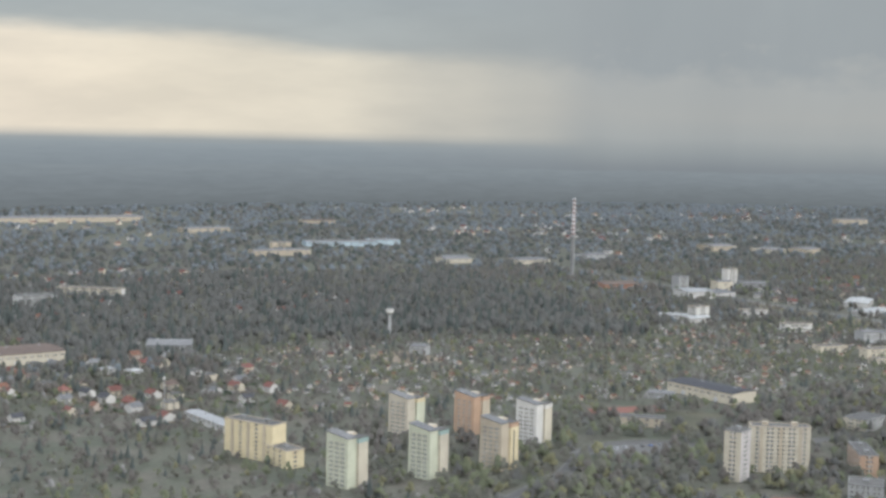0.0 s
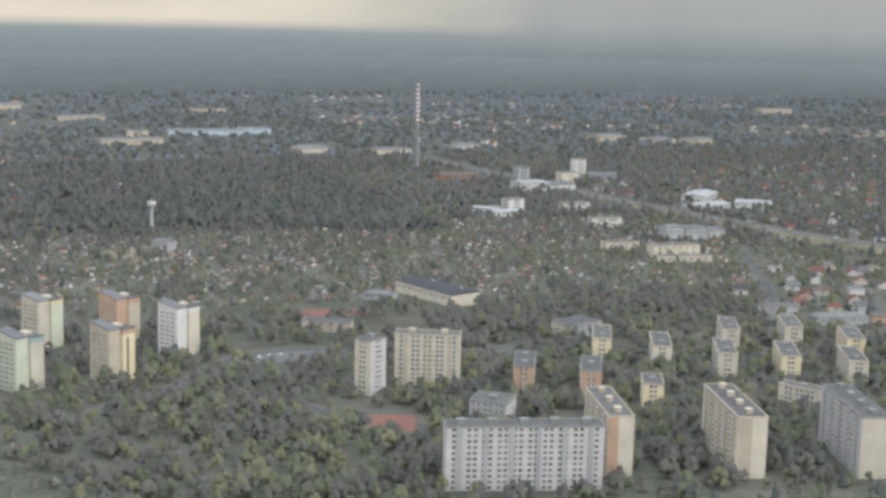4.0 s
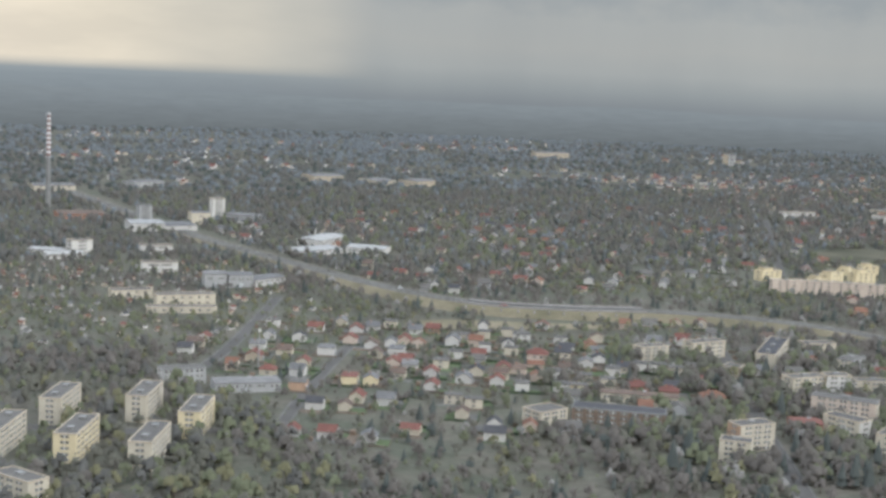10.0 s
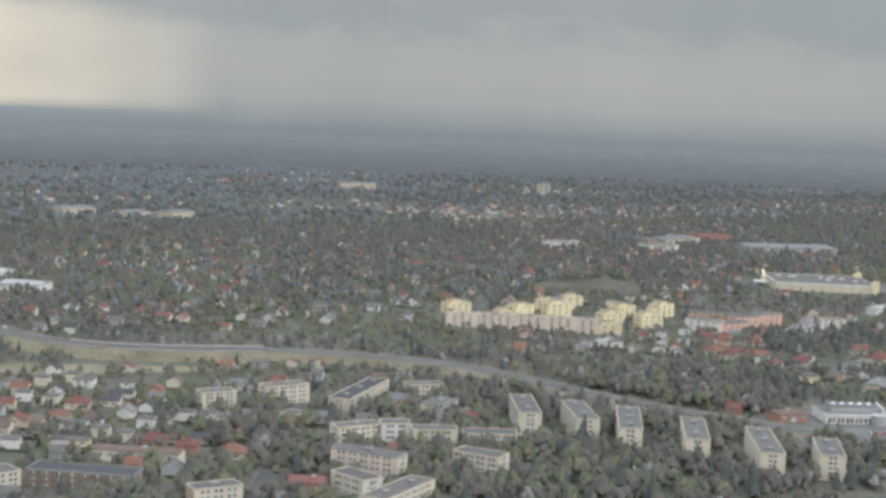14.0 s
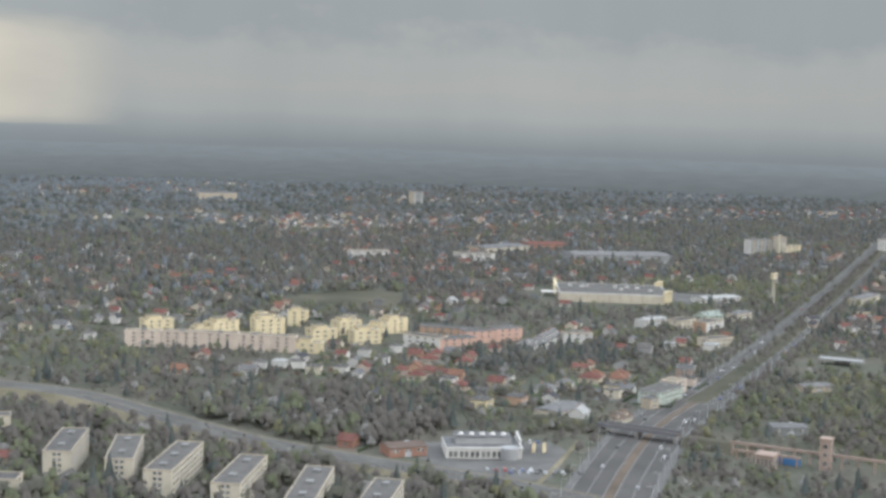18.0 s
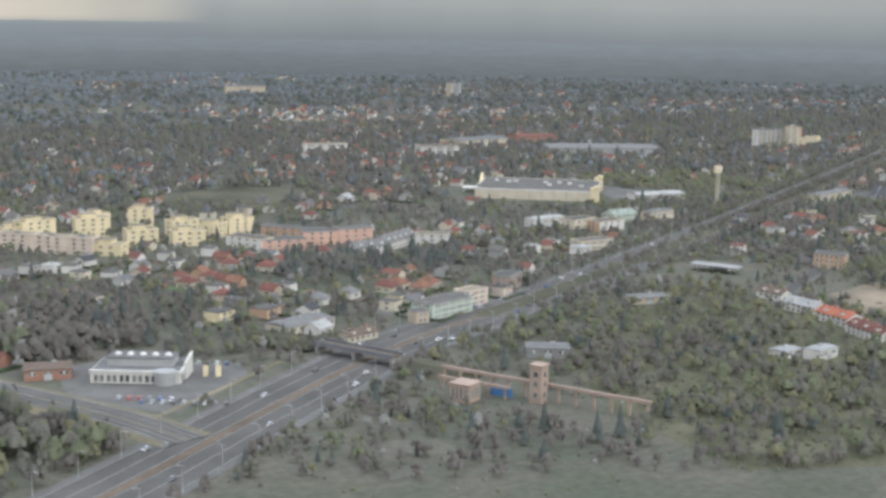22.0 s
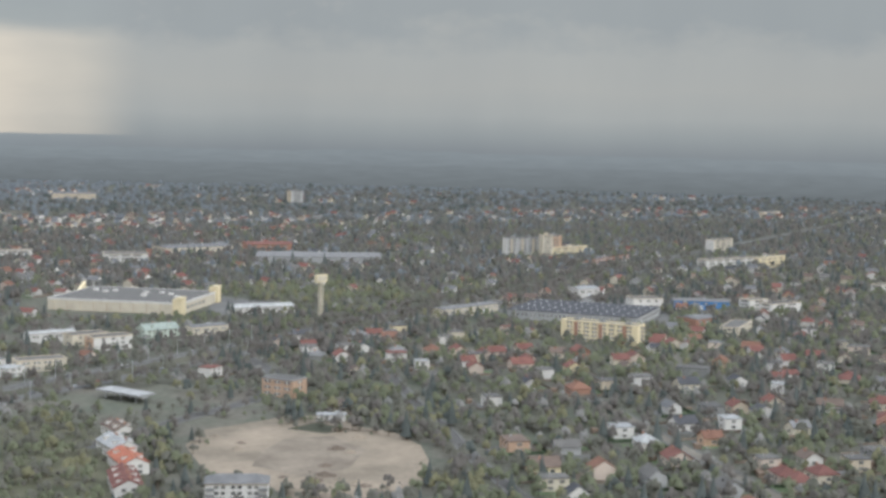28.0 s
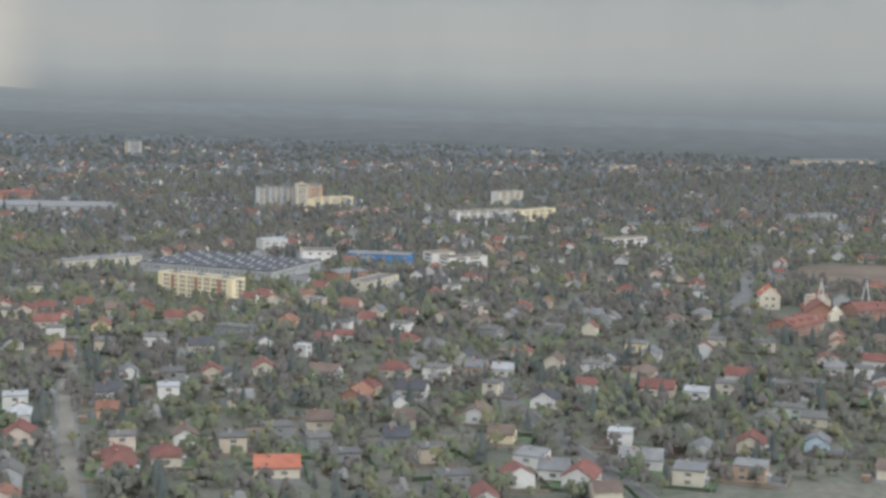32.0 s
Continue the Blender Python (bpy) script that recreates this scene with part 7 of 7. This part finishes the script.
protos = [(k, big_tree(k, 70 + i)) for i, k in enumerate(("fresh", "olive", "bare", "yellow", "olive", "bare"))]
placed = 0
tree_rng = random.Random(5)
while placed < 70:
    t = tree_rng.random()
    x, y = (tree_rng.uniform(2240, 2700), tree_rng.uniform(450, 760)) if t < 0.5 else (tree_rng.uniform(440, 820), tree_rng.uniform(600, 860)) if t < 0.8 else (tree_rng.uniform(1150, 1650), tree_rng.uniform(560, 760))
    if not free_all.free(x, y, 2.5):
        continue
    at = pose(x, y, 0, 0, 0, tree_rng.uniform(0, 360))
    if placed < len(protos):
        protos[placed][1].matrix_basis = at
    else:
        copy_thing(protos[tree_rng.randrange(len(protos))][1], at)
    placed += 1
for k in range(30, 66):      # trees on the median of the avenue
    p, q = AVENUE[k], AVENUE[k + 1]
    d = q - p
    copy_thing(protos[tree_rng.choice((1, 2, 4, 5))][1], pose(*(p + d * tree_rng.random()), 0.1, 0, 0, tree_rng.uniform(0, 360)))

# ---- rain curtain beyond the town ----


def rain_curtain():
    m = bpy.data.materials.new("rain_curtain")
    m.use_nodes = True
    t = m.node_tree
    t.nodes.clear()
    uv = t.nodes.new("ShaderNodeTexCoord").outputs["UV"]
    sep = t.nodes.new("ShaderNodeSeparateXYZ")
    t.links.new(uv, sep.inputs[0])
    along, up = sep.outputs[0], sep.outputs[1]
    shafts = node(t, "ShaderNodeTexNoise", Scale=1.0, Detail=4.0, Roughness=0.55)
    st = t.nodes.new("ShaderNodeMapping")
    st.inputs["Scale"].default_value = (17, 1.6, 1)
    t.links.new(uv, st.inputs[0])
    t.links.new(st.outputs[0], shafts.inputs["Vector"])
    lumps = node(t, "ShaderNodeTexNoise", Scale=1.0, Detail=6.0, Roughness=0.55)
    lm = t.nodes.new("ShaderNodeMapping")
    lm.inputs["Scale"].default_value = (24, 10.0, 1)
    t.links.new(uv, lm.inputs[0])
    t.links.new(lm.outputs[0], lumps.inputs["Vector"])
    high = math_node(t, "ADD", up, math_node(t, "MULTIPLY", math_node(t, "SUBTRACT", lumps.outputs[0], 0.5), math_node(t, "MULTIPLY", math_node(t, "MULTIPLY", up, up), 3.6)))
    # emission graded by height: ground haze painted at the foot, cloud brightness above
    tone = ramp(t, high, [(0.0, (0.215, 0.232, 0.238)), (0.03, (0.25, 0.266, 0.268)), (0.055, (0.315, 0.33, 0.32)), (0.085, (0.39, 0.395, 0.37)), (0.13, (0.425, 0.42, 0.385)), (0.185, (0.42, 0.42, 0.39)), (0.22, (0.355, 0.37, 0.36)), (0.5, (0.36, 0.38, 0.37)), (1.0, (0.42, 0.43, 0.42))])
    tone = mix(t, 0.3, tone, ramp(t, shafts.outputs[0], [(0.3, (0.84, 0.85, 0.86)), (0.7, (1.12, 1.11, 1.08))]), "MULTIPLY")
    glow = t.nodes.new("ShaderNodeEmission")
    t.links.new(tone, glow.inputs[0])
    clear = t.nodes.new("ShaderNodeBsdfTransparent")
    edge = ramp(t, math_node(t, "ADD", along, math_node(t, "MULTIPLY", shafts.outputs[0], 0.02)), [(0.205, (0, 0, 0)), (0.262, (0.34, 0.34, 0.34)), (0.30, (0.6, 0.6, 0.6)), (0.335, (1, 1, 1))], "EASE")
    head = ramp(t, up, [(0.75, (1, 1, 1)), (1.0, (0, 0, 0))])
    fac = math_node(t, "MULTIPLY", edge, head)
    last = t.nodes.new("ShaderNodeMixShader")
    t.links.new(fac, last.inputs[0])
    t.links.new(clear.outputs[0], last.inputs[1])
    t.links.new(glow.outputs[0], last.inputs[2])
    out = t.nodes.new("ShaderNodeOutputMaterial")
    t.links.new(last.outputs[0], out.inputs[0])
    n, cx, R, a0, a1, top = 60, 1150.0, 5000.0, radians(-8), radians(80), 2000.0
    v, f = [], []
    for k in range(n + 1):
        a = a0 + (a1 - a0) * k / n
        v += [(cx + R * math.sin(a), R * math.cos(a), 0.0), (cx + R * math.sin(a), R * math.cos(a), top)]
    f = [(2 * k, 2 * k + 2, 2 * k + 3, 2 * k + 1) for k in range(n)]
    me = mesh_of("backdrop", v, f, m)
    layer = me.uv_layers.new(name="UVMap")
    for p in me.polygons:
        for li, vi in zip(p.loop_indices, p.vertices):
            layer.data[li].uv = ((vi // 2) / n, vi % 2)
    tagged(new("backdrop", me), "self-lit grey curtain of distant rain under the clouds, haze painted at its foot", "sky", kind="structure")



def far_ridge(R, cx, height, tone_low, tone_top, seed, label):
    """A plain backdrop: one wooded ridge beyond the last trees, self-lit, with haze painted into its tones."""
    m = bpy.data.materials.new("painted_haze")
    m.use_nodes = True
    t = m.node_tree
    t.nodes.clear()
    uv = t.nodes.new("ShaderNodeTexCoord").outputs["UV"]
    sep = t.nodes.new("ShaderNodeSeparateXYZ")
    t.links.new(uv, sep.inputs[0])
    st = t.nodes.new("ShaderNodeMapping")
    st.inputs["Scale"].default_value = (95, 7.0, 1)
    t.links.new(uv, st.inputs[0])
    mottle = node(t, "ShaderNodeTexNoise", Scale=1.0, Detail=7.0, Roughness=0.65)
    t.links.new(st.outputs[0], mottle.inputs["Vector"])
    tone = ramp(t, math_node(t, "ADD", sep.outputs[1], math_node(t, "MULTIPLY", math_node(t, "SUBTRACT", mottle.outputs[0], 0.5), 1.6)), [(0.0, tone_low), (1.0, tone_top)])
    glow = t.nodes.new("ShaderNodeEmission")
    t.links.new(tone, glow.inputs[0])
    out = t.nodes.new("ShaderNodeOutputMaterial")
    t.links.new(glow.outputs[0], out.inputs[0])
    n, a0, a1 = 700, radians(-25), radians(85)
    v = []
    for k in range(n + 1):
        a = a0 + (a1 - a0) * k / n
        top = height + 9 * noise.noise(Vector((a * 9, seed, 0))) + 3.5 * noise.noise(Vector((a * 60, seed, 4)))
        v += [(cx + R * math.sin(a), R * math.cos(a), 0.0), (cx + R * math.sin(a), R * math.cos(a), top)]
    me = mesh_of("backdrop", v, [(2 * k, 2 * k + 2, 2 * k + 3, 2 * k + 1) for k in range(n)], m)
    layer = me.uv_layers.new(name="UVMap")
    for p in me.polygons:
        for li, vi in zip(p.loop_indices, p.vertices):
            layer.data[li].uv = ((vi // 2) / n, vi % 2)
    tagged(new("backdrop", me), label, "distance", kind="structure")


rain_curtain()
# each ridge farther off glows paler: distance haze set in the emission
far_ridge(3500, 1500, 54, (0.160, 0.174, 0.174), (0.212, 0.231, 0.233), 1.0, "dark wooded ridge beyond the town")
far_ridge(4400, 1300, 66, (0.200, 0.219, 0.222), (0.255, 0.278, 0.281), 5.0, "grey wooded ridge, haze painted in its tone")
far_ridge(5900, 1150, 74, (0.240, 0.264, 0.270), (0.280, 0.307, 0.312), 9.0, "pale blue-grey ridge, haze painted in its tone")
far_ridge(8200, 1150, 50, (0.272, 0.298, 0.303), (0.312, 0.338, 0.338), 13.0, "ridge at the horizon, palest with painted haze")

# ---- the model's scale ----
for ob in list(scene.collection.objects):
    if ob.parent is None and ob.type not in {"CAMERA", "LIGHT"}:
        ob.matrix_basis = Matrix.Scale(SCALE, 4) @ ob.matrix_basis
